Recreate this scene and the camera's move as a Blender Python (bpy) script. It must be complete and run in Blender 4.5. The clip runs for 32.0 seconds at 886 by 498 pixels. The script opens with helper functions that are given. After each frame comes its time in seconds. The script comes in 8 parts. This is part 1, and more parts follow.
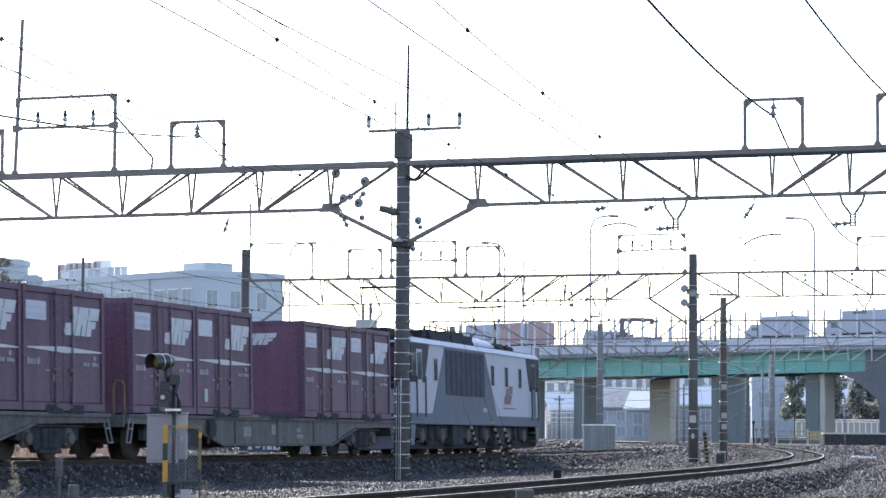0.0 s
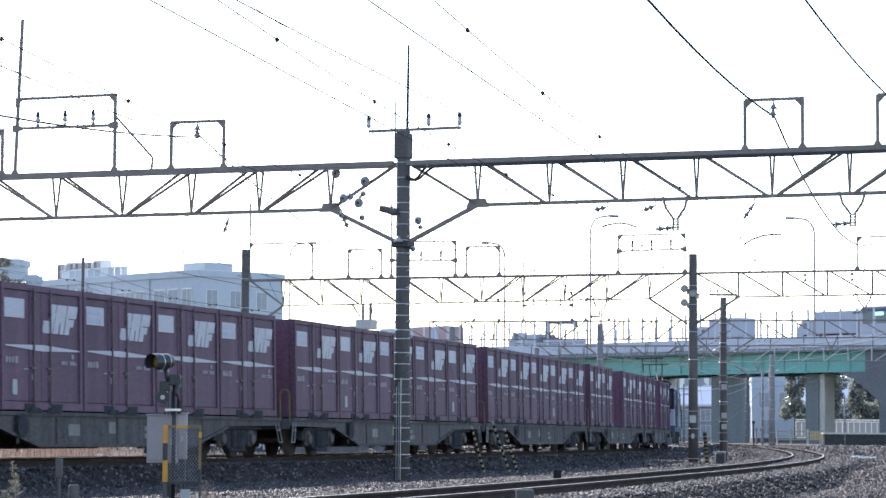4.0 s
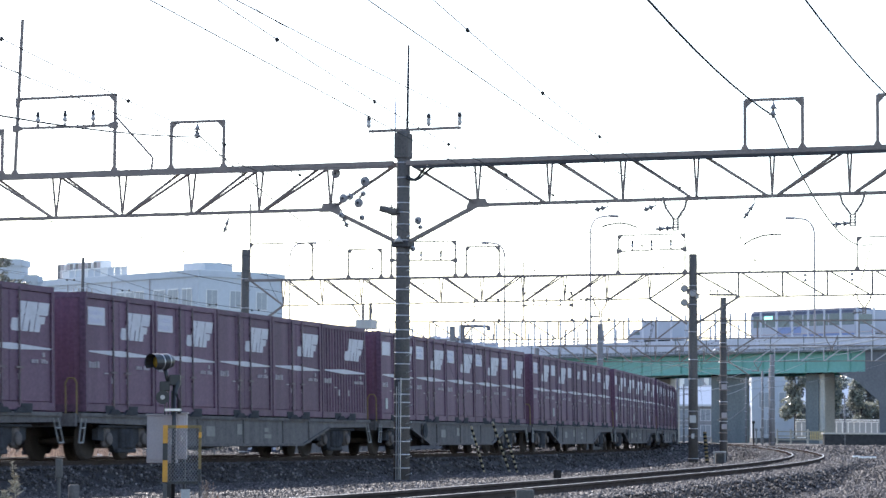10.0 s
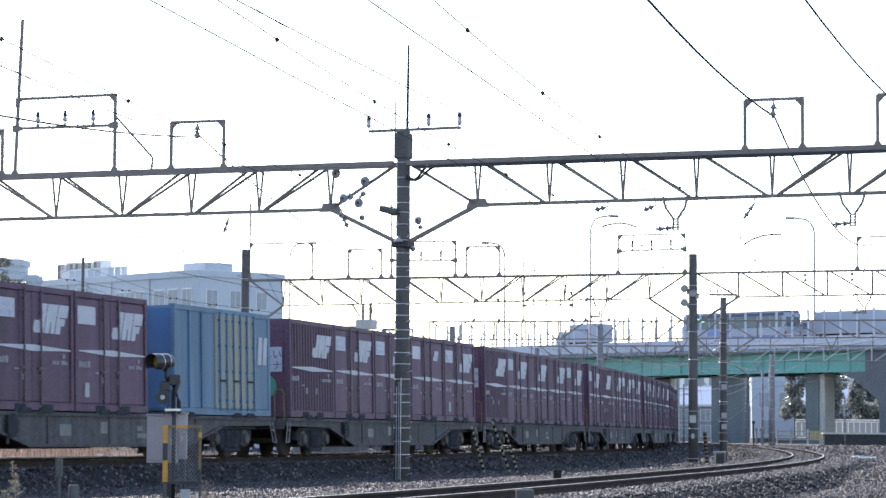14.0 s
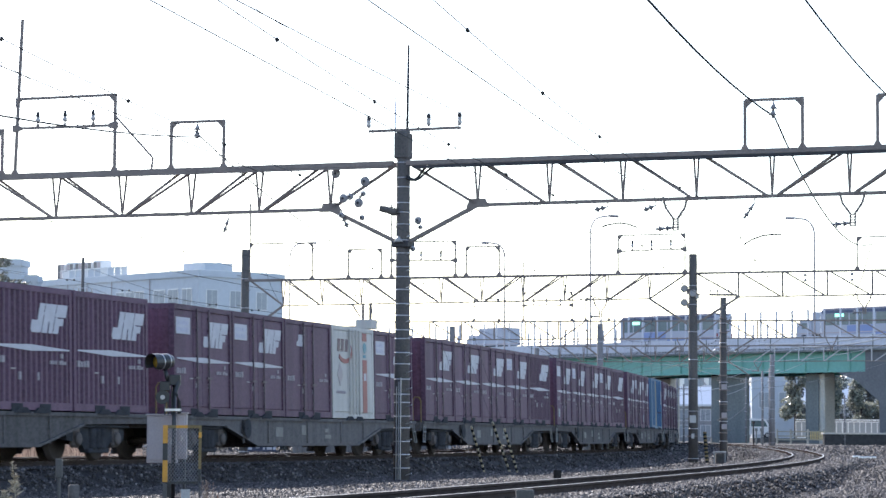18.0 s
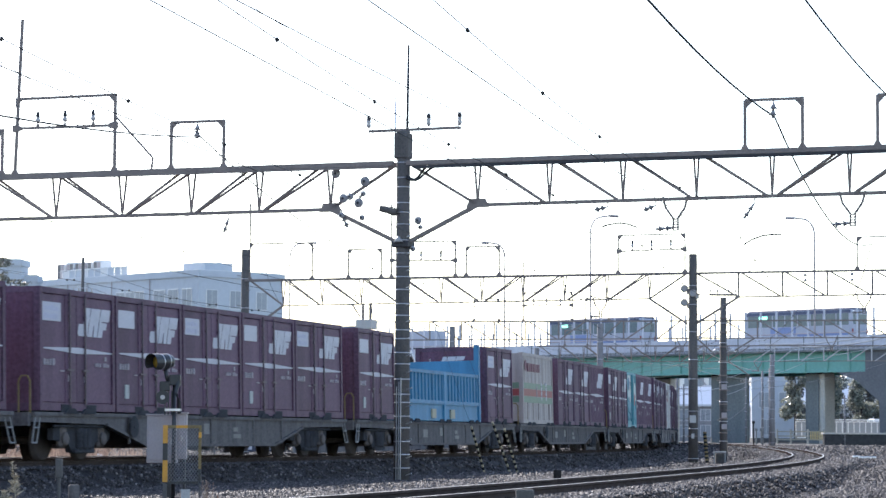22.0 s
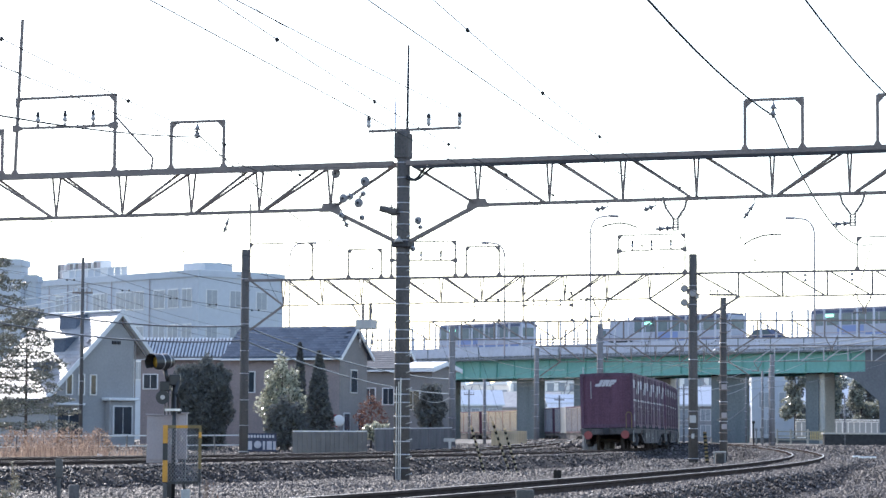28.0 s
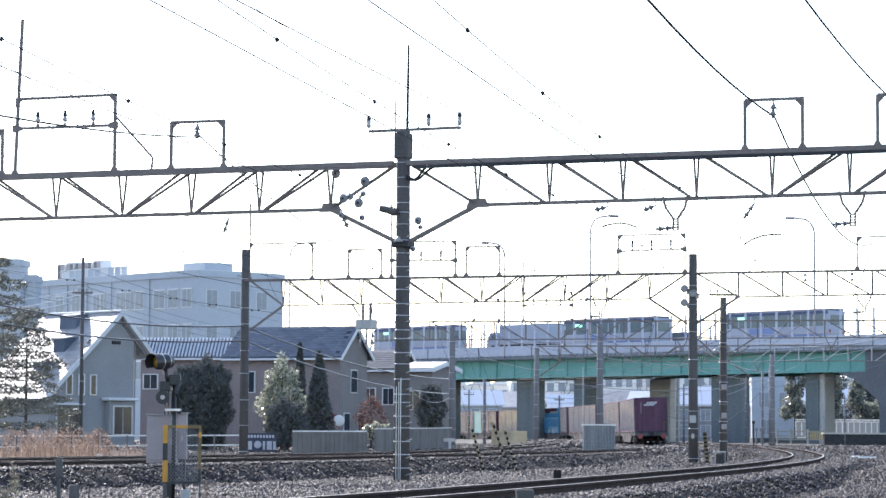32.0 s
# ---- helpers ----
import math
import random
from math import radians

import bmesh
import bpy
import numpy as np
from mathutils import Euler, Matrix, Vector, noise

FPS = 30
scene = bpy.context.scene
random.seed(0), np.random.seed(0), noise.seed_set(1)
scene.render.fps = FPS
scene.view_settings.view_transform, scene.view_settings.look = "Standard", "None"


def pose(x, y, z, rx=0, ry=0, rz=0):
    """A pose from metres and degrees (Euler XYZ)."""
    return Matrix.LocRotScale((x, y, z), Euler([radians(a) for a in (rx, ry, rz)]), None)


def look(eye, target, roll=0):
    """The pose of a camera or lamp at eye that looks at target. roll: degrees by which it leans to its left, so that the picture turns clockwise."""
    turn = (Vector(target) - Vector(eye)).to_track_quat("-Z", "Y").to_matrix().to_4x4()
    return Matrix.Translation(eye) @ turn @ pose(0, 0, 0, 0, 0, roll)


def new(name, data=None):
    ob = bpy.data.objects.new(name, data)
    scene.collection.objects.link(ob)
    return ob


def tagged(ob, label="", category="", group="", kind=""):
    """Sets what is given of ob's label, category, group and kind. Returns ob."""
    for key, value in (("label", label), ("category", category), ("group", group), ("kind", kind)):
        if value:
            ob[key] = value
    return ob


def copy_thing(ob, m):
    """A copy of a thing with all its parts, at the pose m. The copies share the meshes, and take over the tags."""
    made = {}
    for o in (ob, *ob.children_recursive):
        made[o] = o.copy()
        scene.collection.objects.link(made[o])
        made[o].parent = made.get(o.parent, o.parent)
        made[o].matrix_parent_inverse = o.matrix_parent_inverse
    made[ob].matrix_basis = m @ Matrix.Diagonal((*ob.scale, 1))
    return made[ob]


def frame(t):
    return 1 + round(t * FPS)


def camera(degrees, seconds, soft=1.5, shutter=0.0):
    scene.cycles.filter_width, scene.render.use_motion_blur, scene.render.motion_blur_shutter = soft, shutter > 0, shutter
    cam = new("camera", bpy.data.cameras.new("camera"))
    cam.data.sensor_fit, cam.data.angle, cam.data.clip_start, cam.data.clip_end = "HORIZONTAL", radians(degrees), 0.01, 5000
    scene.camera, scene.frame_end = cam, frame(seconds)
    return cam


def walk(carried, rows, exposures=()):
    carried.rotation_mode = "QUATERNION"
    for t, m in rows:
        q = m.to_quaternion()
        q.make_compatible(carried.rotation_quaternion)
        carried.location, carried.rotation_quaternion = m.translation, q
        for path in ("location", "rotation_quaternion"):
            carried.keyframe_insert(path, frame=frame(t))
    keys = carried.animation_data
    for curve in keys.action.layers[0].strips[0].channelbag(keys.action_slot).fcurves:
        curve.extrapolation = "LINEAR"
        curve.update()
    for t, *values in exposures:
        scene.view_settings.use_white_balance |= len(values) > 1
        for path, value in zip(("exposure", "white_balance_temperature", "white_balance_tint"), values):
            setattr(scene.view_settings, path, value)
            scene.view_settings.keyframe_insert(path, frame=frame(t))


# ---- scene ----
cam = camera(19.137, 32.0, soft=1.5, shutter=0.12)
EYE = (0.0, 0.0, 0.55)
STAND = look(EYE, (0.0, 100.0, 0.55 + 100 * math.tan(radians(4.088))), 0.305)
walk(cam, [(0.0, STAND), (32.0, STAND)], [(0.0, 1.43, 6450, 14), (32.0, 1.43, 6450, 14)])

# ---------- sky and sun ----------
SUN_AZ, SUN_EL = -24.0, 31.0  # degrees to the right of the line of view, and above the horizon
world = bpy.data.worlds.new("sky")
scene.world = world
world.use_nodes = True
wn = world.node_tree.nodes
sky = wn.new("ShaderNodeTexSky")
sky.sky_type = "NISHITA"
sky.sun_disc = False
sky.sun_elevation = radians(SUN_EL)
sky.sun_rotation = radians(SUN_AZ)
sky.dust_density = 0.6
sky.air_density = 1.0
wn["Background"].inputs["Strength"].default_value = 0.15
world.node_tree.links.new(sky.outputs[0], wn["Background"].inputs[0])
sun_data = bpy.data.lights.new("sun", "SUN")
sun_data.energy, sun_data.angle, sun_data.color = 3.2, radians(0.6), (1.0, 0.965, 0.91)
sun = new("sun", sun_data)
az, el = radians(SUN_AZ), radians(SUN_EL)
sun_dir = Vector((math.sin(az) * math.cos(el), math.cos(az) * math.cos(el), math.sin(el)))
sun.matrix_world = look(sun_dir * 50, (0, 0, 0))


# ---------- materials ----------
def mat(name, color, rough=0.7, metal=0.0, vary=0.25, scale=3.0, bump=0.0, fine=40.0, rand=0.0, spec=0.5, stain=None, streak=False):
    """A painted, rusted or mineral surface: base colour broken up by grain and by larger stains."""
    m = bpy.data.materials.new(name)
    m.use_nodes = True
    nt = m.node_tree
    N, L = nt.nodes, nt.links
    b = N["Principled BSDF"]
    b.inputs["Roughness"].default_value = rough
    b.inputs["Metallic"].default_value = metal
    b.inputs["Specular IOR Level"].default_value = spec
    tc = N.new("ShaderNodeTexCoord")
    n1 = N.new("ShaderNodeTexNoise")
    n1.inputs["Scale"].default_value = scale
    n1.inputs["Detail"].default_value = 5
    n2 = N.new("ShaderNodeTexNoise")
    n2.inputs["Scale"].default_value = fine
    n2.inputs["Detail"].default_value = 3
    for n in (n1, n2):
        L.new(tc.outputs["Object"], n.inputs["Vector"])
    if streak:
        mp = N.new("ShaderNodeMapping")
        mp.inputs["Scale"].default_value = (2.2, 2.2, 0.22)
        L.new(tc.outputs["Object"], mp.inputs["Vector"])
        L.new(mp.outputs[0], n1.inputs["Vector"])
    add = N.new("ShaderNodeMath")
    add.operation = "ADD"
    L.new(n1.outputs["Fac"], add.inputs[0])
    L.new(n2.outputs["Fac"], add.inputs[1])
    last = add.outputs[0]
    if rand:
        oi = N.new("ShaderNodeObjectInfo")
        ma = N.new("ShaderNodeMath")
        ma.operation = "MULTIPLY_ADD"
        ma.inputs[1].default_value = rand
        L.new(oi.outputs["Random"], ma.inputs[0])
        L.new(last, ma.inputs[2])
        last = ma.outputs[0]
    ramp = N.new("ShaderNodeValToRGB")
    lo = [c * (1 - vary) for c in color]
    hi = [min(1.0, c * (1 + vary)) for c in color]
    if stain:
        lo = stain
    ramp.color_ramp.elements[0].position, ramp.color_ramp.elements[1].position = 0.3, 0.72
    ramp.color_ramp.elements[0].color = (*lo, 1)
    ramp.color_ramp.elements[1].color = (*hi, 1)
    half = N.new("ShaderNodeMath")
    half.operation = "MULTIPLY"
    half.inputs[1].default_value = 0.5 if not rand else 0.5 / (1 + rand * 0.5)
    L.new(last, half.inputs[0])
    L.new(half.outputs[0], ramp.inputs[0])
    L.new(ramp.outputs[0], b.inputs["Base Color"])
    if bump:
        bp = N.new("ShaderNodeBump")
        bp.inputs["Strength"].default_value = bump
        bp.inputs["Distance"].default_value = 0.02
        L.new(n2.outputs["Fac"], bp.inputs["Height"])
        L.new(bp.outputs[0], b.inputs["Normal"])
    return m


def glow(name, color, strength):
    m = bpy.data.materials.new(name)
    m.use_nodes = True
    b = m.node_tree.nodes["Principled BSDF"]
    b.inputs["Base Color"].default_value = (*color, 1)
    b.inputs["Emission Color"].default_value = (*color, 1)
    b.inputs["Emission Strength"].default_value = strength
    return m


def island(name, lo, hi, rough=0.8, spec=0.5, bump=0.3, glint=None, through_light=0.0):
    """Loose pieces in one mesh, each of its own shade."""
    m = bpy.data.materials.new(name)
    m.use_nodes = True
    nt = m.node_tree
    b = nt.nodes["Principled BSDF"]
    b.inputs["Roughness"].default_value = rough
    b.inputs["Specular IOR Level"].default_value = spec
    g = nt.nodes.new("ShaderNodeNewGeometry")
    r = nt.nodes.new("ShaderNodeValToRGB")
    r.color_ramp.elements[0].color, r.color_ramp.elements[1].color = (*lo, 1), (*hi, 1)
    nt.links.new(g.outputs["Random Per Island"], r.inputs[0])
    nt.links.new(r.outputs[0], b.inputs["Base Color"])
    if glint:
        r.color_ramp.elements[1].position = 0.86
        e = r.color_ramp.elements.new(1.0)
        e.color = (*glint, 1)
    if through_light:
        t = nt.nodes.new("ShaderNodeBsdfTranslucent")
        mix = nt.nodes.new("ShaderNodeMixShader")
        mix.inputs[0].default_value = through_light
        nt.links.new(r.outputs[0], t.inputs["Color"])
        nt.links.new(b.outputs[0], mix.inputs[1])
        nt.links.new(t.outputs[0], mix.inputs[2])
        nt.links.new(mix.outputs[0], nt.nodes["Material Output"].inputs["Surface"])
    return m


M = {}
M["ballast"] = mat("ballast", (0.055, 0.05, 0.05), 1.0, spec=0.05, vary=0.5, scale=1.2, fine=16, bump=0.9)
M["dirt"] = mat("dirt", (0.07, 0.064, 0.06), 0.95, vary=0.4, scale=0.25, fine=6, bump=0.4)
# the palest few stones put sun sparkles into the colour
M["stone"] = island("ballast_stone", (0.04, 0.036, 0.037), (0.084, 0.076, 0.076), 0.5, 0.05, glint=(0.22, 0.2, 0.195))
M["rail"] = mat("rail_steel", (0.065, 0.052, 0.048), 1.0, 0.0, vary=0.3, fine=30, spec=0.0)
M["railhead"] = mat("rail_head", (0.2, 0.19, 0.18), 0.5, 1.0, vary=0.1)
M["sleeper"] = mat("sleeper_concrete", (0.1, 0.095, 0.09), 0.9, vary=0.3, bump=0.3)
M["concrete"] = mat("concrete", (0.3, 0.3, 0.29), 0.85, vary=0.25, scale=0.8, fine=20, bump=0.2)
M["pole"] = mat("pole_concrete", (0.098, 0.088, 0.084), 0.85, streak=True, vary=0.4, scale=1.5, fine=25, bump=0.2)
# the pole concrete again, paled so that its colour carries the distance haze
M["polef"] = mat("hazed_pole_concrete", (0.2, 0.19, 0.195), 0.85, streak=True, vary=0.3, scale=1.5, fine=25)
M["galv"] = mat("pale_steel", (0.42, 0.42, 0.44), 0.5, 0.3, vary=0.25, scale=2)
M["steel"] = mat("gantry_steel", (0.21, 0.175, 0.16), 0.75, 0.0, spec=0.3, vary=0.3, scale=2, fine=30)
M["dark"] = mat("dark_steel", (0.035, 0.035, 0.04), 0.6, 0.3, vary=0.3)
M["band"] = mat("steel_band", (0.5, 0.5, 0.52), 0.35, 0.8, vary=0.2)
M["sheath"] = mat("cable_sheath", (0.07, 0.07, 0.075), 0.3, spec=0.8, vary=0.2)
M["wire"] = mat("wire", (0.03, 0.03, 0.03), 0.8, 0.0, vary=0.2)
M["ceramic"] = mat("insulator", (0.4, 0.38, 0.37), 0.3, vary=0.15)
M["disc"] = mat("insulator_glass", (0.26, 0.25, 0.26), 0.4, vary=0.2)
M["purple"] = mat("container_purple", (0.112, 0.062, 0.097), 0.6, spec=0.25, streak=True, vary=0.45, scale=1.1, fine=14, rand=0.35, bump=0.05)
M["purple2"] = mat("container_rib", (0.114, 0.064, 0.097), 0.6, spec=0.25, streak=True, vary=0.45, scale=1.1, fine=14, rand=0.3)
# redder than the sides, for light that bounces between the wagons
M["purplee"] = mat("container_end_reddened", (0.118, 0.055, 0.088), 0.6, spec=0.25, streak=True, vary=0.4, scale=1.1, fine=14, rand=0.35, bump=0.05)
# container purple turned grey-blue, to put the pale sun glare into the far sides
M["purplef"] = mat("container_far_side_glare", (0.15, 0.165, 0.225), 0.3, spec=0.7, vary=0.3, scale=1.1, fine=14)
M["bandb"] = mat("guard_black", (0.03, 0.027, 0.025), 1.0, spec=0.0, vary=0.3)
M["wetwall"] = mat("dark_concrete", (0.055, 0.054, 0.055), 0.95, spec=0.1, vary=0.35)
M["rod"] = mat("lock_rod_paint", (0.07, 0.042, 0.06), 0.5, vary=0.3, rand=0.3)
M["placard"] = mat("placard", (0.3, 0.33, 0.34), 0.5, vary=0.2)
M["mark"] = mat("worn_marking", (0.25, 0.22, 0.25), 0.6, vary=0.3, scale=8, fine=50)
M["stencil"] = mat("stencil_plate", (0.15, 0.145, 0.145), 0.6, vary=0.3, scale=6)
M["white"] = mat("white_marking", (0.46, 0.45, 0.49), 0.6, vary=0.15, scale=4, fine=30)
M["sheet"] = mat("label_sheet", (0.42, 0.42, 0.48), 0.5, vary=0.12, scale=3, fine=18)
M["ink2"] = mat("dark_print", (0.06, 0.055, 0.065), 0.6, vary=0.3)
M["noticeg"] = mat("notice_green", (0.08, 0.27, 0.2), 0.5, vary=0.15)
M["ink"] = mat("label_print", (0.4, 0.4, 0.5), 0.6, vary=0.2)
M["wagon"] = mat("wagon_grey", (0.115, 0.108, 0.11), 0.8, spec=0.15, streak=True, vary=0.4, scale=1.5, fine=18, rand=0.4, stain=(0.055, 0.05, 0.05))
# grime and rust, toned darker for the deck's shadow over bogies and wheels
M["bogie"] = mat("bogie_dirt_shade", (0.045, 0.046, 0.052), 0.9, spec=0.08, vary=0.4)
M["rust"] = mat("wheel_rust", (0.06, 0.05, 0.047), 0.8, 0.0, spec=0.1, vary=0.3)
M["cblue"] = mat("container_blue", (0.055, 0.2, 0.34), 0.55, spec=0.3, streak=True, vary=0.35, scale=1.2)
M["cblue2"] = mat("container_lightblue", (0.1, 0.18, 0.265), 0.55, spec=0.3, streak=True, vary=0.4, scale=1.2)
M["cblued"] = mat("container_deep_blue", (0.06, 0.135, 0.27), 0.55, spec=0.3, streak=True, vary=0.3, scale=1.2)
M["cyellow"] = mat("door_yellow", (0.36, 0.32, 0.2), 0.6, spec=0.3, vary=0.2, scale=0.9, stain=(0.17, 0.22, 0.26), streak=True)
M["cwhite"] = mat("container_white", (0.45, 0.435, 0.42), 0.55, spec=0.3, streak=True, vary=0.3, scale=1.5)
M["ccream"] = mat("container_cream", (0.35, 0.305, 0.29), 0.6, spec=0.3, streak=True, vary=0.4, scale=1.5)
M["cteal"] = mat("container_teal", (0.08, 0.29, 0.34), 0.5, vary=0.2, scale=1.5)
M["cteald"] = mat("container_sea_blue", (0.055, 0.22, 0.285), 0.5, vary=0.35, scale=1.5)
M["cpale"] = mat("container_pale", (0.45, 0.52, 0.5), 0.5, vary=0.15, scale=1.5)
M["red"] = mat("paint_red", (0.25, 0.05, 0.05), 0.5, vary=0.2)
M["green"] = mat("paint_green", (0.13, 0.2, 0.14), 0.5, vary=0.2)
M["navy"] = mat("print_navy", (0.035, 0.038, 0.07), 0.5, vary=0.2)
M["navy2"] = mat("cab_navy", (0.018, 0.018, 0.032), 0.6, spec=0.12, vary=0.25)
M["maroon"] = mat("emblem_maroon", (0.07, 0.026, 0.05), 0.5, vary=0.2)
M["hub"] = mat("dusty_hub", (0.12, 0.105, 0.1), 0.9, spec=0.1, vary=0.3)
M["timberp"] = mat("pale_timber", (0.34, 0.32, 0.27), 0.85, vary=0.3, scale=2, fine=20)
M["picketd"] = mat("worn_tan", (0.2, 0.15, 0.08), 0.95, spec=0.05, vary=0.3)
M["picket"] = mat("faded_picket", (0.5, 0.38, 0.16), 0.7, vary=0.25)
M["black"] = mat("black_paint", (0.018, 0.018, 0.02), 0.45, vary=0.3)
M["hazard"] = mat("faded_yellow", (0.42, 0.36, 0.26), 1.0, spec=0.0, vary=0.3, scale=5)
M["railing"] = mat("railing_grey", (0.2, 0.2, 0.2), 0.6, vary=0.3)
M["yellow"] = mat("yellow_paint", (0.55, 0.255, 0.03), 0.55, vary=0.25, scale=5)
M["grey"] = mat("cabinet_grey", (0.34, 0.3, 0.31), 0.55, vary=0.15, scale=2)
M["glass"] = mat("dark_glass", (0.03, 0.04, 0.05), 0.08, vary=0.2)
M["locow"] = mat("loco_white", (0.31, 0.32, 0.41), 0.5, spec=0.3, vary=0.12, scale=1.5)
M["locob"] = mat("loco_blue", (0.05, 0.072, 0.125), 0.55, spec=0.25, vary=0.2, scale=1.5)
M["locog"] = mat("loco_grey", (0.135, 0.135, 0.16), 0.7, spec=0.2, vary=0.25, scale=2)
M["locol"] = mat("loco_louvre", (0.055, 0.06, 0.085), 0.8, spec=0.15, vary=0.3)
M["locor"] = mat("loco_roof", (0.026, 0.026, 0.032), 0.85, spec=0.12, vary=0.3)
# girder green greyed and parapet paled, to put distance haze into their colour
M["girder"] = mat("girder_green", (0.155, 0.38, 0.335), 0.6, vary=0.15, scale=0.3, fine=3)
M["parapet"] = mat("parapet", (0.5, 0.51, 0.57), 0.7, vary=0.15, scale=0.4, fine=4)
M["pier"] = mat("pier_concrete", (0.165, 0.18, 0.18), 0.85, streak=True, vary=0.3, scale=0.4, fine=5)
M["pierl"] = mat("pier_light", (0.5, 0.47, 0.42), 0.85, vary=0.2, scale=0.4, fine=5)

# ---------- building blocks ----------
def mesh_of(name, bm, material):
    me = bpy.data.meshes.new(name)
    bm.to_mesh(me)
    bm.free()
    for k in material if isinstance(material, (list, tuple)) else [material]:
        me.materials.append(M[k])
    return me


def part(name, bm, material, parent=None, label=""):
    """Links a bmesh as one mesh object, under its thing where there is one."""
    ob = new(name, bm if isinstance(bm, bpy.types.Mesh) else mesh_of(name, bm, material))
    if parent is not None:
        ob.parent = parent
    if label:
        ob["label"] = label
    return ob


def thing(name, m, label, category, group="", kind=""):
    e = new(name)
    e.empty_display_size = 0.2
    e.matrix_world = m
    return tagged(e, label, category, group, kind)


def B():
    return bmesh.new()


def box(bm, x0, x1, y0, y1, z0, z1, bevel=0.0, mi=0):
    vs = [bm.verts.new((x, y, z)) for x in (x0, x1) for y in (y0, y1) for z in (z0, z1)]
    fs = []
    for a in ((0, 1, 3, 2), (4, 6, 7, 5), (0, 4, 5, 1), (2, 3, 7, 6), (0, 2, 6, 4), (1, 5, 7, 3)):
        f = bm.faces.new([vs[i] for i in a])
        f.material_index = mi
        fs.append(f)
    if bevel:
        edges = {e for f in fs for e in f.edges}
        bmesh.ops.bevel(bm, geom=list(edges), offset=bevel, segments=1, affect="EDGES", profile=0.5)
    return bm


def strut(bm, a, b, r, n=6, r2=None, caps=True, mi=0):
    """A round bar from a to b."""
    a, b = Vector(a), Vector(b)
    d = (b - a)
    if d.length < 1e-6:
        return bm
    q = d.to_track_quat("Z", "Y")
    r2 = r if r2 is None else r2
    ra = [bm.verts.new(a + q @ Vector((r * math.cos(2 * math.pi * i / n), r * math.sin(2 * math.pi * i / n), 0))) for i in range(n)]
    rb = [bm.verts.new(b + q @ Vector((r2 * math.cos(2 * math.pi * i / n), r2 * math.sin(2 * math.pi * i / n), 0))) for i in range(n)]
    for i in range(n):
        f = bm.faces.new((ra[i], ra[(i + 1) % n], rb[(i + 1) % n], rb[i]))
        f.smooth = n > 6
        f.material_index = mi
    if caps:
        bm.faces.new(ra[::-1]).material_index = mi
        bm.faces.new(rb).material_index = mi
    return bm


def bar(bm, a, b, w, h, mi=0):
    """A square bar from a to b, w wide across and h deep."""
    a, b = Vector(a), Vector(b)
    q = (b - a).to_track_quat("Y", "Z")
    L = (b - a).length
    vs = [bm.verts.new(a + q @ Vector((x, y, z))) for x in (-w / 2, w / 2) for y in (0, L) for z in (-h / 2, h / 2)]
    for i in ((0, 1, 3, 2), (4, 6, 7, 5), (0, 4, 5, 1), (2, 3, 7, 6), (0, 2, 6, 4), (1, 5, 7, 3)):
        bm.faces.new([vs[k] for k in i]).material_index = mi
    return bm


def slab(bm, pts, axis, lo, hi, mi=0):
    """A flat outline pushed from lo to hi along an axis."""
    def v(p, w):
        return {"x": (w, p[0], p[1]), "y": (p[0], w, p[1]), "z": (p[0], p[1], w)}[axis]
    a = [bm.verts.new(v(p, lo)) for p in pts]
    b = [bm.verts.new(v(p, hi)) for p in pts]
    n = len(pts)
    fs = [bm.faces.new(a[::-1]), bm.faces.new(b)]
    for i in range(n):
        fs.append(bm.faces.new((a[i], a[(i + 1) % n], b[(i + 1) % n], b[i])))
    for f in fs:
        f.material_index = mi
    bmesh.ops.recalc_face_normals(bm, faces=fs)
    return bm


def lathe(bm, rings, n=10, at=(0, 0, 0), axis="z", mi=0):
    """Rings of (radius, height) turned round an axis."""
    at = Vector(at)
    prev = None
    for r, h in rings:
        cur = []
        for i in range(n):
            a = 2 * math.pi * i / n
            p = Vector((r * math.cos(a), r * math.sin(a), h))
            if axis == "x":
                p = Vector((p.z, p.x, p.y))
            elif axis == "y":
                p = Vector((p.y, p.z, p.x))
            cur.append(bm.verts.new(at + p))
        if prev:
            for i in range(n):
                f = bm.faces.new((prev[i], prev[(i + 1) % n], cur[(i + 1) % n], cur[i]))
                f.smooth, f.material_index = True, mi
        else:
            bm.faces.new(cur[::-1]).material_index = mi
        prev = cur
    bm.faces.new(prev).material_index = mi
    return bm


def tube(name, pts, r, material, n=5):
    """A wire or pipe along a line of points, as a mesh."""
    bm = B()
    pts = [Vector(p) for p in pts]
    rings = []
    for i, p in enumerate(pts):
        d = pts[min(i + 1, len(pts) - 1)] - pts[max(i - 1, 0)]
        q = d.to_track_quat("Z", "Y")
        rings.append([bm.verts.new(p + q @ Vector((r * math.cos(6.2832 * k / n), r * math.sin(6.2832 * k / n), 0))) for k in range(n)])
    for a, b in zip(rings, rings[1:]):
        for k in range(n):
            bm.faces.new((a[k], a[(k + 1) % n], b[(k + 1) % n], b[k])).smooth = True
    return mesh_of(name, bm, material)


# ---------- tracks in plan ----------
DS = 0.5
S = np.arange(-760, 760 + DS, DS)


def integrate(x0, y0, th0, k, s_zero):
    th = np.cumsum(k) * DS
    i0 = int(np.argmin(abs(S - s_zero)))
    th = th - th[i0] + th0
    X, Y = np.cumsum(np.sin(th)) * DS, np.cumsum(np.cos(th)) * DS
    return X - X[i0] + x0, Y - Y[i0] + y0, th


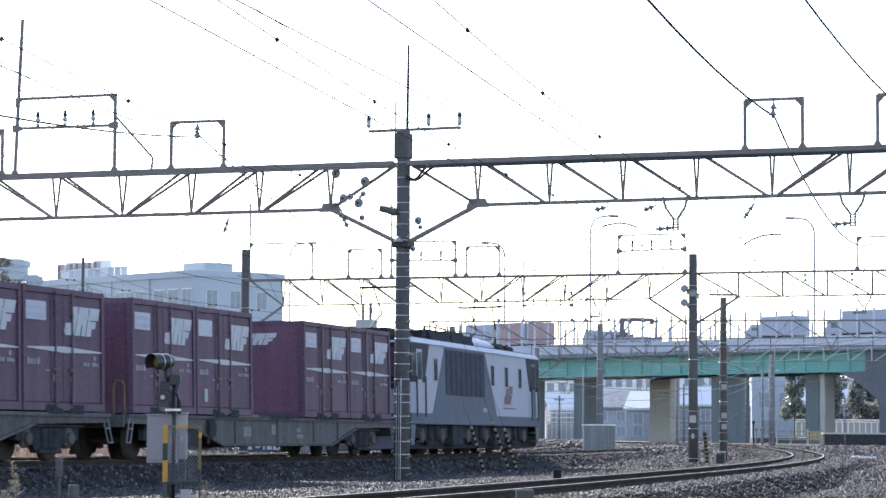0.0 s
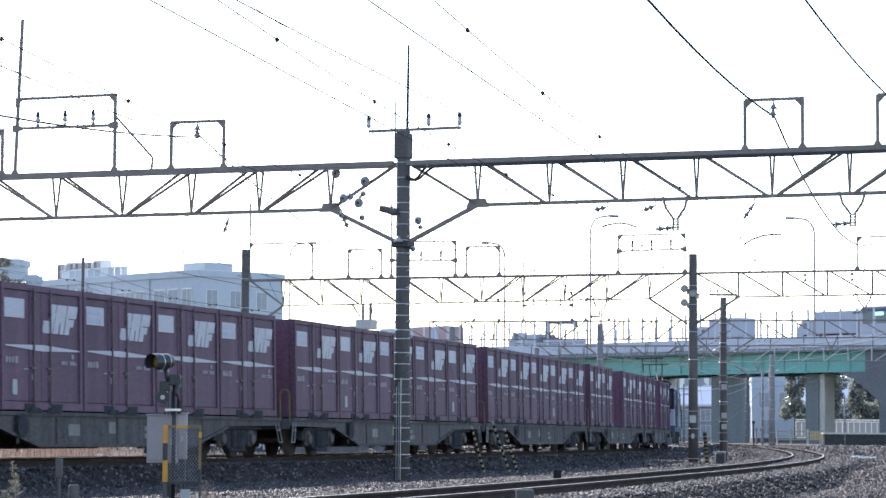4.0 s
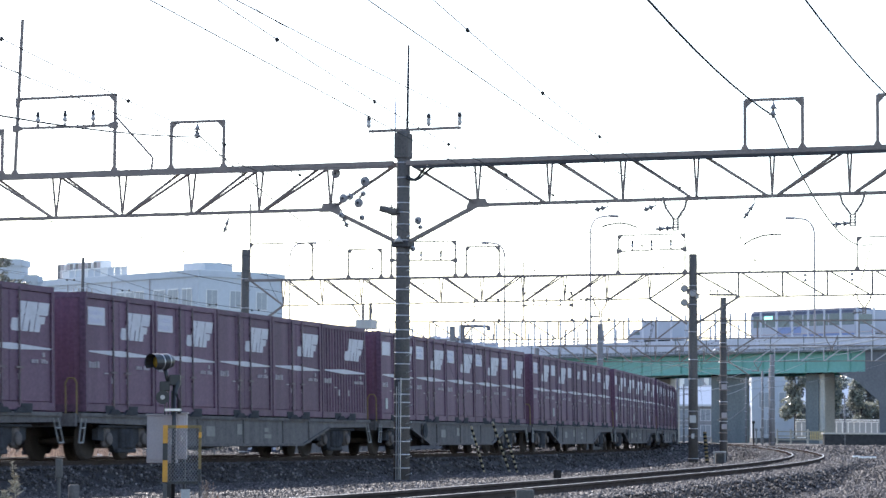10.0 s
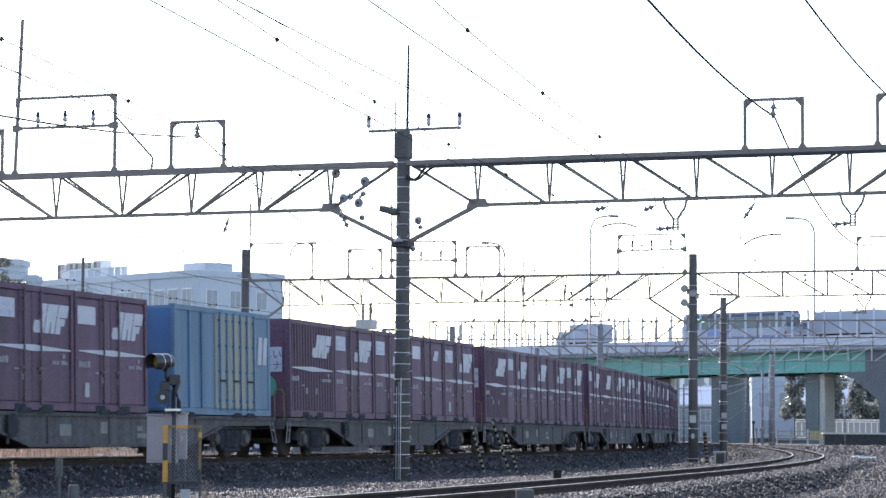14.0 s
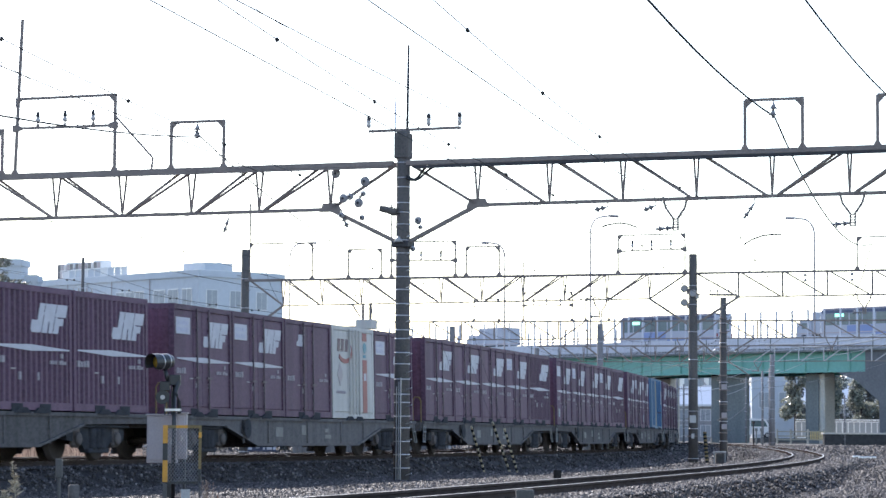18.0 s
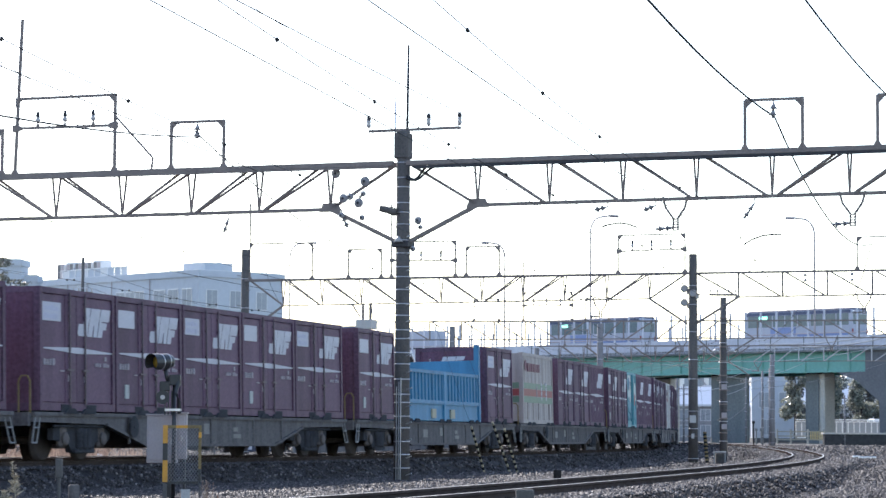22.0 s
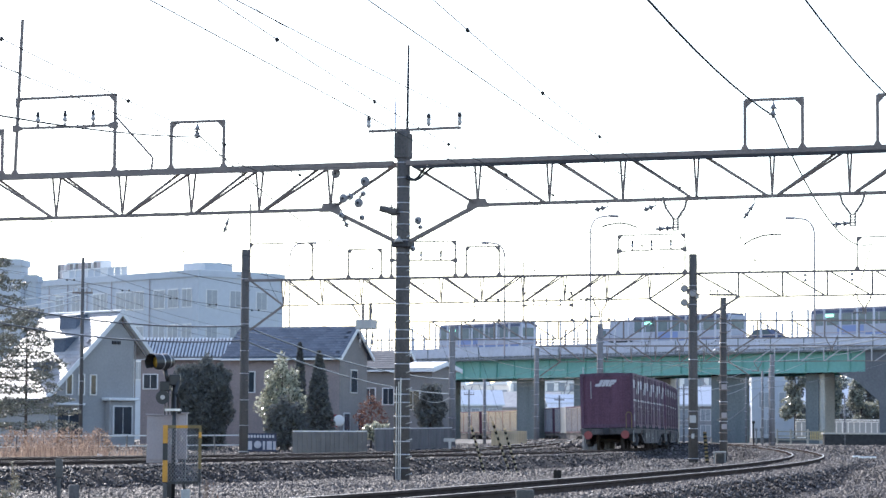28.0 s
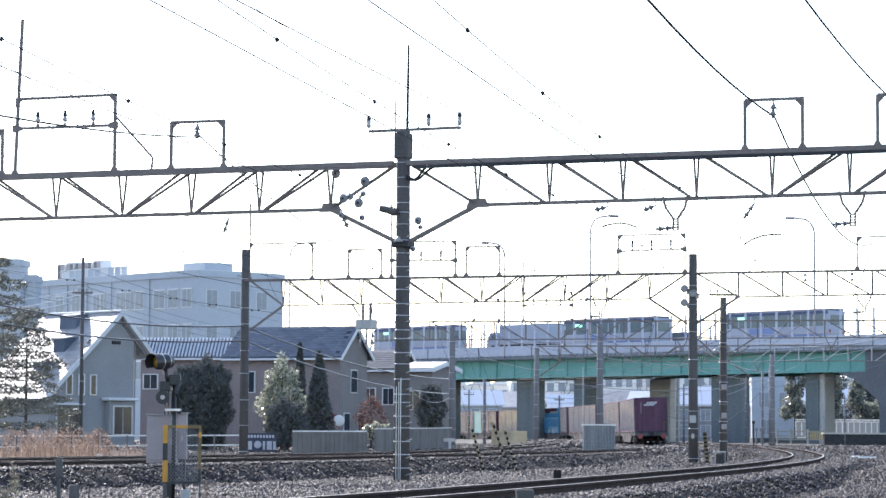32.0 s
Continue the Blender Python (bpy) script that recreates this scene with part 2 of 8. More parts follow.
# the freight line: the line of the container's near side, which bends to the left, then tighter
K = -0.0017663 - 1.5564e-6 * np.clip(S, -60, 160) - 0.0002 * (S > 120)
FX, FY, FT = integrate(-6.915, 56.304, 0.29873, K, 0.0)


def freight(s, off=1.225):
    """The place and heading of the freight line at s, off metres to the left of the containers' near side."""
    x, y, t = (float(np.interp(s, S, a)) for a in (FX, FY, FT))
    return x - off * math.cos(t), y + off * math.sin(t), t


# the near line: its right rail
NK = np.where(S < -40, -1 / 2000.0, np.where(S < 15, -1 / 400.0, -1 / 620.0))
NX, NY, NT = integrate(90 * 673.5 / 4650.9, 90.0, 0.1441, NK, 0.0)


def near(s, off=0.5335):
    x, y, t = (float(np.interp(s, S, a)) for a in (NX, NY, NT))
    return x - off * math.cos(t), y + off * math.sin(t), t


def near_z(s):
    return -0.02 - 0.085 * min(1, max(0, -s / 60.0)) + 0.22 * min(1, max(0, (s - 10) / 60.0))


# the second line, left of the freight line
def second(s, off=0.0):
    x, y, t = freight(s, 1.225 + 4.0 + 0.00022 * max(0, s - 20) ** 2 + off)
    return x, y, t


def second_z(s):
    return 0.0 + 0.45 * min(1, max(0, (s - 35) / 70.0)) ** 1.5

# ---------- ground ----------
def line_table(fn, zf, lo, hi, step=1.0):
    out = []
    for s in np.arange(lo, hi, step):
        x, y, t = fn(s)
        out.append((x, y, zf(s)))
    return np.array(out)


LINES = [line_table(freight, lambda s: 0.0, -170, 330), line_table(near, near_z, -95, 260), line_table(second, second_z, -170, 240)]


def base_height(x, y):
    h = -0.55 + 0.45 * np.clip((y - 95) / 60, 0, 1) + 0.25 * np.clip((y - 170) / 80, 0, 1)
    h = h + 0.25 * np.clip((x - 14) / 10, 0, 1) * np.clip((140 - y) / 60, 0, 1)
    # a heap of spoil on the outer side of the near line
    return h + 0.8 * np.exp(-(((x - 12.0) / 1.9) ** 2 + ((y - 60) / 9.0) ** 2)) + 0.5 * np.exp(-(((x - 9.5) / 1.8) ** 2 + ((y - 45) / 6.0) ** 2))


def ground_height(x, y):
    """The natural ground with the ballast banks of the lines on it."""
    h = base_height(x, y)
    for tab, half in zip(LINES, (1.75, 1.7, 1.75)):
        d2 = np.full(x.shape, 1e9)
        zz = np.zeros(x.shape)
        for i in range(0, len(tab), 2):
            dd = (x - tab[i, 0]) ** 2 + (y - tab[i, 1]) ** 2
            m = dd < d2
            d2 = np.where(m, dd, d2)
            zz = np.where(m, tab[i, 2], zz)
        d = np.sqrt(d2)
        bank = zz - 0.13 - np.clip(d - half, 0, 9) * 0.55
        h = np.maximum(h, bank)
    return h


def build_ground():
    """One sheet, finer where the camera stands near it, that reaches the horizon."""
    xs = np.concatenate([np.linspace(-2600, -60, 24)[:-1], np.arange(-60, 70, 0.6), np.linspace(70, 2600, 24)])
    ys = np.concatenate([np.linspace(-1200, 12, 12)[:-1], np.arange(12, 130, 0.6), np.arange(130, 300, 2.5), np.linspace(300, 4200, 26)])
    X, Y = np.meshgrid(xs, ys)
    Z = ground_height(X, Y)
    rng = np.random.RandomState(3)
    fine = (np.abs(X) < 60) & (Y > 12) & (Y < 130)
    Z = Z + np.where(fine, rng.uniform(-0.07, -0.01, Z.shape), 0)
    ny, nx = X.shape
    verts = np.stack([X.ravel(), Y.ravel(), Z.ravel()], 1)
    i = np.arange(ny - 1)[:, None] * nx + np.arange(nx - 1)[None, :]
    faces = np.stack([i, i + 1, i + 1 + nx, i + nx], -1).reshape(-1, 4)
    me = bpy.data.meshes.new("ground")
    me.from_pydata(verts.tolist(), [], faces.tolist())
    me.materials.append(M["ballast"])
    me.materials.append(M["dirt"])
    cx = X[:-1, :-1].ravel()
    cy = Y[:-1, :-1].ravel()
    far = ((np.abs(cx) > 60) | (cy > 175)).astype(np.int32)
    me.polygons.foreach_set("material_index", far)
    ob = new("ground", me)
    return tagged(ob, "dark grey crushed-stone ballast and bare soil between railway lines", "ground", kind="structure")


build_ground()


def rail_mesh(fn, zf, off, s0, s1, step=1.5):
    """One rail with its head, web and foot."""
    prof = [(-0.065, -0.16), (-0.065, -0.145), (-0.01, -0.12), (-0.01, -0.045), (-0.034, -0.035), (-0.034, -0.004), (-0.026, 0.0), (0.026, 0.0), (0.034, -0.004), (0.034, -0.035), (0.01, -0.045), (0.01, -0.12), (0.065, -0.145), (0.065, -0.16)]
    bm = B()
    prev = None
    for s in np.arange(s0, s1, step):
        x, y, t = fn(s, off)
        z = zf(s)
        cur = [bm.verts.new((x + a * math.cos(t), y - a * math.sin(t), z + b)) for a, b in prof]
        if prev:
            for k in range(len(prof) - 1):
                f = bm.faces.new((prev[k], prev[k + 1], cur[k + 1], cur[k]))
                f.material_index = 1 if k == 6 else 0
        prev = cur
    return bm


def build_track(label, fn, zf, centre, s0, s1, near_s):
    tr = tagged(new("railway_track"), label, "railway track", "railway lines", "structure")
    for o in (-0.5335, 0.5335):
        part("rail", rail_mesh(fn, zf, centre + o, s0, s1), ["rail", "railhead"], tr, "steel rail with a polished head")
    bm = B()
    box(bm, -0.11, 0.11, -1.0, 1.0, -0.19, 0.0, 0.015)
    me = mesh_of("sleeper", bm, "sleeper")
    for s in np.arange(near_s[0], near_s[1], 0.62):
        x, y, t = fn(s, centre)
        ob = part("sleeper", me, None, tr)
        ob.matrix_world = pose(x, y, zf(s) - 0.165, rz=90 - math.degrees(t))
    return tr


build_track("curved railway track on ballast used by the freight train", freight, lambda s: 0.0, 1.225, -170, 330, (-22, 48))
build_track("rust-brown curved railway track on dark ballast", near, near_z, 0.5335, -92, 200, (-70, 60))
build_track("railway track that climbs away behind the freight line", second, second_z, 0.0, -170, 150, (-20, 25))


def ballast_stones():
    """Loose crushed stones: eight-sided, each turned and stretched its own way."""
    rg = np.random.RandomState(21)
    P, R = [], []
    for y0, y1, per, size in ((19, 34, 330, 0.026), (34, 48, 230, 0.03), (48, 75, 130, 0.04), (75, 130, 26, 0.056), (130, 205, 4, 0.1)):
        n = int(per * (y1 - y0) * 0.19 * (y0 + y1))
        y = rg.uniform(y0, y1, n)
        x = rg.uniform(-0.19, 0.19, n) * y
        P.append(np.stack([x, y, ground_height(x, y)], 1))
        R.append(size * rg.uniform(0.55, 1.35, n))
    P, R = np.concatenate(P), np.concatenate(R)
    n = len(P)
    base = np.array([(1, 0, 0), (-1, 0, 0), (0, 1, 0), (0, -1, 0), (0, 0, 1), (0, 0, -1)], float)
    q = rg.normal(size=(n, 4))
    q /= np.linalg.norm(q, axis=1)[:, None]
    w, a, b, c = q.T
    rot = np.stack([1 - 2 * (b * b + c * c), 2 * (a * b - c * w), 2 * (a * c + b * w), 2 * (a * b + c * w), 1 - 2 * (a * a + c * c), 2 * (b * c - a * w), 2 * (a * c - b * w), 2 * (b * c + a * w), 1 - 2 * (a * a + b * b)], 1).reshape(n, 3, 3)
    V = base[None] * rg.uniform(0.55, 1.3, (n, 6, 1)) * rg.uniform(0.6, 1.2, (n, 1, 3))
    V = np.einsum("nij,nkj->nki", rot, V) * R[:, None, None] + P[:, None, :] + np.array((0, 0, 0.012))
    T = np.array([(0, 2, 4), (2, 1, 4), (1, 3, 4), (3, 0, 4), (2, 0, 5), (1, 2, 5), (3, 1, 5), (0, 3, 5)])
    F = (T[None] + 6 * np.arange(n)[:, None, None]).reshape(-1)
    me = bpy.data.meshes.new("ballast_stones")
    me.vertices.add(n * 6)
    me.vertices.foreach_set("co", V.reshape(-1))
    me.loops.add(len(F))
    me.loops.foreach_set("vertex_index", F.astype(np.int32))
    me.polygons.add(len(F) // 3)
    me.polygons.foreach_set("loop_start", np.arange(0, len(F), 3, dtype=np.int32))
    me.update(calc_edges=True)
    me.materials.append(M["stone"])
    return tagged(new("ballast_stones", me), "dark angular crushed-stone ballast along the lines", "ballast", kind="stuff")


ballast_stones()

# ---------- catenary gantries ----------
LEAN = math.degrees(math.atan(0.40))
G_REF = [None, (-0.994, 65.0), (-8.636, 114.7), (8.994, 150.0), (7.032, 196.0)]
G_REF[0] = (-5.0, 22.0)


def gpose(i):
    return pose(G_REF[i][0], G_REF[i][1], 0, rz=-LEAN)


def insulator(bm, p, h=0.28, r=0.06):
    x, y, z = p
    lathe(bm, [(0.02, 0), (0.02, 0.05), (r * 0.7, 0.06), (r, h * 0.35), (r * 0.6, h * 0.5), (r, h * 0.65), (r * 0.7, h * 0.85), (r * 0.5, h)], 8, (x, y, z))


def string(bm, a, b, r=0.075):
    """A chain of disc insulators from a to b."""
    a, b = Vector(a), Vector(b)
    strut(bm, a, b, 0.018, 6)
    d = b - a
    for k in (0.12, 0.52):
        p, q = a + d * k, a + d * (k + 0.32)
        strut(bm, p, q, r * 0.28, 10, r * 0.72)
        strut(bm, q, q + d.normalized() * 0.018, r * 1.15, 12, r * 1.05)
        strut(bm, q + d.normalized() * 0.018, q + d.normalized() * 0.05, r * 0.4, 8, r * 0.25)
    box(bm, b.x - 0.03, b.x + 0.03, b.y - 0.03, b.y + 0.03, b.z - 0.03, b.z + 0.03, 0.006)


def pole_part(g, u, z0, z1, r0, r1, bands=9, key="pole"):
    bm = B()
    lathe(bm, [(r0, z0), (r0 + (r1 - r0) * 0.5, (z0 + z1) / 2), (r1, z1 - 0.02), (r1 * 0.9, z1)], 16, (u, 0, 0))
    p = part("pole", bm, key, g, "dark concrete pole with steel bands")
    rng = random.Random(int(u * 10) + 5)
    for k in range(bands):
        z = z0 + 0.5 + (z1 - z0 - 0.7) * (k + rng.uniform(-0.2, 0.2)) / bands
        r = r0 + (r1 - r0) * (z - z0) / (z1 - z0) + 0.008
        part("band", lathe(B(), [(r, z), (r, z + 0.025)], 16, (u, 0, 0)), "band", p)
    return p


def truss(g, u0, u1, posts, ztop, zlow, flips, wide=0.22, thick=0.11, end0=True):
    """The lattice beam: two top chords, one bottom chord, V-shaped posts and diagonals."""
    for v in (-wide, wide):
        part("top_chord", bar(B(), (u0, v, ztop(u0)), (u1, v, ztop(u1)), thick, thick), "steel", g)
    a, b = posts[0], posts[-1]
    if not end0:
        b = u1
    part("bottom_chord", bar(B(), (a, 0, zlow(a)), (b, 0, zlow(b)), thick * 0.75, thick * 0.75), "steel", g)
    for u in posts:
        for v in (-wide, wide):
            part("post", bar(B(), (u, 0, zlow(u)), (u, v, ztop(u)), 0.045, 0.045), "steel", g)
    for (a, b), flip in zip(zip(posts, posts[1:]), flips):
        ta, tb = (a + 0.12, b - 0.1) if not flip else (b - 0.12, a + 0.1)
        for v in (-wide, wide):
            part("diagonal", bar(B(), (ta, v, ztop(ta)), (tb, v * 0.15, zlow(tb)), 0.05, 0.06), "steel", g)


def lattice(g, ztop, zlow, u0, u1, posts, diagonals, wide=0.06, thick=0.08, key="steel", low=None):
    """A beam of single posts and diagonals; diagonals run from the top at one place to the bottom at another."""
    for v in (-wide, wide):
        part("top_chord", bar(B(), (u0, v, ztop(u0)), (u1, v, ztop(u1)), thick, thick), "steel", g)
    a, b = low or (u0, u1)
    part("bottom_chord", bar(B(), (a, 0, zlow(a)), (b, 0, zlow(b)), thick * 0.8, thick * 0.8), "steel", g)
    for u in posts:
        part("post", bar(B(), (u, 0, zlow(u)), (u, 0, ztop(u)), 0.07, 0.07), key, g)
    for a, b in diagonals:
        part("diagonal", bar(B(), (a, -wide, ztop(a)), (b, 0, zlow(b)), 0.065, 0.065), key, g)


def suspension(g, u, z):
    """A short hung insulator under the top chord."""
    h = part("hanger_rod", strut(B(), (u, 0, z + 0.12), (u, 0, z - 0.5), 0.012, 6), "steel", g)
    for d in (0.16, 0.38):
        part("insulator", lathe(B(), [(0.02, 0.0), (0.09, -0.03), (0.05, 0.05), (0.02, 0.09)], 10, (u, 0, z - d)), "disc", h)


def frame_on(g, a, b, base_z, top_a, top_b, mast=None, mid=None, ins=(), thick=0.07, tilt=0.0):
    """A portal on the beam that carries feeder wires: two posts, a top bar, at times a lower bar with insulators."""
    fr = part("wire_frame", bar(B(), (a, 0, base_z(a)), (a + (tilt if mast else 0), 0, mast or top_a), thick, thick), "steel", g)
    part("post", bar(B(), (b, 0, base_z(b)), (b, 0, top_b + 0.04), thick, thick), "steel", fr)
    part("top_bar", bar(B(), (a, 0.004, top_a), (b, 0.004, top_b), thick, thick), "steel", fr)
    bm = B()
    for u, z in ((a, top_a), (b, top_b)):
        s = 1 if u == a else -1
        slab(bm, [(u, z), (u + s * 0.22, z), (u, z - 0.22)], "y", -0.02, 0.02)
    part("gusset", bm, "steel", fr)
    for u in (a, b):
        part("foot", slab(B(), [(u - 0.11, base_z(u) + 0.05), (u + 0.11, base_z(u) + 0.05), (u + 0.045, base_z(u) + 0.17), (u - 0.045, base_z(u) + 0.17)], "y", -0.05, 0.05), "steel", fr)
    if mid:
        part("lower_bar", bar(B(), (a - 0.05, 0.0, mid[0]), (b, 0.0, mid[1]), thick, thick), "steel", fr)
        for u, z, e in ((a, mid[0], 1), (b, mid[1], -1)):
            part("bracket", slab(B(), [(u - e * 0.07, z - 0.09), (u + e * 0.06, z - 0.09), (u + e * 0.2, z - 0.03), (u + e * 0.2, z + 0.03), (u + e * 0.06, z + 0.09), (u - e * 0.07, z + 0.09)], "y", -0.05, 0.05), "steel", fr)
        for u in ins:
            z = mid[0] + (mid[1] - mid[0]) * (u - a) / (b - a)
            part("insulator_foot", lathe(B(), [(0.045, 0.02), (0.05, 0.07), (0.025, 0.11), (0.02, 0.15)], 8, (u, 0, z)), "steel", fr)
            part("insulator", lathe(B(), [(0.03, 0.14), (0.06, 0.17), (0.066, 0.22), (0.045, 0.25), (0.05, 0.28)], 10, (u, 0, z)), "ceramic", fr, "pale ceramic post insulator")
            part("insulator_cap", lathe(B(), [(0.05, 0.28), (0.058, 0.33), (0.04, 0.38), (0.035, 0.42), (0.015, 0.44)], 8, (u, 0, z)), "dark", fr)
    return fr


def lin(p, q):
    return lambda u: p[1] + (q[1] - p[1]) * (u - p[0]) / (q[0] - p[0])


def hanger(g, u, z, du, dz, dv=0.0):
    bm = B()
    strut(bm, (u, dv, z), (u, dv, z - 0.14), 0.018, 5)
    string(bm, (u, dv, z - 0.14), (u + du, dv, z - 0.14 + dz))
    part("hanger_insulator", bm, "disc", g)


def vdrop(g, u, z):
    """A V-shaped drop bracket with a ladder plate and a registration insulator."""
    arms = []
    for d in (-0.32, 0.3):
        arms.append(part("drop_bracket", bar(B(), (u + d, 0, z + 0.06), (u + d * 0.75, 0, z - 0.22), 0.05, 0.05), "steel", g))
        part("lower_arm", bar(B(), (u + d * 0.75, 0, z - 0.22), (u + d * 0.1, 0, z - 0.5), 0.05, 0.05), "steel", arms[-1])
    for d in (-0.06, 0.06):
        part("ladder_side", box(B(), u + d - 0.015, u + d + 0.015, -0.04, 0.04, z - 0.76, z - 0.48), "steel", arms[0])
    for d in np.arange(0.0, 0.28, 0.065):
        part("ladder_rung", box(B(), u - 0.06, u + 0.06, -0.03, 0.03, z - 0.76 + d, z - 0.73 + d), "steel", arms[0])
    bm = B()
    string(bm, (u, 0, z - 0.68), (u - 0.46, 0, z - 0.71), 0.075)
    part("insulator", bm, "disc", g)


def gantry_one():
    g = thing("catenary_gantry", gpose(1), "lattice steel catenary gantry on a dark banded concrete pole", "gantry", "catenary gantries")
    ztop, zlow = lin((-11.567, 7.342), (12.11, 7.272)), lin((-11.545, 6.219), (12.104, 6.239))
    pole_part(g, 0, -0.75, (-0.027, 8.137)[1], 0.2, 0.165, 26)
    for u in (-19.0, 19.0):
        pole_part(g, u, -0.75, ztop(u) + 0.7, 0.2, 0.17, 10)
    right = [1.981, 3.849, 5.721, 7.552, 9.399, 11.245, 13.05, 16.6]
    left = [-16.6, -11.918, -9.858, -7.892, -5.887, -3.957, -1.974]
    truss(g, 0.18, 18.8, right, ztop, zlow, [0, 0, 0, 0, 1, 1, 1], thick=0.115)
    truss(g, -18.8, -0.18, left, ztop, zlow, [0, 0, 0, 1, 1, 1], thick=0.12)
    part("cable_tray", bar(B(), (0.4, -0.3, ztop(0.4) - 0.12), (18.5, -0.3, ztop(18.5) - 0.1), 0.1, 0.07), "dark", g, "cable tray along the beam")
    part("cable_tray", bar(B(), (-18.5, -0.3, ztop(-18.5) - 0.08), (-0.3, -0.3, ztop(-0.3) - 0.1), 0.07, 0.05), "steel", g)
    knee = (-0.008, 5.345)
    for u in (left[-1], right[0]):
        part("knee_brace", bar(B(), (u, 0, zlow(u)), (0.12 if u > 0 else -0.12, 0, knee[1]), 0.09, 0.1), "steel", g)
        part("diagonal", bar(B(), (u, 0, zlow(u)), (0.2 if u > 0 else -0.2, 0, ztop(0) - 0.02), 0.06, 0.07), "steel", g)
        part("gusset", slab(B(), [(u - 0.3, zlow(u) - 0.06), (u + 0.3, zlow(u) - 0.06), (u + 0.2, zlow(u) + 0.16), (u - 0.2, zlow(u) + 0.16)], "y", -0.03, 0.03), "steel", g)
    part("collar", box(B(), -0.23, 0.23, -0.23, 0.23, knee[1] - 0.12, knee[1] + 0.03, 0.02), "dark", g)
    a, b = (-11.127, 8.623), (-8.145, 8.596)
    f = frame_on(g, a[0], b[0], ztop, (-11.073, 9.403)[1], (-8.157, 9.397)[1], mast=(-10.993, 11.527)[1], mid=(a[1], b[1]), ins=(-10.455, -9.637, -8.795), tilt=0.16)
    bm = B()
    strut(bm, (b[0], 0, (-8.149, 8.848)[1]), ((-7.02, 7.7)[0], 0, (-7.02, 7.7)[1]), 0.03)
    strut(bm, ((-7.02, 7.7)[0], 0, (-7.02, 7.7)[1]), ((-7.064, 7.349)[0], 0, (-7.064, 7.349)[1]), 0.03)
    part("brace", bm, "steel", f)
    for x0, x1, y0, y1 in ((-6.491, -4.981, (-6.509, 8.606)[1], (-4.997, 8.589)[1]), (8.742, 10.132, (8.748, 8.526)[1], (10.139, 8.52)[1]), (11.909, 13.246, (11.921, 8.522)[1], (13.26, 8.503)[1]), (-13.141, -11.52, (-13.163, 8.611)[1], (-11.54, 8.594)[1])):
        f = frame_on(g, x0, x1, ztop, y0, y1)
        bm = B()
        m = (x0 + x1) / 2
        string(bm, (m, 0, y0 - 0.04), (m - 0.02, 0, y0 - 0.42), 0.1)
        part("suspension_insulator", bm, "disc", f)
    # the head of the middle pole
    ca, cb = (-0.946, 8.158), (1.528, 8.161)
    arm = part("crossarm", bar(B(), (ca[0], 0, ca[1]), (cb[0], 0, cb[1]), 0.06, 0.07), "steel", g)
    for p in ((-0.946, 8.2), (0.671, 8.194), (1.498, 8.19)):
        part("insulator", lathe(B(), [(0.03, 0.03), (0.05, 0.08), (0.066, 0.12), (0.045, 0.16), (0.062, 0.19), (0.05, 0.23)], 10, (p[0], 0, p[1])), "ceramic", arm, "pale ceramic post insulator")
        part("insulator_cap", lathe(B(), [(0.05, 0.22), (0.06, 0.26), (0.055, 0.32), (0.02, 0.36)], 8, (p[0], 0, p[1])), "dark", arm)
    part("lightning_mast", strut(B(), (0.09, 0, ca[1] - 0.7), (0.12, 0, (0.05, 10.287)[1]), 0.04, 8, 0.032), "dark", g)
    part("lightning_mast", strut(B(), (-0.22, 0, (-0.281, 7.467)[1]), (-0.22, 0, (-0.293, 9.026)[1]), 0.026, 8, 0.022), "band", g)
    part("pole_casing", box(B(), -0.19, 0.18, -0.19, 0.19, (-0.022, 7.43)[1], (-0.027, 8.08)[1], 0.03), "pole", g)
    for z in np.arange(-0.4, 5.6, 0.42):
        part("step_iron", strut(B(), (0.14, -0.1, z), (0.33, -0.16, z + 0.05), 0.012, 5), "band", g)
    # conduits on the pole, bent cables beside it
    for dx in (-0.06, 0.0, 0.05):
        bm = B()
        strut(bm, (dx, -0.215, -0.6), (dx, -0.2, 1.9 + dx * 2), 0.014)
        part("conduit", bm, "band", g, "thin grey conduit")
    for k in range(2):
        za = ztop(0)
        q = [Vector(p) for p in ((0.14, -0.1 - 0.05 * k, za - 0.3 - 0.06 * k), (0.45 + 0.1 * k, -0.12, za - 0.62), (0.5 + 0.05 * k, -0.1, za - 0.1), (0.72 + 0.3 * k, -0.05, za - 0.06))]
        pts = [q[0] * (1 - f) ** 3 + q[1] * 3 * f * (1 - f) ** 2 + q[2] * 3 * f * f * (1 - f) + q[3] * f ** 3 for f in np.linspace(0, 1, 10)]
        part("cable_loop", tube("cable_loop", pts, 0.032, "black", 8), None, g)
    # a transformer bushing and a lamp on the pole
    bm = B()
    strut(bm, (-0.1, -0.2, (-0.348, 6.085)[1]), (-0.5, -0.3, (-0.348, 6.198)[1]), 0.1, 10, 0.085)
    part("arrester", bm, "pole", g, "grey stub-shaped surge arrester")
    part("lamp_cup", lathe(B(), [(0.03, 0.14), (0.05, 0.1), (0.13, 0.0)], 10, (-0.02, -0.26, (-0.008, 5.345)[1])), "ceramic", g)
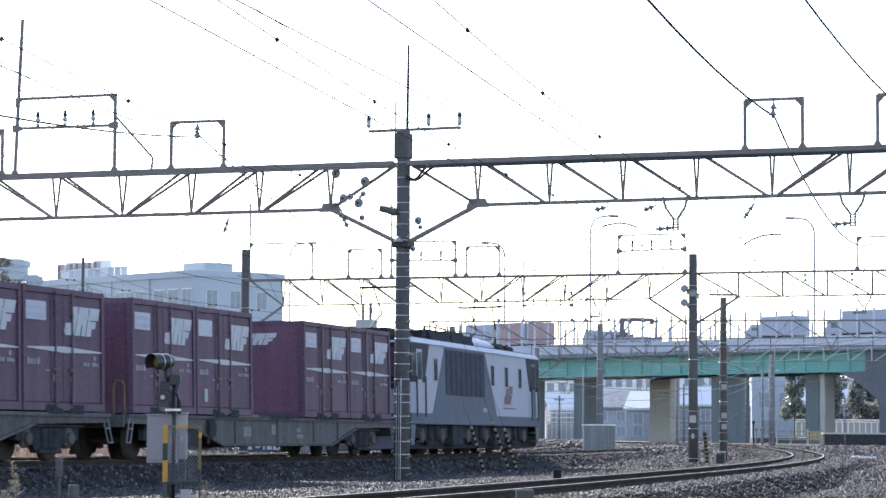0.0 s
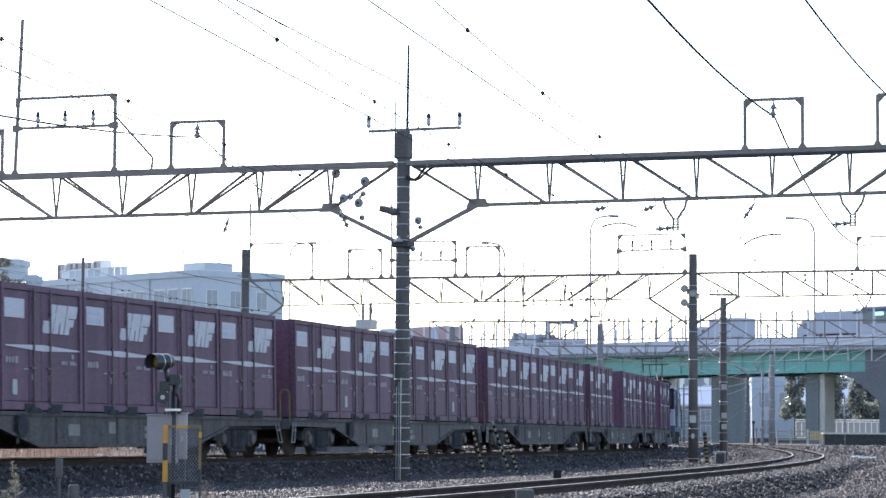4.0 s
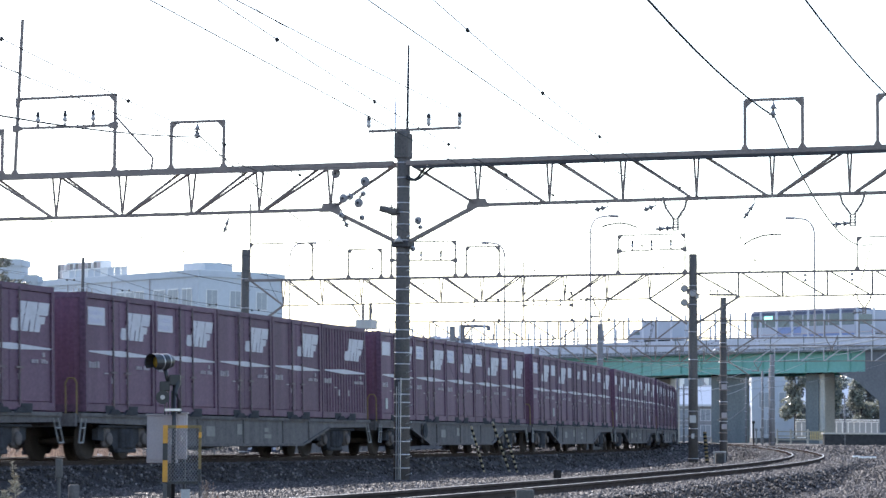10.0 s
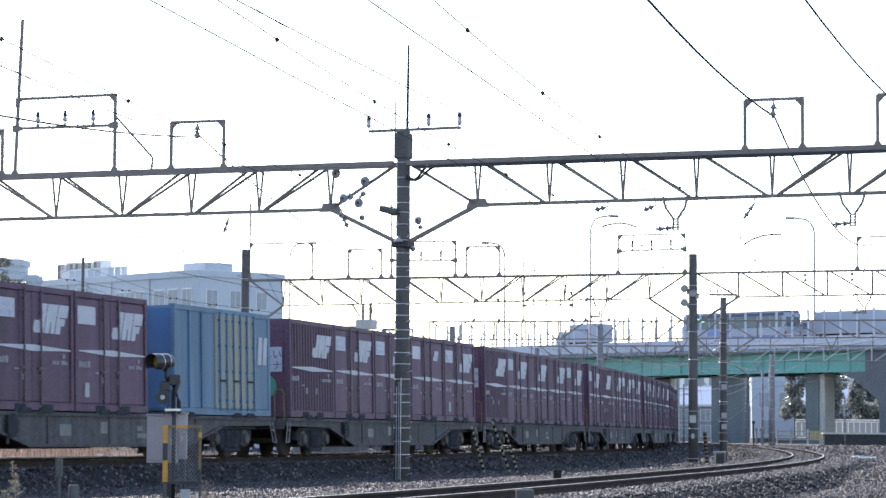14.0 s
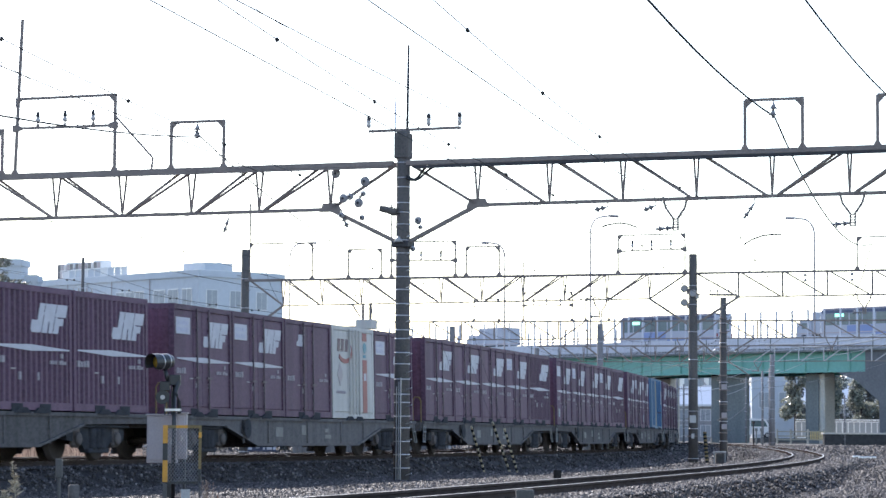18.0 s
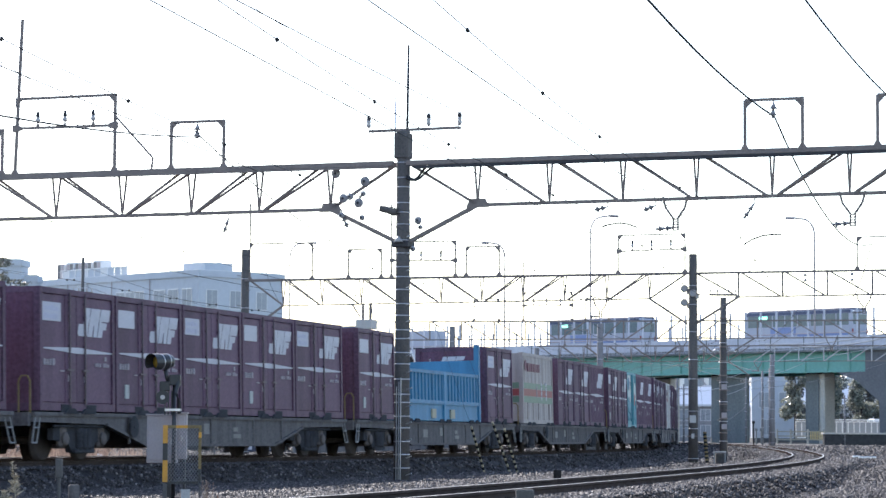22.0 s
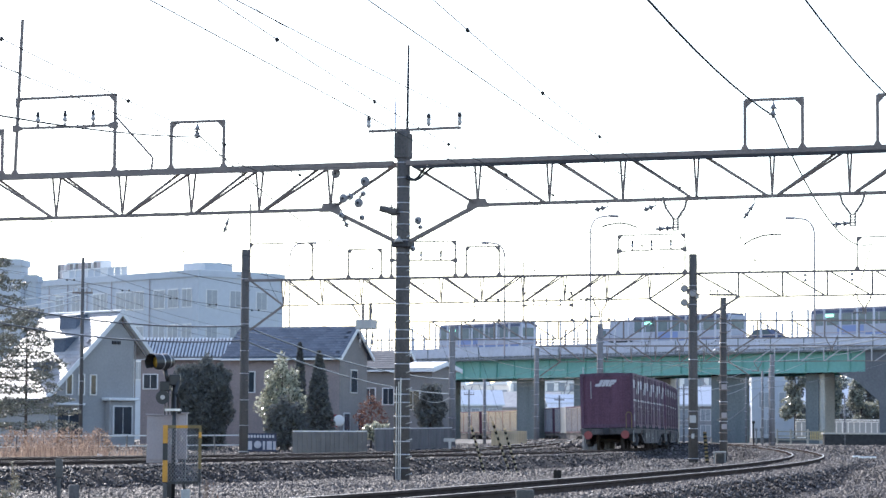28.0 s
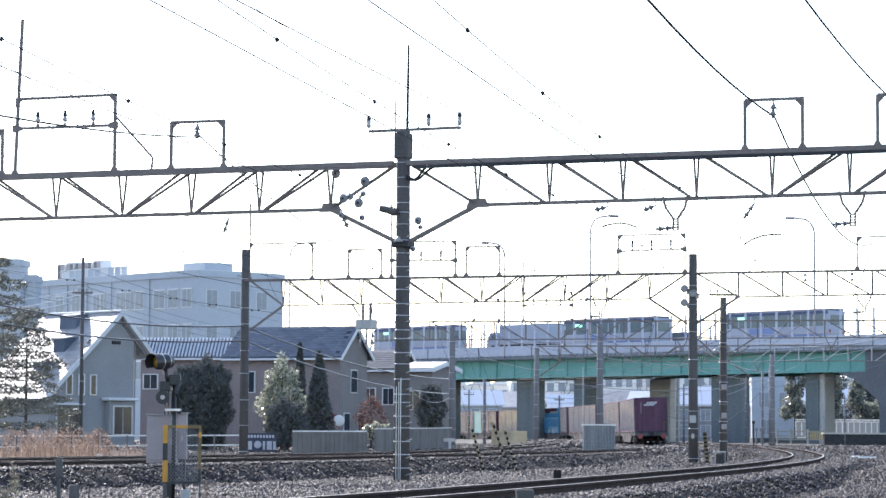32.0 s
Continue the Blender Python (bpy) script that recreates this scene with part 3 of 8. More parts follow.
    # strings of round insulators that lead away from the beam
    for px, r in (((-1.787, 7.12), 0.125), ((-0.997, 6.896), 0.13), ((-1.395, 6.525), 0.09), ((-1.58, 6.488), 0.12), ((-1.04, 6.586), 0.075), ((-1.162, 6.362), 0.125), ((-1.623, 6.063), 0.08), ((-1.066, 5.991), 0.075), ((0.444, 5.882), 0.1), ((0.505, 5.712), 0.06), ((0.312, 5.184), 0.075)):
        bm = B()
        lathe(bm, [(0.02, -0.05), (r * 0.35, -0.045), (r * 0.55, -0.03), (r * 0.95, -0.02), (r, 0.0), (r * 0.95, 0.012), (r * 0.4, 0.03), (0.02, 0.06)], 18, (px[0], -0.1, px[1]), "y")
        di = part("disc_insulator", bm, "disc", g, "round grey disc insulator")
        part("disc_cap", lathe(B(), [(r * 0.2, -0.1), (r * 0.3, -0.08), (r * 0.26, -0.04)], 10, (px[0], -0.1, px[1]), "y"), "dark", di)
    for u, du, dz in ((-4.821, -0.12, -0.34), (-1.664, 0.15, -0.3), (5.336, -0.3, -0.06), (6.543, -0.28, -0.1), (8.976, -0.25, -0.35)):
        hanger(g, u, zlow(u), du, dz)
    for u in (7.035, 11.312):
        vdrop(g, u, zlow(u))
    return g


def gantry_far(i, ztop, zlow, poles, spans, frames, drops, label, pole_key="pole"):
    g = thing("catenary_gantry", gpose(i), label, "gantry", "catenary gantries")
    for u, z0, z1 in poles:
        pole_part(g, u, z0, z1, 0.2, 0.17, 8, pole_key)
        for k in range(int((z1 - 1.2) / 0.65)):
            s = 1 if k % 2 else -1
            part("step_iron", strut(B(), (u + s * 0.12, -0.12, 1.0 + k * 0.65), (u + s * 0.32, -0.16, 1.04 + k * 0.65), 0.014, 5), "steel", g)
    for u0, u1, n, flips in spans:
        posts = [u0 + 1.75 + (u1 - u0 - 3.5) * k / n for k in range(n + 1)]
        truss(g, u0, u1, posts, ztop, zlow, [flips(k, n) for k in range(n)], thick=0.08)
        for u, e in ((posts[0], u0 + 0.15), (posts[-1], u1 - 0.15)):
            part("knee_brace", bar(B(), (u, 0, zlow(u)), (e, 0, zlow(u) - 1.05), 0.085, 0.085), "steel", g)
            part("diagonal", bar(B(), (u, 0, zlow(u)), (e, 0, ztop(e)), 0.06, 0.07), "steel", g)
    for f in frames:
        frame_on(g, *f[:2], ztop, *f[2:4], thick=0.055, **(f[4] if len(f) > 4 else {}))
    for u in drops:
        vdrop(g, u, zlow(u))
    return g


half = lambda k, n: 0 if k < n / 2 else 1
gantry_one()
zt2, zl2 = lin((0.191, 7.311), (20.3, 7.268)), lin((2.108, 6.198), (22.318, 6.268))
g2 = gantry_far(2, zt2, zl2,
           [(0, -0.7, (-0.017, 8.677)[1]), (20.306, -0.7, (20.301, 8.055)[1]), (20.306 + 19, -0.7, 8.0)],
           [(0.1, 20.306 - 0.1, 9, half)],
           [(0.215, 3.208, (0.254, 8.919)[1], (3.24, 8.902)[1], dict(mast=(0.233, 10.705)[1])),
            (4.924, 6.461, (4.953, 8.57)[1], (6.488, 8.562)[1]),
            (6.936, 9.879, (6.959, 8.866)[1], (9.895, 8.824)[1], dict(mast=(6.946, 10.638)[1], mid=((6.964, 8.067)[1], (9.899, 8.008)[1]), ins=(7.513, 8.296, 9.206))),
            (10.368, 11.851, (10.384, 8.573)[1], (11.864, 8.565)[1]),
            (17.1, 19.969, (17.102, 8.895)[1], (19.966, 8.897)[1], dict(mid=((17.102, 8.239)[1], (19.965, 8.271)[1]), ins=(17.713, 18.542, 19.366))),
            (27.108, 29.041, (27.092, 8.592)[1], (29.022, 8.592)[1])],
           [16.336, 27.382], "far lattice steel catenary gantry on dark concrete poles")
row = [22.230 + 1.828 * k for k in range(8)]
lattice(g2, zt2, zl2, 20.4, 39.2, row, [(a + 0.1, b - 0.08) for a, b in zip(row, row[1:])], low=(row[0] - 0.15, row[-1] + 0.15))
for u, e in ((row[0], 20.45), (row[-1], 39.15)):
    part("knee_brace", bar(B(), (u, 0, zl2(u)), (e, 0, zl2(u) - 1.05), 0.085, 0.085), "steel", g2)
    part("diagonal", bar(B(), (u, 0, zl2(u)), (e, 0, zt2(e)), 0.06, 0.07), "steel", g2)
for u in (24.986, 26.894):
    suspension(g2, u, zt2(u))
for u in (21.355, 21.616):
    part("drop_rod", strut(B(), (u, 0, zt2(u)), (u, 0, zt2(u) - 1.0), 0.012, 6), "steel", g2)
zt3, zl3 = lin((-11.59, 7.276), (7.596, 7.123)), lin((-10.509, 6.204), (7.594, 6.141))
g3 = gantry_far(3, zt3, zl3,
           [(0, -0.4, (0.002, 7.048)[1]), (-9.069, -0.4, (-9.016, 6.587)[1] + 0.4), (18.779, -0.4, 7.5)],
           [],
           [(-7.719, -6.167, (-7.682, 8.549)[1], (-6.137, 8.559)[1]),
            (-4.661, -1.684, (-4.638, 8.897)[1], (-1.67, 8.884)[1], dict(mast=(-4.644, 10.632)[1], mid=((-4.636, 8.145)[1], (-1.669, 8.137)[1]), ins=(-4.035, -3.236, -2.407))),
            (-0.862, 0.537, (-0.85, 8.515)[1], (0.544, 8.527)[1])],
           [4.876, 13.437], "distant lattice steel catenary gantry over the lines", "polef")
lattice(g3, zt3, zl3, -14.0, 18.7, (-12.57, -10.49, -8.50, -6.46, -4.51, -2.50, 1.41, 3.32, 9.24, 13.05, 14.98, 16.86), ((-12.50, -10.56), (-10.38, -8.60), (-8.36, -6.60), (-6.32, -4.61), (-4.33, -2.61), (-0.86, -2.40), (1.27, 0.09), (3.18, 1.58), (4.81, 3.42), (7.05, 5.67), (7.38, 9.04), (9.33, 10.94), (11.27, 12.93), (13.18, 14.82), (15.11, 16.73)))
for a, b in ((9.07, 7.48), (5.74, 6.82)):
    part("knee_brace", bar(B(), (a, 0, zl3(a)), (b, 0, zl3(a) - 0.95), 0.08, 0.08), "steel", g3)
zt4, zl4 = lin((0.014, 7.329), (25.359, 7.171)), lin((0.018, 6.15), (25.352, 6.089))
g4 = gantry_far(4, zt4, zl4,
           [(0, -0.2, (0.015, 7.203)[1]), (17.999, -0.2, 6.6), (29.279, -0.2, 7.4)],
           [(0.1, 16.5, 7, half)],
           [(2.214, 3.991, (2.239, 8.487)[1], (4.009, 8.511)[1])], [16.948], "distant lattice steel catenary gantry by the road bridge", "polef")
# pale posts and diagonals stand for the sun glints on this lattice
lattice(g4, zt4, zl4, 16.6, 29.2, (18.17, 19.96, 21.78, 23.54, 25.25, 27.03), ((18.30, 16.63), (19.88, 18.42), (21.61, 20.17), (23.38, 21.82), (25.29, 23.66), (27.11, 25.49)), key="galv")


# ---------- overhead wires ----------
def crossing(fn, i):
    """Where a line of track runs under a gantry."""
    ox, oy = G_REF[i]
    best = min(np.arange(-160, 260, 0.5), key=lambda s: abs((fn(s)[1] - oy) + 0.40 * (fn(s)[0] - ox)))
    x, y, t = fn(best)
    return x, y


def span_points(a, b, sag, n=14):
    a, b = Vector(a), Vector(b)
    return [a.lerp(b, k / n) - Vector((0, 0, sag * 4 * (k / n) * (1 - k / n))) for k in range(n + 1)]


def catenary(fn, label, start=None, heights=(5.15, 6.0)):
    """Contact and messenger wire with droppers, from gantry to gantry; start: its place at the first two."""
    w = tagged(new("overhead_wire"), label, "wire", "overhead wires")
    pts = []
    for i in range(5):
        x, y = crossing(fn, i)
        pts.append(start[i] if start and i < len(start) else (x, y))
    pts = [(pts[0][0] - (pts[1][0] - pts[0][0]) * 0.9 - 4, pts[0][1] - (pts[1][1] - pts[0][1]) * 0.9)] + pts
    last = (pts[-1][0] + (pts[-1][0] - pts[-2][0]) * 1.0 - 8, pts[-1][1] + 45)
    pts.append(last)
    cw, mw = [], []
    for a, b in zip(pts, pts[1:]):
        c = span_points((*a, heights[0]), (*b, heights[0]), 0.03)
        m = span_points((*a, heights[1]), (*b, heights[1]), 0.5)
        first = a == pts[1]
        for k in ([(d - a[1]) / (b[1] - a[1]) for d in (27.2, 32.5, 37.8, 43.1, 48.4, 53.7)] if first else [k / 14 for k in range(2, 14, 2)]):
            if a[1] < 130:
                pc, pm = (Vector((*a, h)).lerp(Vector((*b, h)), k) - Vector((0, 0, sg * 4 * k * (1 - k))) for h, sg in ((heights[0], 0.03), (heights[1], 0.5)))
                bm = strut(B(), pc, pm, 0.0025, 4)
                for p, rr in ((pm, 0.032), (pc, 0.014)):
                    lathe(bm, [(rr * 0.4, -rr), (rr, 0.0), (rr * 0.4, rr)], 8, p)
                part("dropper", bm, "wire", w)
        cw += c[:-1] if b != pts[-1] else c
        mw += m[:-1] if b != pts[-1] else m
    part("contact_wire", tube("contact_wire", cw, 0.009, "wire"), None, w)
    part("messenger_wire", tube("messenger_wire", mw, 0.0085, "wire"), None, w)


catenary(freight, "thin contact and messenger wires over the freight line")
catenary(near, "thin contact and messenger wires over the near line", ((-1.97, 22.0), (6.6, 61.8)))
catenary(lambda s, off=0.0: near(s, 3.2), "thin contact and messenger wires beside the near line", ((-4.23, 22.0), (4.15, 63.0)), (5.15, 5.86))
catenary(lambda s, off=0.0: near(s, 6.5), "thin contact and messenger wires between the lines", ((-7.41, 22.0), (0.33, 65.0)), (5.15, 5.84))
catenary(second, "thin contact and messenger wires over the second line")


def on_gantry(i, u, z):
    a = radians(-LEAN)
    return Vector((G_REF[i][0] + u * math.cos(a), G_REF[i][1] + u * math.sin(a), z))


def feeder(p1, p2, via, r=0.014, label="thin feeder wire slung between gantry frames", sag=0.6, level=True):
    """A wire hung at two gantries, carried on to the next one and back over the camera by way of a third point."""
    via = Vector(via)
    d = p2 - p1
    k = (p1.y - 22.0) / (p1.y - via.y)
    p0 = p1 + (via - p1) * k
    if level:
        p0.z = p1.z + 0.1
    pm = p0 + (p0 - p1) * 0.7
    p3 = p2 + Matrix.Rotation(0.09, 3, "Z") @ d
    pts = []
    for a, b, s in ((pm, p0, min(sag, 0.6)), (p0, p1, min(sag, 0.6)), (p1, p2, sag), (p2, p3, sag)):
        pts += span_points(a, b, s)[:-1]
    pts.append(p3)
    return tagged(new("feeder_wire", tube("feeder_wire", pts, r, "wire")), label, "wire", "feeder wires")


for (u1, z1), (u2, z2), via, r in (((9.459, 8.107), (27.683, 8.307), (3.094, 41, 7.431), 0.025), ((12.591, 8.099), (30.143, 8.297), (5.345, 40, 7.276), 0.0205), 
                                   
                                   ((-10.481, 8.943), (0.668, 8.588), (-10.831, 46, 7.589), 0.009), ((-9.664, 8.984), (1.595, 8.569), (-10.334, 46, 7.642), 0.009), ((-8.82, 8.979), (2.489, 8.55), (-9.836, 46, 7.695), 0.009)):
    feeder(on_gantry(1, u1, z1), on_gantry(2, u2, z2), via, r, sag=1.0 if r > 0.02 else 0.6)

feeder(on_gantry(1, *(-5.638, 8.192)), on_gantry(2, *(5.885, 8.064)), (-7.839, 40, 5.95), 0.02, "thick dark feeder wire hung from a gantry frame", 0.35, False)

feeder(on_gantry(1, *(1.496, 8.527)), on_gantry(2, *(9.227, 8.238)), (-3.24, 42, 7.6), 0.013, "thin feeder wire slung between gantry frames", 0.1, False)
for u1, u2, via in ((-0.946, 7.513, (-4.97, 42, 7.58)), (0.671, 8.296, (-3.17, 42, 7.6))):
    feeder(on_gantry(1, u1, 8.55), on_gantry(2, u2, 8.238), via, 0.006, "thin feeder wire slung between gantry frames", 0.1, False)


def registration_arm(pts, end):
    """A bent tube that steadies a contact wire, with its stay."""
    a = thing("registration_arm", Matrix(), "thin bent registration arm beside a wire hanger", "registration arm", "registration arms")
    pts = [on_gantry(1, *p) for p in pts]
    part("arm", tube("arm", pts, 0.022, "dark"), None, a)
    part("stay", tube("stay", [pts[-1], on_gantry(1, *end)], 0.006, "wire"), None, a)
    return a


registration_arm(((5.151, 5.598), (5.338, 5.661), (5.622, 5.695), (5.864, 5.662), (6.077, 5.575)), (6.486, 5.592))
registration_arm(((8.71, 5.109), (8.902, 5.225), (9.175, 5.312), (9.421, 5.333), (9.61, 5.315)), (10.798, 5.617))

# ---------- freight train ----------
CL, CW, CH = 3.715, 2.45, 2.5
PITCH, WAGON = 3.8, 20.4


MARK = [(0, 0.1), (0.06, 0), (0.3, 0), (0.34, 0.05), (0.34, 0.62), (0.365, 0.62), (0.365, 0), (0.53, 0), (0.53, 0.4), (0.555, 0.4), (0.58, 0), (0.7, 0), (0.7, 0.62), (0.725, 0.62), (0.725, 0), (0.89, 0), (0.89, 0.28), (1.0, 0.28),
        (1.0, 0.53), (0.8, 0.53), (0.8, 0.57), (1.06, 0.57), (1.06, 1), (0.725, 1), (0.725, 0.7), (0.7, 0.7), (0.7, 1), (0.365, 1), (0.365, 0.7), (0.34, 0.7), (0.34, 1), (0.17, 1), (0.17, 0.42), (0, 0.42)]


def emblem(bm, x, z, w, h, y, axis="y"):
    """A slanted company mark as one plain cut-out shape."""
    s = -1 if axis == "x" else 1
    slab(bm, [(s * (x + w * a + 0.16 * w * b), z + h * b) for a, b in MARK], axis, y, y - 0.006)


def corrugated(x0, x1, n, y_in, y_out, z0, z1):
    """One pressed sheet with n ribs."""
    bm = B()
    pts = []
    w = (x1 - x0) / n
    for k in range(n):
        x = x0 + k * w
        pts += [(x, y_in), (x + w * 0.3, y_in), (x + w * 0.45, y_out), (x + w * 0.8, y_out), (x + w * 0.95, y_in)]
    pts.append((x1, y_in))
    lo = [bm.verts.new((p[0], p[1], z0)) for p in pts]
    hi = [bm.verts.new((p[0], p[1], z1)) for p in pts]
    for i in range(len(pts) - 1):
        bm.faces.new((lo[i], lo[i + 1], hi[i + 1], hi[i]))
    return bm


def container(kind):
    """A twelve-foot container; its near side is at -y."""
    sticker = kind[0] in "SW"
    ribbed = kind[0] == "R"
    old = kind[0] == "J"
    c = thing("container", Matrix(), {"S": "dull purple steel container with a printed white sheet on its side", "W": "dull purple steel container with a blank white sheet on its side",
              "N": "dull purple steel container with white emblem and stripe", "R": "dull purple ribbed steel container with white emblem", "J": "plain dull purple older steel container"}[kind[0]], "container", "containers on the train")
    hx, hy = CL / 2, CW / 2
    part("body", box(B(), -hx + 0.05, hx - 0.03, -hy + 0.07, hy - 0.05, 0.1, CH - 0.04), "purple", c)
    bm = B()
    for s in (-1, 1):
        for e in (-1, 1):
            box(bm, e * hx, e * (hx - 0.12), s * hy, s * (hy - 0.14), 0.0, CH)
        box(bm, -hx + 0.11, hx - 0.11, s * (hy - 0.004), s * (hy - 0.1), CH - 0.12, CH - 0.004)
        box(bm, -hx + 0.11, hx - 0.11, s * (hy - 0.004), s * (hy - 0.1), 0.004, 0.16)
    for e in (-1, 1):
        box(bm, e * (hx - 0.002), e * (hx - 0.1), -hy + 0.13, hy - 0.13, CH - 0.12, CH - 0.002)
        box(bm, e * (hx - 0.002), e * (hx - 0.1), -hy + 0.13, hy - 0.13, 0.002, 0.16)
    part("frame", bm, "purple", c)
    pts = [(-hx + 0.049, -hy + 0.14)]
    for y in np.linspace(-0.9, 0.9, 7):
        pts += [(-hx + 0.02, y - 0.08), (-hx + 0.01, y - 0.05), (-hx + 0.01, y + 0.05), (-hx + 0.02, y + 0.08)]
    pts += [(-hx + 0.049, hy - 0.14)]
    bm = slab(B(), pts, "z", 0.16, CH - 0.12)
    part("end_wall", bm, "purplee", c, "reddish purple end wall with shallow ribs")
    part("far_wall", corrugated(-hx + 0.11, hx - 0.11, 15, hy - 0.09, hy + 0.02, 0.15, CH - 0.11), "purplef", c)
    part("roof", slab(B(), [(-hy + 0.02, CH - 0.04), (hy - 0.02, CH - 0.04), (hy * 0.5, CH + 0.02), (-hy * 0.5, CH + 0.02)], "x", -hx + 0.02, hx - 0.02), "purple", c)
    yi, yo = -hy + 0.07, -hy + 0.02
    d_in, d_out = -0.56, 0.44
    if ribbed:
        part("ribbed_wall", corrugated(-hx + 0.12, hx - 0.12, 15, yi, yo - 0.01, 0.15, CH - 0.11), "purple2", c)
    else:
        d0, d1 = -0.56, 0.44
        dm = (d0 + d1) / 2
        for a, b in ((d0, dm - 0.01), (dm + 0.01, d1)):
            part("door", box(B(), a, b, yo, yi, 0.17, CH - 0.13, 0.015), "purple", c)
        for a, b in ((-hx + 0.13, d0 - 0.03), (d1 + 0.03, hx - 0.13)):
            part("side_panel", box(B(), a, b, yo + 0.012, yi, 0.17, CH - 0.13, 0.015), "purple", c)
        for x in (d0 + 0.12, d1 - 0.12):
            bm = B()
            strut(bm, (x, yo - 0.03, 0.1), (x, yo - 0.03, CH - 0.06), 0.02, 6)
            for z in (0.2, 0.72, 1.32, 1.92, 2.2):
                box(bm, x - 0.04, x + 0.04, yo - 0.045, yo, z, z + 0.05)
            box(bm, x - 0.16, x + 0.16, yo - 0.05, yo - 0.02, 0.82, 0.86)
            part("lock_rod", bm, "rod", c, "dark vertical locking rod")
        for x in (d0 - 0.015, d1 + 0.015):
            part("door_post", box(B(), x - 0.035, x + 0.035, yo - 0.003, yi, 0.15, CH - 0.11), "purple", c)
    for x in (-0.62, 0.62):
        part("fork_pocket", box(B(), x - 0.24, x + 0.24, -hy - 0.01, -hy + 0.03, -0.03, 0.13), "bogie", c)
    # painted marks on the near side and on the rear end
    ym = yo - (0.016 if ribbed else 0.006)
    e = B()
    if kind.endswith("k") or old:
        emblem(e, 0.62 if not old else -0.95, 1.82, 0.52, 0.3, ym)
    else:
        emblem(e, -0.04, 1.56, 1.4, 0.6, ym)
    part("emblem", e, "white", c, "slanted white painted emblem")
    e = B()
    emblem(e, -0.55, 1.9, 0.85, 0.3, -hx + 0.009, "x")
    part("end_emblem", e, "white", c, "small white painted emblem on the end wall")
    if "s" in kind:
        notice(c, -hx + 0.02)
    if "g" in kind:
        part("round_notice", lathe(B(), [(0.3, 0.0), (0.3, -0.012)], 20, (-hx + 0.018, -0.55, 0.78), "x"), "noticeg", c, "round green notice")
    part("end_stripe", box(B(), -hx + 0.004, -hx + 0.02, 0.7, 0.75, 1.35, 2.15), "mark", c, "narrow column of worn white marks")
    if not old:
        xa, xb = -hx + 0.2, hx - 0.12
        part("stripe", slab(B(), [(xa, 1.25), (0.0, 1.185), (xb, 1.225), (xb, 1.25), (0.0, 1.315), (xa, 1.275)], "y", ym - 0.004, ym + 0.006), "white", c, "tapered white painted stripe")
    if sticker:
        sh = part("label_sheet", box(B(), -hx + 0.14, -hx + 1.02, ym - 0.004, yo + 0.014, 1.82, 2.2), "sheet", c, "white paper sheet")
        if kind[0] == "S":
            rg = random.Random(4)
            for r in range(2):
                bm = B()
                x = -hx + 0.2
                while x < -hx + 0.86:
                    w = rg.uniform(0.05, 0.13)
                    box(bm, x, x + w, ym - 0.008, ym, 1.86 + r * 0.17, 1.98 + r * 0.17 - rg.uniform(0, 0.04))
                    x += w + 0.03
                part("print_line", bm, "ink", sh)
    if kind == "W":
        part("placard", box(B(), -hx + 0.5, -hx + 0.7, ym - 0.002, yo + 0.014, 0.3, 0.6), "placard", c, "narrow pale green placard")
    rg = random.Random(9)
    for x0, n, w, z0, z1 in ((-hx + 0.2, 4, 0.12, 0.92, 1.06), (hx - 0.98, 7, 0.085, 0.94, 1.03)):
        bm = B()
        for k in range(n):
            x = x0 + k * (w + 0.02)
            if not (n == 7 and k == 3):
                box(bm, x, x + w * rg.uniform(0.75, 1.0), ym - 0.002, yo + 0.014, z0, z1 - rg.uniform(0, 0.03))
        tagged(part("number_row", bm, "mark", c), "row of small worn white number bars", kind="stuff")
    for x0, x1, z0, z1 in ((hx - 0.5, hx - 0.4, 1.07, 1.16), (d_in + 0.06, d_in + 0.15, 0.6, 0.76), (d_out - 0.15, d_out - 0.06, 0.6, 0.76), (-hx + 1.0, -hx + 1.2, 0.8, 0.83)):
        part("painted_mark", box(B(), x0, x1, ym - 0.002, yo + 0.014, z0, z1), "mark", c)
    return c


def notice(c, x):
    """A white notice on the end wall with two lines of print."""
    n = part("notice", box(B(), x - 0.012, x, -1.0, 0.05, 1.15, 1.78), "sheet", c, "white paper notice with two printed lines")
    for row, (text, z) in enumerate((("やさしい", 1.5), ("コンテナ", 1.21))):
        cu = bpy.data.curves.new("notice_print", "FONT")
        cu.body, cu.size, cu.extrude = text, 0.255, 0.001
        me = None
        ob = bpy.data.objects.new("notice_print", cu)
        scene.collection.objects.link(ob)
        me = bpy.data.meshes.new_from_object(ob.evaluated_get(bpy.context.evaluated_depsgraph_get()))
        bpy.data.objects.remove(ob)
        me.materials.clear()
        me.materials.append(M["navy"])
        me.transform(Matrix.Translation((x - 0.014, 0.02, z)) @ Matrix(((0, 0, -1, 0), (-1, 0, 0, 0), (0, 1, 0, 0), (0, 0, 0, 1))))
        part("print_line", me, None, n)


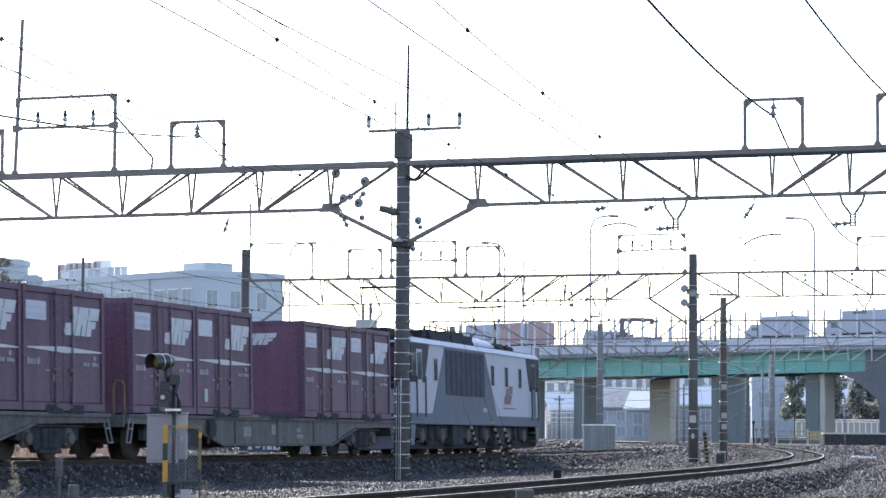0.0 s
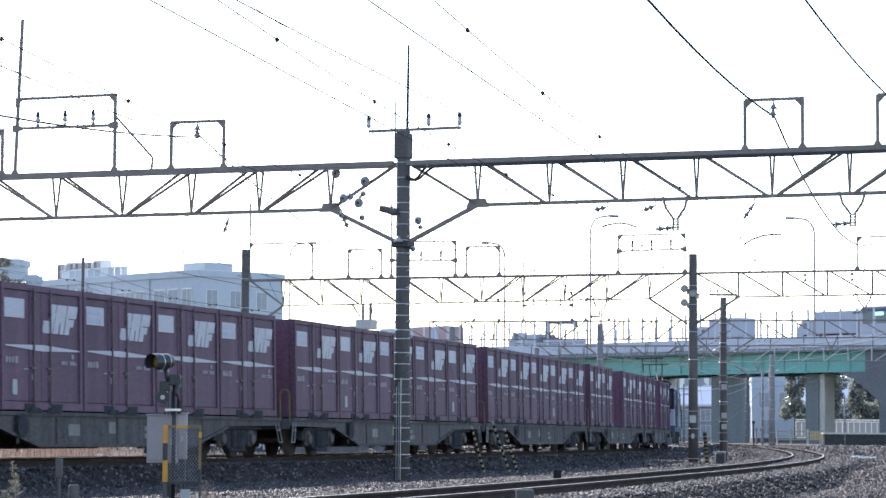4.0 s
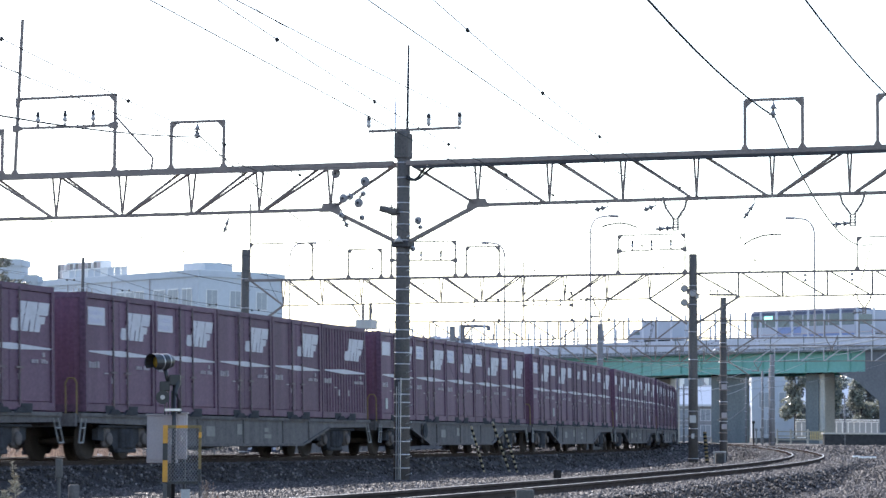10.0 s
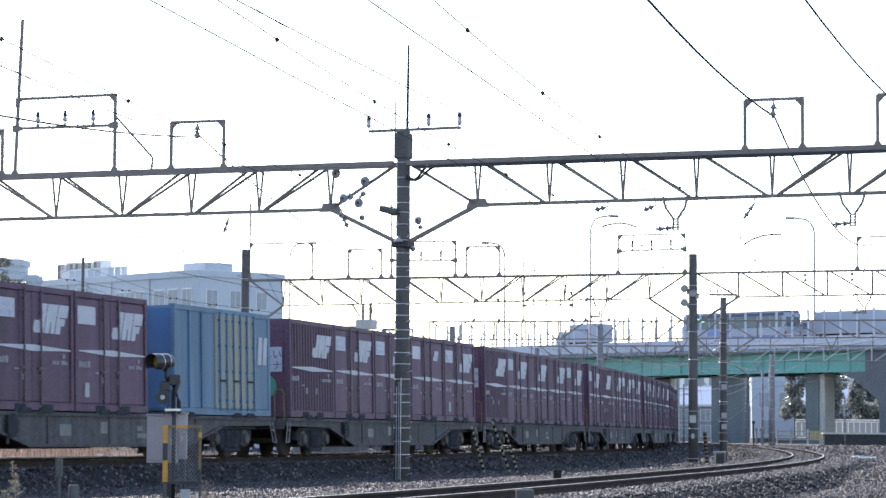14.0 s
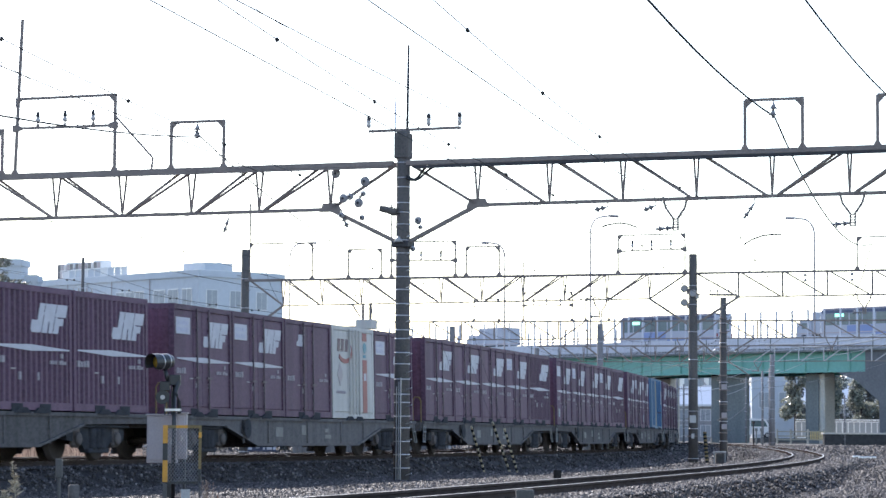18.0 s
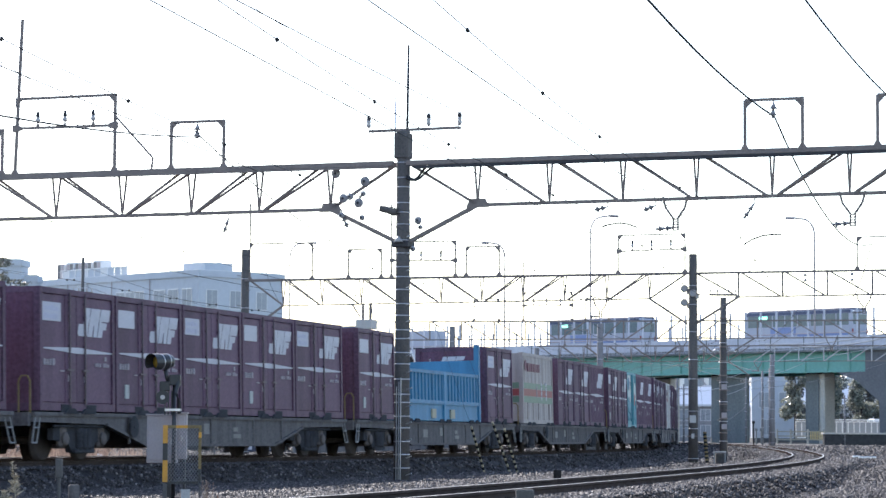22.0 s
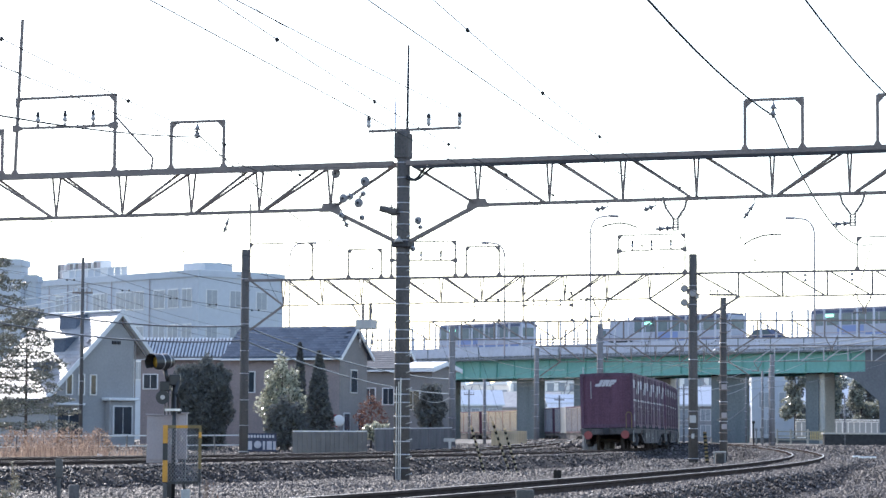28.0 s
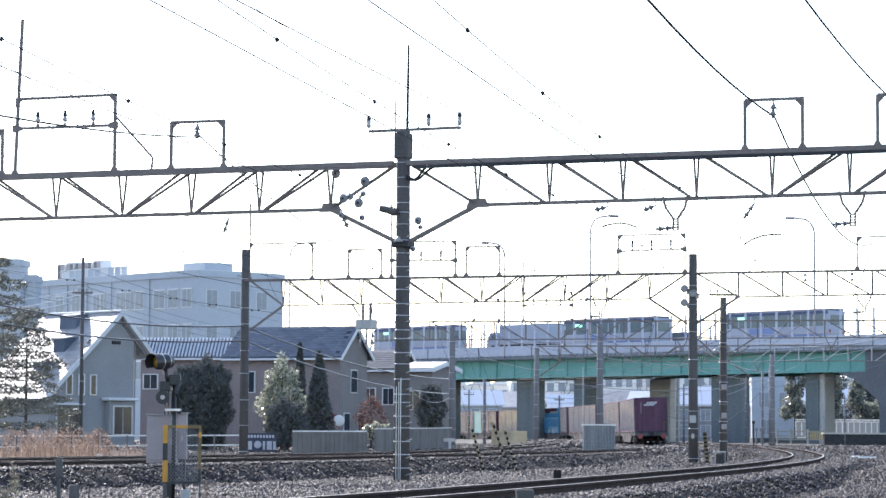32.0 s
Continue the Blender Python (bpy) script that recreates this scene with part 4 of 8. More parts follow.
def long_container(L, name, label, body, H=2.5):
    c = thing(name, Matrix(), label, "container", "containers on the train")
    hx, hy = L / 2, CW / 2
    part("body", box(B(), -hx + 0.03, hx - 0.03, -hy + 0.04, hy - 0.04, 0.08, H - 0.03), body, c)
    for s in (-1, 1):
        for e in (-1, 1):
            part("corner_post", box(B(), e * hx, e * (hx - 0.14), s * hy, s * (hy - 0.14), 0.0, H), body, c)
        part("top_rail", box(B(), -hx + 0.14, hx - 0.14, s * hy, s * (hy - 0.1), H - 0.12, H - 0.004), body, c)
        part("bottom_rail", box(B(), -hx + 0.14, hx - 0.14, s * hy, s * (hy - 0.1), 0.0, 0.14), body, c)
    return c


def ribs(c, L, n, material, z0=0.14, z1=2.38, name="ribbed_wall"):
    part(name, corrugated(-L / 2 + 0.14, L / 2 - 0.14, n, -CW / 2 + 0.045, -CW / 2 + 0.012, z0, z1), material, c)


def box_blue():
    hy = CW / 2
    c = long_container(6.06, "container", "mid-blue steel container with worn yellow side doors", "cblue2")
    part("end_wall", box(B(), -3.05, -2.99, -hy + 0.1, hy - 0.1, 0.12, 2.4), "cblued", c, "deeper blue end wall")
    part("end_mark", slab(B(), [(0.2, 1.55), (0.72, 1.55), (0.62, 1.78), (0.78, 2.12), (0.24, 2.12), (0.36, 1.86)], "x", -3.058, -3.05), "cyellow", c, "pale yellow angular mark")
    for a, b in ((-2.9, -0.62), (2.1, 2.9)):
        part("side_panel", box(B(), a, b, -hy + 0.02, -hy + 0.06, 0.15, 2.38, 0.012), "cblue2", c)
    for k in range(3):
        a, b = -0.58 + k * 0.88, 0.27 + k * 0.88
        d = part("door", box(B(), a, b, -hy - 0.01, -hy + 0.05, 0.15, 2.38, 0.012), "cyellow", c, "worn yellow door over blue")
        for x in (a + 0.2, b - 0.2):
            bm = strut(B(), (x, -hy - 0.04, 0.1), (x, -hy - 0.04, 2.42), 0.022)
            for z in (0.3, 1.0, 1.6, 2.2):
                box(bm, x - 0.05, x + 0.05, -hy - 0.055, -hy - 0.005, z, z + 0.06)
            part("lock_rod", bm, "cblued", d)
        part("door_handle", box(B(), a + 0.18, a + 0.5, -hy - 0.07, -hy - 0.03, 0.78, 0.83), "rust", d)
    for x in (-2.2, -1.45):
        part("rib", box(B(), x, x + 0.06, -hy - 0.012, -hy + 0.03, 0.15, 2.38), "cblued", c)
    for x in (2.16, 2.5):
        part("emblem", slab(B(), [(x, 1.25), (x + 0.24, 1.25), (x + 0.34, 1.92), (x + 0.1, 1.92)], "y", -hy - 0.004, -hy + 0.03), "white", c, "pale slanted painted mark")
    return c


def box_white():
    y0, y1 = -CW / 2 - 0.006, -CW / 2 + 0.04
    c = long_container(CL, "container", "off-white steel container with a red band and grey mark", "cwhite")
    for a, b in ((-1.7, -0.56), (-0.53, 0.0), (0.03, 0.55), (0.58, 1.7)):
        part("side_panel", box(B(), a, b, -CW / 2 + 0.004, y1, 0.17, 2.36, 0.012), "cwhite", c)
    for z0, z1, n in ((0.16, 1.62, "red_panel"), (2.14, 2.36, "red_patch")):
        part(n, box(B(), 0.82, 1.2, y0, y1, z0, z1), "red", c, "faded red painted panel")
    part("panel_mark", box(B(), 0.9, 1.12, y0 - 0.004, y0 + 0.004, 1.05, 1.25), "white", c)
    part("round_mark", lathe(B(), [(0.15, 0.0), (0.15, 0.006)], 16, (1.0, y0 - 0.004, 1.95), "y"), "cteald", c, "round dark green painted mark")
    part("mark_bar", box(B(), 0.88, 1.12, y0, y1, 1.68, 1.76), "cteald", c)
    part("diamond_mark", slab(B(), [(-1.45, 1.18), (-1.2, 0.86), (-0.95, 1.18), (-1.2, 1.5)], "y", y0, y1), "grey", c, "dark grey diamond mark")
    for x in (-1.42, -1.1, -0.76):
        part("dark_mark", slab(B(), [(x, 1.8), (x + 0.22, 1.8), (x + 0.28, 2.14), (x + 0.06, 2.14)], "y", y0, y1), "maroon", c, "dark red slanted mark")
    arc = [(-0.75 + 0.62 * math.cos(a), 1.8 + 0.32 * math.sin(a)) for a in np.linspace(-2.6, 0.6, 12)] + [(-0.75 + 0.56 * math.cos(a), 1.86 + 0.26 * math.sin(a)) for a in np.linspace(0.6, -2.6, 12)]
    part("swoosh", slab(B(), arc, "y", y0 - 0.003, y1), "red", c, "curved red painted stroke")
    bm = B()
    for k in range(6):
        box(bm, -1.5 + k * 0.13, -1.4 + k * 0.13, y0, y1, 0.66, 0.74)
    tagged(part("number_row", bm, "mark", c), "row of small worn grey number bars", kind="stuff")
    for x in (-0.42, -0.12, 0.16, 0.44):
        bm = strut(B(), (x, -CW / 2 - 0.03, 0.1), (x, -CW / 2 - 0.03, 2.42), 0.02)
        for z in (0.3, 0.75, 1.5, 2.2):
            box(bm, x - 0.04, x + 0.04, -CW / 2 - 0.045, -CW / 2, z, z + 0.05)
        part("lock_rod", bm, "cwhite", c)
    return c


def box_teal():
    """A container painted with a cloud-and-sea picture."""
    y0, y1 = -CW / 2 - 0.004, -CW / 2 + 0.05
    c = long_container(CL, "container", "teal and pale container with painted clouds and sea", "cteal")
    cloud = [(-1.7, 1.35)]
    for k in range(9):
        a = -1.7 + k * 3.4 / 8
        cloud += [(a + 0.08, 1.33 + 0.1 * math.sin(k * 2.3)), (a + 0.22, 1.2 + 0.12 * math.sin(k * 1.7 + 1)), (a + 0.36, 1.3 + 0.12 * math.sin(k * 2.9 + 2))]
    cloud = [p for p in cloud if p[0] < 1.68] + [(1.7, 1.45), (1.7, 1.9), (1.35, 2.05), (1.1, 1.95), (0.95, 2.2), (0.8, 2.36), (-1.7, 2.36)]
    part("cloud_panel", slab(B(), cloud, "y", y0, y1), "cpale", c, "pale painted cloud")
    for x, z, w, h in ((-1.2, 0.95, 0.5, 0.28), (-0.3, 0.7, 0.6, 0.22), (0.5, 1.15, 0.42, 0.25), (1.2, 0.6, 0.5, 0.25), (0.1, 0.4, 0.7, 0.14), (-1.25, 0.45, 0.4, 0.16)):
        pts = [(x + w * math.cos(a) * (1 + 0.2 * math.sin(3 * a)), z + h * math.sin(a)) for a in np.linspace(0, 6.283, 15)[:-1]]
        part("sea_patch", slab(B(), pts, "y", y0 - 0.002, y1), "cteald", c, "darker blue-green painted patch")
    red = [(0.35, 1.12), (0.7, 0.98), (1.2, 1.02), (1.35, 1.3), (1.6, 1.5), (1.25, 1.45), (1.05, 1.6), (0.9, 1.35), (0.55, 1.35)]
    part("red_patch", slab(B(), red, "y", y0 - 0.006, y1), "red", c, "faded red painted patch")
    part("round_mark", lathe(B(), [(0.3, 0.0), (0.3, 0.006)], 18, (-1.35, y0 - 0.008, 1.95), "y"), "cblued", c, "round blue painted mark")
    part("round_shade", lathe(B(), [(0.2, 0.0), (0.2, 0.006)], 16, (-1.42, y0 - 0.012, 2.0), "y"), "cblue", c)
    for x, w in ((-0.85, 0.2), (-0.45, 0.2), (-0.05, 0.2), (0.35, 0.24), (0.66, 0.24)):
        part("lettering_bar", slab(B(), [(x, 1.72), (x + w * 0.4, 1.72), (x + w * 0.4, 1.88), (x + w, 1.88), (x + w, 2.08), (x, 2.08)], "y", y0 - 0.006, y1), "navy", c, "dark painted mark")
    for x in (-0.45, -0.15, 0.15, 0.45):
        bm = strut(B(), (x, -CW / 2 - 0.03, 0.1), (x, -CW / 2 - 0.03, 2.4), 0.02)
        for z in (0.3, 0.75, 1.5, 2.2):
            box(bm, x - 0.04, x + 0.04, -CW / 2 - 0.045, -CW / 2, z, z + 0.05)
        part("lock_rod", bm, "cteald" if x < 0 else "cteal", c)
    return c


M["signred"] = mat("sign_red", (0.15, 0.05, 0.07), 0.6, vary=0.25)


def box_cream():
    L = 6.06
    c = long_container(L, "container", "weathered cream container with red and green bands", "ccream")
    ribs(c, L, 8, "ccream")
    for z0, z1, m in ((0.98, 1.22, "red"), (1.24, 1.44, "green"), (0.74, 0.96, "green")):
        part("band", box(B(), -L / 2 + 0.14, L / 2 - 0.14, -CW / 2 + 0.002, -CW / 2 + 0.06, z0, z1), m, c, m + " painted band")
        part("end_band", box(B(), -L / 2 + 0.02, -L / 2 + 0.06, -CW / 2 + 0.15, CW / 2 - 0.15, z0, z1), m, c, m + " painted band")
    part("round_mark", lathe(B(), [(0.2, 0.0), (0.2, 0.006)], 16, (-2.5, -CW / 2 - 0.006, 2.05), "y"), "signred", c, "round dark red painted mark")
    for k in range(6):
        part("lettering_bar", box(B(), -2.05 + k * 0.42, -1.75 + k * 0.42, -CW / 2 - 0.004, -CW / 2 + 0.05, 1.85, 2.14), "signred", c, "dark red painted mark")
    for k in range(3):
        part("small_mark", box(B(), -0.4 + k * 1.0, -0.25 + k * 1.0, -CW / 2 - 0.004, -CW / 2 + 0.05, 0.95, 1.35), "mark", c)
    for x in (0.55, 1.5):
        for k in range(4):
            part("lettering_bar", box(B(), x, x + 0.16, -CW / 2 - 0.006, -CW / 2 + 0.05, 0.86 + 0.17 * k, 0.99 + 0.17 * k), "white", c, "small white painted mark")
    for k in range(5):
        part("side_post", box(B(), -2.2 + k * 1.1, -2.12 + k * 1.1, -CW / 2 - 0.01, -CW / 2 + 0.03, 0.14, 0.74), "ccream", c)
    return c


def box_open():
    """A long open container: low ribbed sides, tall end walls and posts."""
    L, hy = 9.1, CW / 2
    c = thing("open_container", Matrix(), "bright blue open-topped container with low ribbed sides and tall corner posts", "container", "containers on the train")
    part("floor", box(B(), -L / 2, L / 2, -hy, hy, 0.0, 0.18), "cblue", c)
    for s in (-1, 1):
        side = part("side_wall", box(B(), -L / 2 + 0.15, L / 2 - 0.15, s * hy, s * (hy - 0.08), 0.18, 1.5), "cblue", c)
        for k in range(22):
            x = -L / 2 + 0.3 + k * (L - 0.6) / 21
            part("rib", box(B(), x - 0.04, x + 0.04, s * (hy - 0.01), s * (hy + 0.045), 0.6, 1.44), "cblue", side)
        bm = B()
        box(bm, -L / 2 + 0.15, L / 2 - 0.15, s * (hy - 0.01), s * (hy + 0.05), 1.42, 1.52)
        box(bm, -L / 2 + 0.15, L / 2 - 0.15, s * (hy - 0.01), s * (hy + 0.05), 0.5, 0.62)
        part("side_rail", bm, "cblue", side)
        for x in (-L / 2, 0, L / 2):
            z = 2.5 if x else 1.5
            part("post", box(B(), x - 0.1, x + 0.1, s * (hy + 0.06), s * (hy - 0.1), 0.0, z), "cblue", c)
        for x in (-1.3, 1.0):
            part("fork_pocket", box(B(), x - 0.25, x + 0.25, s * (hy - 0.01), s * (hy + 0.05), 0.08, 0.36), "cyellow", c, "yellow-edged fork pocket")
    for e in (-1, 1):
        part("end_wall", box(B(), e * L / 2, e * (L / 2 - 0.1), -hy + 0.1, hy - 0.1, 0.18, 2.15 if e < 0 else 2.0), "cblue", c)
    return c


def wagon():
    """A container flat wagon; origin at its middle, on the rails, x forward."""
    w = thing("flat_wagon", Matrix(), "grimy grey container flat wagon with fish-bellied side sills", "wagon", "flat wagons")
    hl = 9.75
    for s in (-1, 1):
        pts = [(-hl, 0.98), (hl, 0.98), (hl, 0.78), (6.2, 0.74), (4.2, 0.3), (-4.2, 0.3), (-6.2, 0.74), (-hl, 0.78)]
        sill = part("side_sill", slab(B(), pts, "y", s * 1.2, s * 1.08), "wagon", w)
        bm = B()
        box(bm, -4.1, 4.1, s * 1.2, s * 1.26, 0.27, 0.33)
        box(bm, -hl, hl, s * 1.2, s * 1.24, 0.9, 0.975)
        for a, b in ((4.1, 6.2), (-6.2, -4.1)):
            bar(bm, (a, s * 1.23, 0.3 if a > 0 else 0.74), (b, s * 1.23, 0.74 if a > 0 else 0.3), 0.06, 0.05)
        for x in (-3.2, -0.2, 2.6, 4.6, -5.0):
            box(bm, x, x + 0.06, s * 1.2, s * 1.235, 0.34, 0.9)
        part("flange", bm, "wagon", sill)
        if s < 0:
            for x, wd, z0, z1 in ((-2.6, 0.55, 0.5, 0.74), (1.3, 0.3, 0.62, 0.72), (1.3, 0.5, 0.46, 0.56), (-0.6, 0.35, 0.55, 0.8)):
                part("stencil_plate", box(B(), x, x + wd, -1.208, -1.195, z0, z1), "stencil", sill)
    part("deck", box(B(), -hl, hl, -1.08, 1.08, 0.82, 0.95), "wagon", w)
    for x in (-7.6, -3.8, 0.0, 3.8, 7.6):
        for d in (-0.42, 0.42):
            part("container_lock", slab(B(), [(x + d - 0.36, 0.95), (x + d + 0.36, 0.95), (x + d + 0.16, 1.06), (x + d - 0.16, 1.06)], "y", -1.27, 1.27), "bogie", w)
    part("air_tank", lathe(B(), [(0.05, -0.62), (0.2, -0.55), (0.2, 0.55), (0.05, 0.62)], 10, (-1.0, -0.85, 0.5), "x"), "bogie", w)
    part("brake_gear", box(B(), 0.6, 2.2, -1.0, 0.4, 0.28, 0.6, 0.03), "bogie", w)
    for bx in (-7.1, 7.1):
        bo = part("bogie", box(B(), bx - 0.35, bx + 0.35, -0.95, 0.95, 0.42, 0.8, 0.04), "bogie", w)
        for s in (-1, 1):
            pts = [(bx - 1.4, 0.66), (bx - 0.7, 0.74), (bx + 0.7, 0.74), (bx + 1.4, 0.66), (bx + 1.4, 0.42), (bx + 0.7, 0.36), (bx + 0.5, 0.16), (bx - 0.5, 0.16), (bx - 0.7, 0.36), (bx - 1.4, 0.42)]
            part("side_frame", slab(B(), pts, "y", s * 1.06, s * 0.93), "bogie", bo)
            part("spring_plank", box(B(), bx - 0.5, bx + 0.5, s * 1.04, s * 1.14, 0.14, 0.24, 0.02), "bogie", bo)
            for dx in (-0.95, 0.95):
                bm = box(B(), bx + dx - 0.15, bx + dx + 0.15, s * 1.1, s * 0.95, 0.26, 0.7, 0.05)
                lathe(bm, [(0.14, 0.0), (0.14, s * 0.04), (0.11, s * 0.06), (0.04, s * 0.065)], 14, (bx + dx, s * 1.1, 0.44), "y")
                part("axle_box", bm, "hub", bo)
            bm = B()
            for dx in (-0.28, 0.0, 0.28):
                lathe(bm, [(0.1, 0.22), (0.11, 0.3), (0.09, 0.36), (0.11, 0.42), (0.09, 0.48), (0.11, 0.54), (0.1, 0.66)], 8, (bx + dx * 0.8, s * 1.07, 0))
            part("spring", bm, "bogie", bo)
            part("brake_pipe", strut(B(), (bx - 1.5, s * 1.12, 0.7), (bx + 1.5, s * 1.12, 0.7), 0.03), "bogie", bo)
        for dx in (-0.95, 0.95):
            bm = B()
            for s in (-1, 1):
                lathe(bm, [(0.12, -0.07), (0.4, -0.06), (0.43, -0.055), (0.43, 0.03), (0.455, 0.035), (0.455, 0.06), (0.15, 0.065)], 24, (bx + dx, s * 0.56, 0.43), "y")
            strut(bm, (bx + dx, -0.6, 0.43), (bx + dx, 0.6, 0.43), 0.08, 8)
            part("wheelset", bm, "rust", bo)
    for e in (-1, 1):
        part("end_beam", box(B(), e * hl, e * (hl + 0.12), -1.15, 1.15, 0.7, 0.97), "wagon", w)
        part("coupler", box(B(), e * (hl + 0.1), e * (hl + 0.42), -0.14, 0.14, 0.68, 1.0, 0.03), "bogie", w)
        bm = B()
        for z, x in ((0.36, hl - 0.02), (0.66, hl - 0.14)):
            strut(bm, (e * (x - 0.11), -1.22, z), (e * (x + 0.11), -1.22, z), 0.018)
        for d in (-0.11, 0.11):
            strut(bm, (e * (hl - 0.02 + d), -1.22, 0.36), (e * (hl - 0.22 + d), -1.2, 0.86), 0.018)
        part("step", bm, "railing", w, "grey shunter's step")
    bm = B()
    for y in (-0.9, -1.15):
        strut(bm, (-hl - 0.02, y, 0.95), (-hl - 0.02, y, 1.6), 0.02)
    for ya, za, yb, zb in ((-0.9, 1.6, -0.96, 1.7), (-0.96, 1.7, -1.09, 1.7), (-1.09, 1.7, -1.15, 1.6)):
        strut(bm, (-hl - 0.02, ya, za), (-hl - 0.02, yb, zb), 0.02)
    part("handrail", bm, "picketd", w, "faded yellow end handrail")
    for x in (-4.9,):
        bm = B()
        lathe(bm, [(0.2, 0.0), (0.24, -0.03)], 14, (x, -1.28, 0.7), "y")
        strut(bm, (x, -1.2, 0.7), (x, -1.32, 0.7), 0.04)
        part("brake_wheel", bm, "bogie", w)
    return w


def locomotive():
    """A box-cab electric locomotive; origin at its middle, on the rails."""
    lo = thing("electric_locomotive", Matrix(), "lavender-white and blue-grey electric freight locomotive with raised pantographs", "locomotive")
    hl, hy, z0, z1 = 9.05, 1.4, 0.92, 3.35
    part("body", box(B(), -hl, hl, -hy, hy, z0, z1, 0.06), "locow", lo)
    part("skirt", box(B(), -hl - 0.012, hl + 0.012, -hy - 0.014, hy + 0.014, z0 - 0.04, z0 + 0.3, 0.02), "locob", lo, "blue-grey painted lower band")
    for s in (-1, 1):
        y = s * hy
        part("colour_panel", slab(B(), [(-6.5, z0 + 0.28), (2.2, z0 + 0.28), (0.5, z1 - 0.09), (-4.9, z1 - 0.09)], "y", y - s * 0.01, y + s * 0.014), "locob", lo, "slanted blue-grey painted panel")
        for k in range(8):
            x = -4.85 + k * 0.66
            lv = part("louvre", box(B(), x, x + 0.6, y, y + s * 0.03, 1.8, z1 - 0.16), "locol", lo)
            bm = B()
            for i in range(14):
                z = 1.84 + i * 0.096
                slab(bm, [(y + s * 0.02, z), (y + s * 0.04, z - 0.01), (y + s * 0.04, z), (y + s * 0.02, z + 0.05)], "x", x + 0.04, x + 0.56)
            part("slat", bm, "locol", lv)
        part("maker_plate", box(B(), 0.1, 0.7, y, y + s * 0.02, 1.32, 1.46), "mark", lo)
        for x in (-6.1, 1.6, 3.7, 5.85):
            wdw = part("window_frame", box(B(), x - 0.33, x + 0.33, y - s * 0.1, y + s * 0.016, 2.1, 2.98, 0.07), "grey", lo)
            part("pane", box(B(), x - 0.27, x + 0.27, y - s * 0.1, y + s * 0.022, 2.16, 2.92, 0.06), "glass", wdw)
        for e in (-1, 1):
            part("cab_band", slab(B(), [(e * 9.04, 2.12), (e * 7.45, 2.12), (e * 6.85, z1 - 0.09), (e * 9.04, z1 - 0.09)], "y", y - s * 0.01, y + s * 0.012), "navy2", lo, "dark navy cab side")
            d = part("cab_door", box(B(), e * 7.75, e * 8.4, y, y + s * 0.02, 1.22, 3.1, 0.01), "locow" if e < 0 else "locob", lo)
            part("pane", box(B(), e * 7.83, e * 8.32, y, y + s * 0.03, 2.2, 3.0), "glass", d)
            part("cab_window", box(B(), e * 8.5, e * 8.95, y, y + s * 0.024, 2.25, 3.0, 0.01), "glass", lo)
            for x in (7.55, 8.0 + 0.58):
                part("handrail", strut(B(), (e * x, y + s * 0.07, 1.1), (e * x, y + s * 0.07, 2.3), 0.028), "black", lo)
            for z in (0.35, 0.65):
                part("cab_step", box(B(), e * 7.75, e * 8.4, y - s * 0.2, y - s * 0.02, z, z + 0.05), "bogie", lo)
            part("end_skirt", slab(B(), [(e * 9.0, 0.9), (e * 8.45, 0.9), (e * 8.65, 0.28), (e * 9.0, 0.28)], "y", y - s * 0.06, y - s * 0.02), "locog", lo, "pale grey corner skirt plate")
        if s < 0:
            e = B()
            emblem(e, 3.35, 1.62, 1.1, 0.62, -hy - 0.006)
            box(e, 3.2, 5.1, -hy - 0.012, -hy, 1.46, 1.5)
            part("emblem", e, "maroon", lo, "slanted dark red painted emblem with an underline")
    for e in (-1, 1):
        part("front_band", box(B(), e * (hl - 0.02), e * (hl + 0.012), -1.385, 1.385, 2.12, z1 - 0.07, 0.01), "navy2", lo, "dark navy painted cab front")
        for y in (-0.68, 0.68):
            ws = part("windscreen", box(B(), e * hl, e * (hl + 0.02), y - 0.58, y + 0.58, 2.3, 3.12, 0.01), "black", lo)
            part("pane", box(B(), e * hl, e * (hl + 0.026), y - 0.52, y + 0.52, 2.36, 3.06), "glass", ws)
            part("wiper", strut(B(), (e * (hl + 0.05), y - 0.1, 2.3), (e * (hl + 0.05), y + 0.3, 2.85), 0.012), "black", ws)
            lp = part("tail_lamp", lathe(B(), [(0.15, 0), (0.15, e * 0.05), (0.12, e * 0.08)], 12, (e * hl, y * 1.5, 1.62), "x"), "grey", lo)
            part("lens", lathe(B(), [(0.1, 0), (0.08, e * 0.02)], 10, (e * (hl + 0.07), y * 1.5, 1.62), "x"), "maroon", lp)
            part("front_handrail", tube("front_handrail", [(e * hl, y - 0.3, 1.25), (e * (hl + 0.14), y - 0.3, 1.3), (e * (hl + 0.14), y - 0.3, 1.9), (e * hl, y - 0.3, 1.95)], 0.025, "black"), None, lo)
            part("front_step", strut(B(), (e * (hl + 0.14), y - 0.4, 1.08), (e * (hl + 0.14), y + 0.4, 1.08), 0.02), "white", lo)
        part("number_bar", box(B(), e * hl, e * (hl + 0.02), -1.2, 0.25, 1.92, 2.1), "navy2", lo)
        bm = B()
        for k in range(4):
            box(bm, e * hl, e * (hl + 0.026), -0.62 + k * 0.19, -0.5 + k * 0.19, 1.95, 2.07)
        part("number_mark", bm, "white", lo)
        part("buffer_beam", box(B(), e * hl, e * (hl + 0.18), -1.3, 1.3, 0.55, 0.95, 0.03), "black", lo)
        part("plough", slab(B(), [(e * hl, 0.6), (e * (hl + 0.12), 0.6), (e * (hl + 0.3), 0.18), (e * hl, 0.18)], "y", -1.25, 1.25), "locog", lo, "grey track guard")
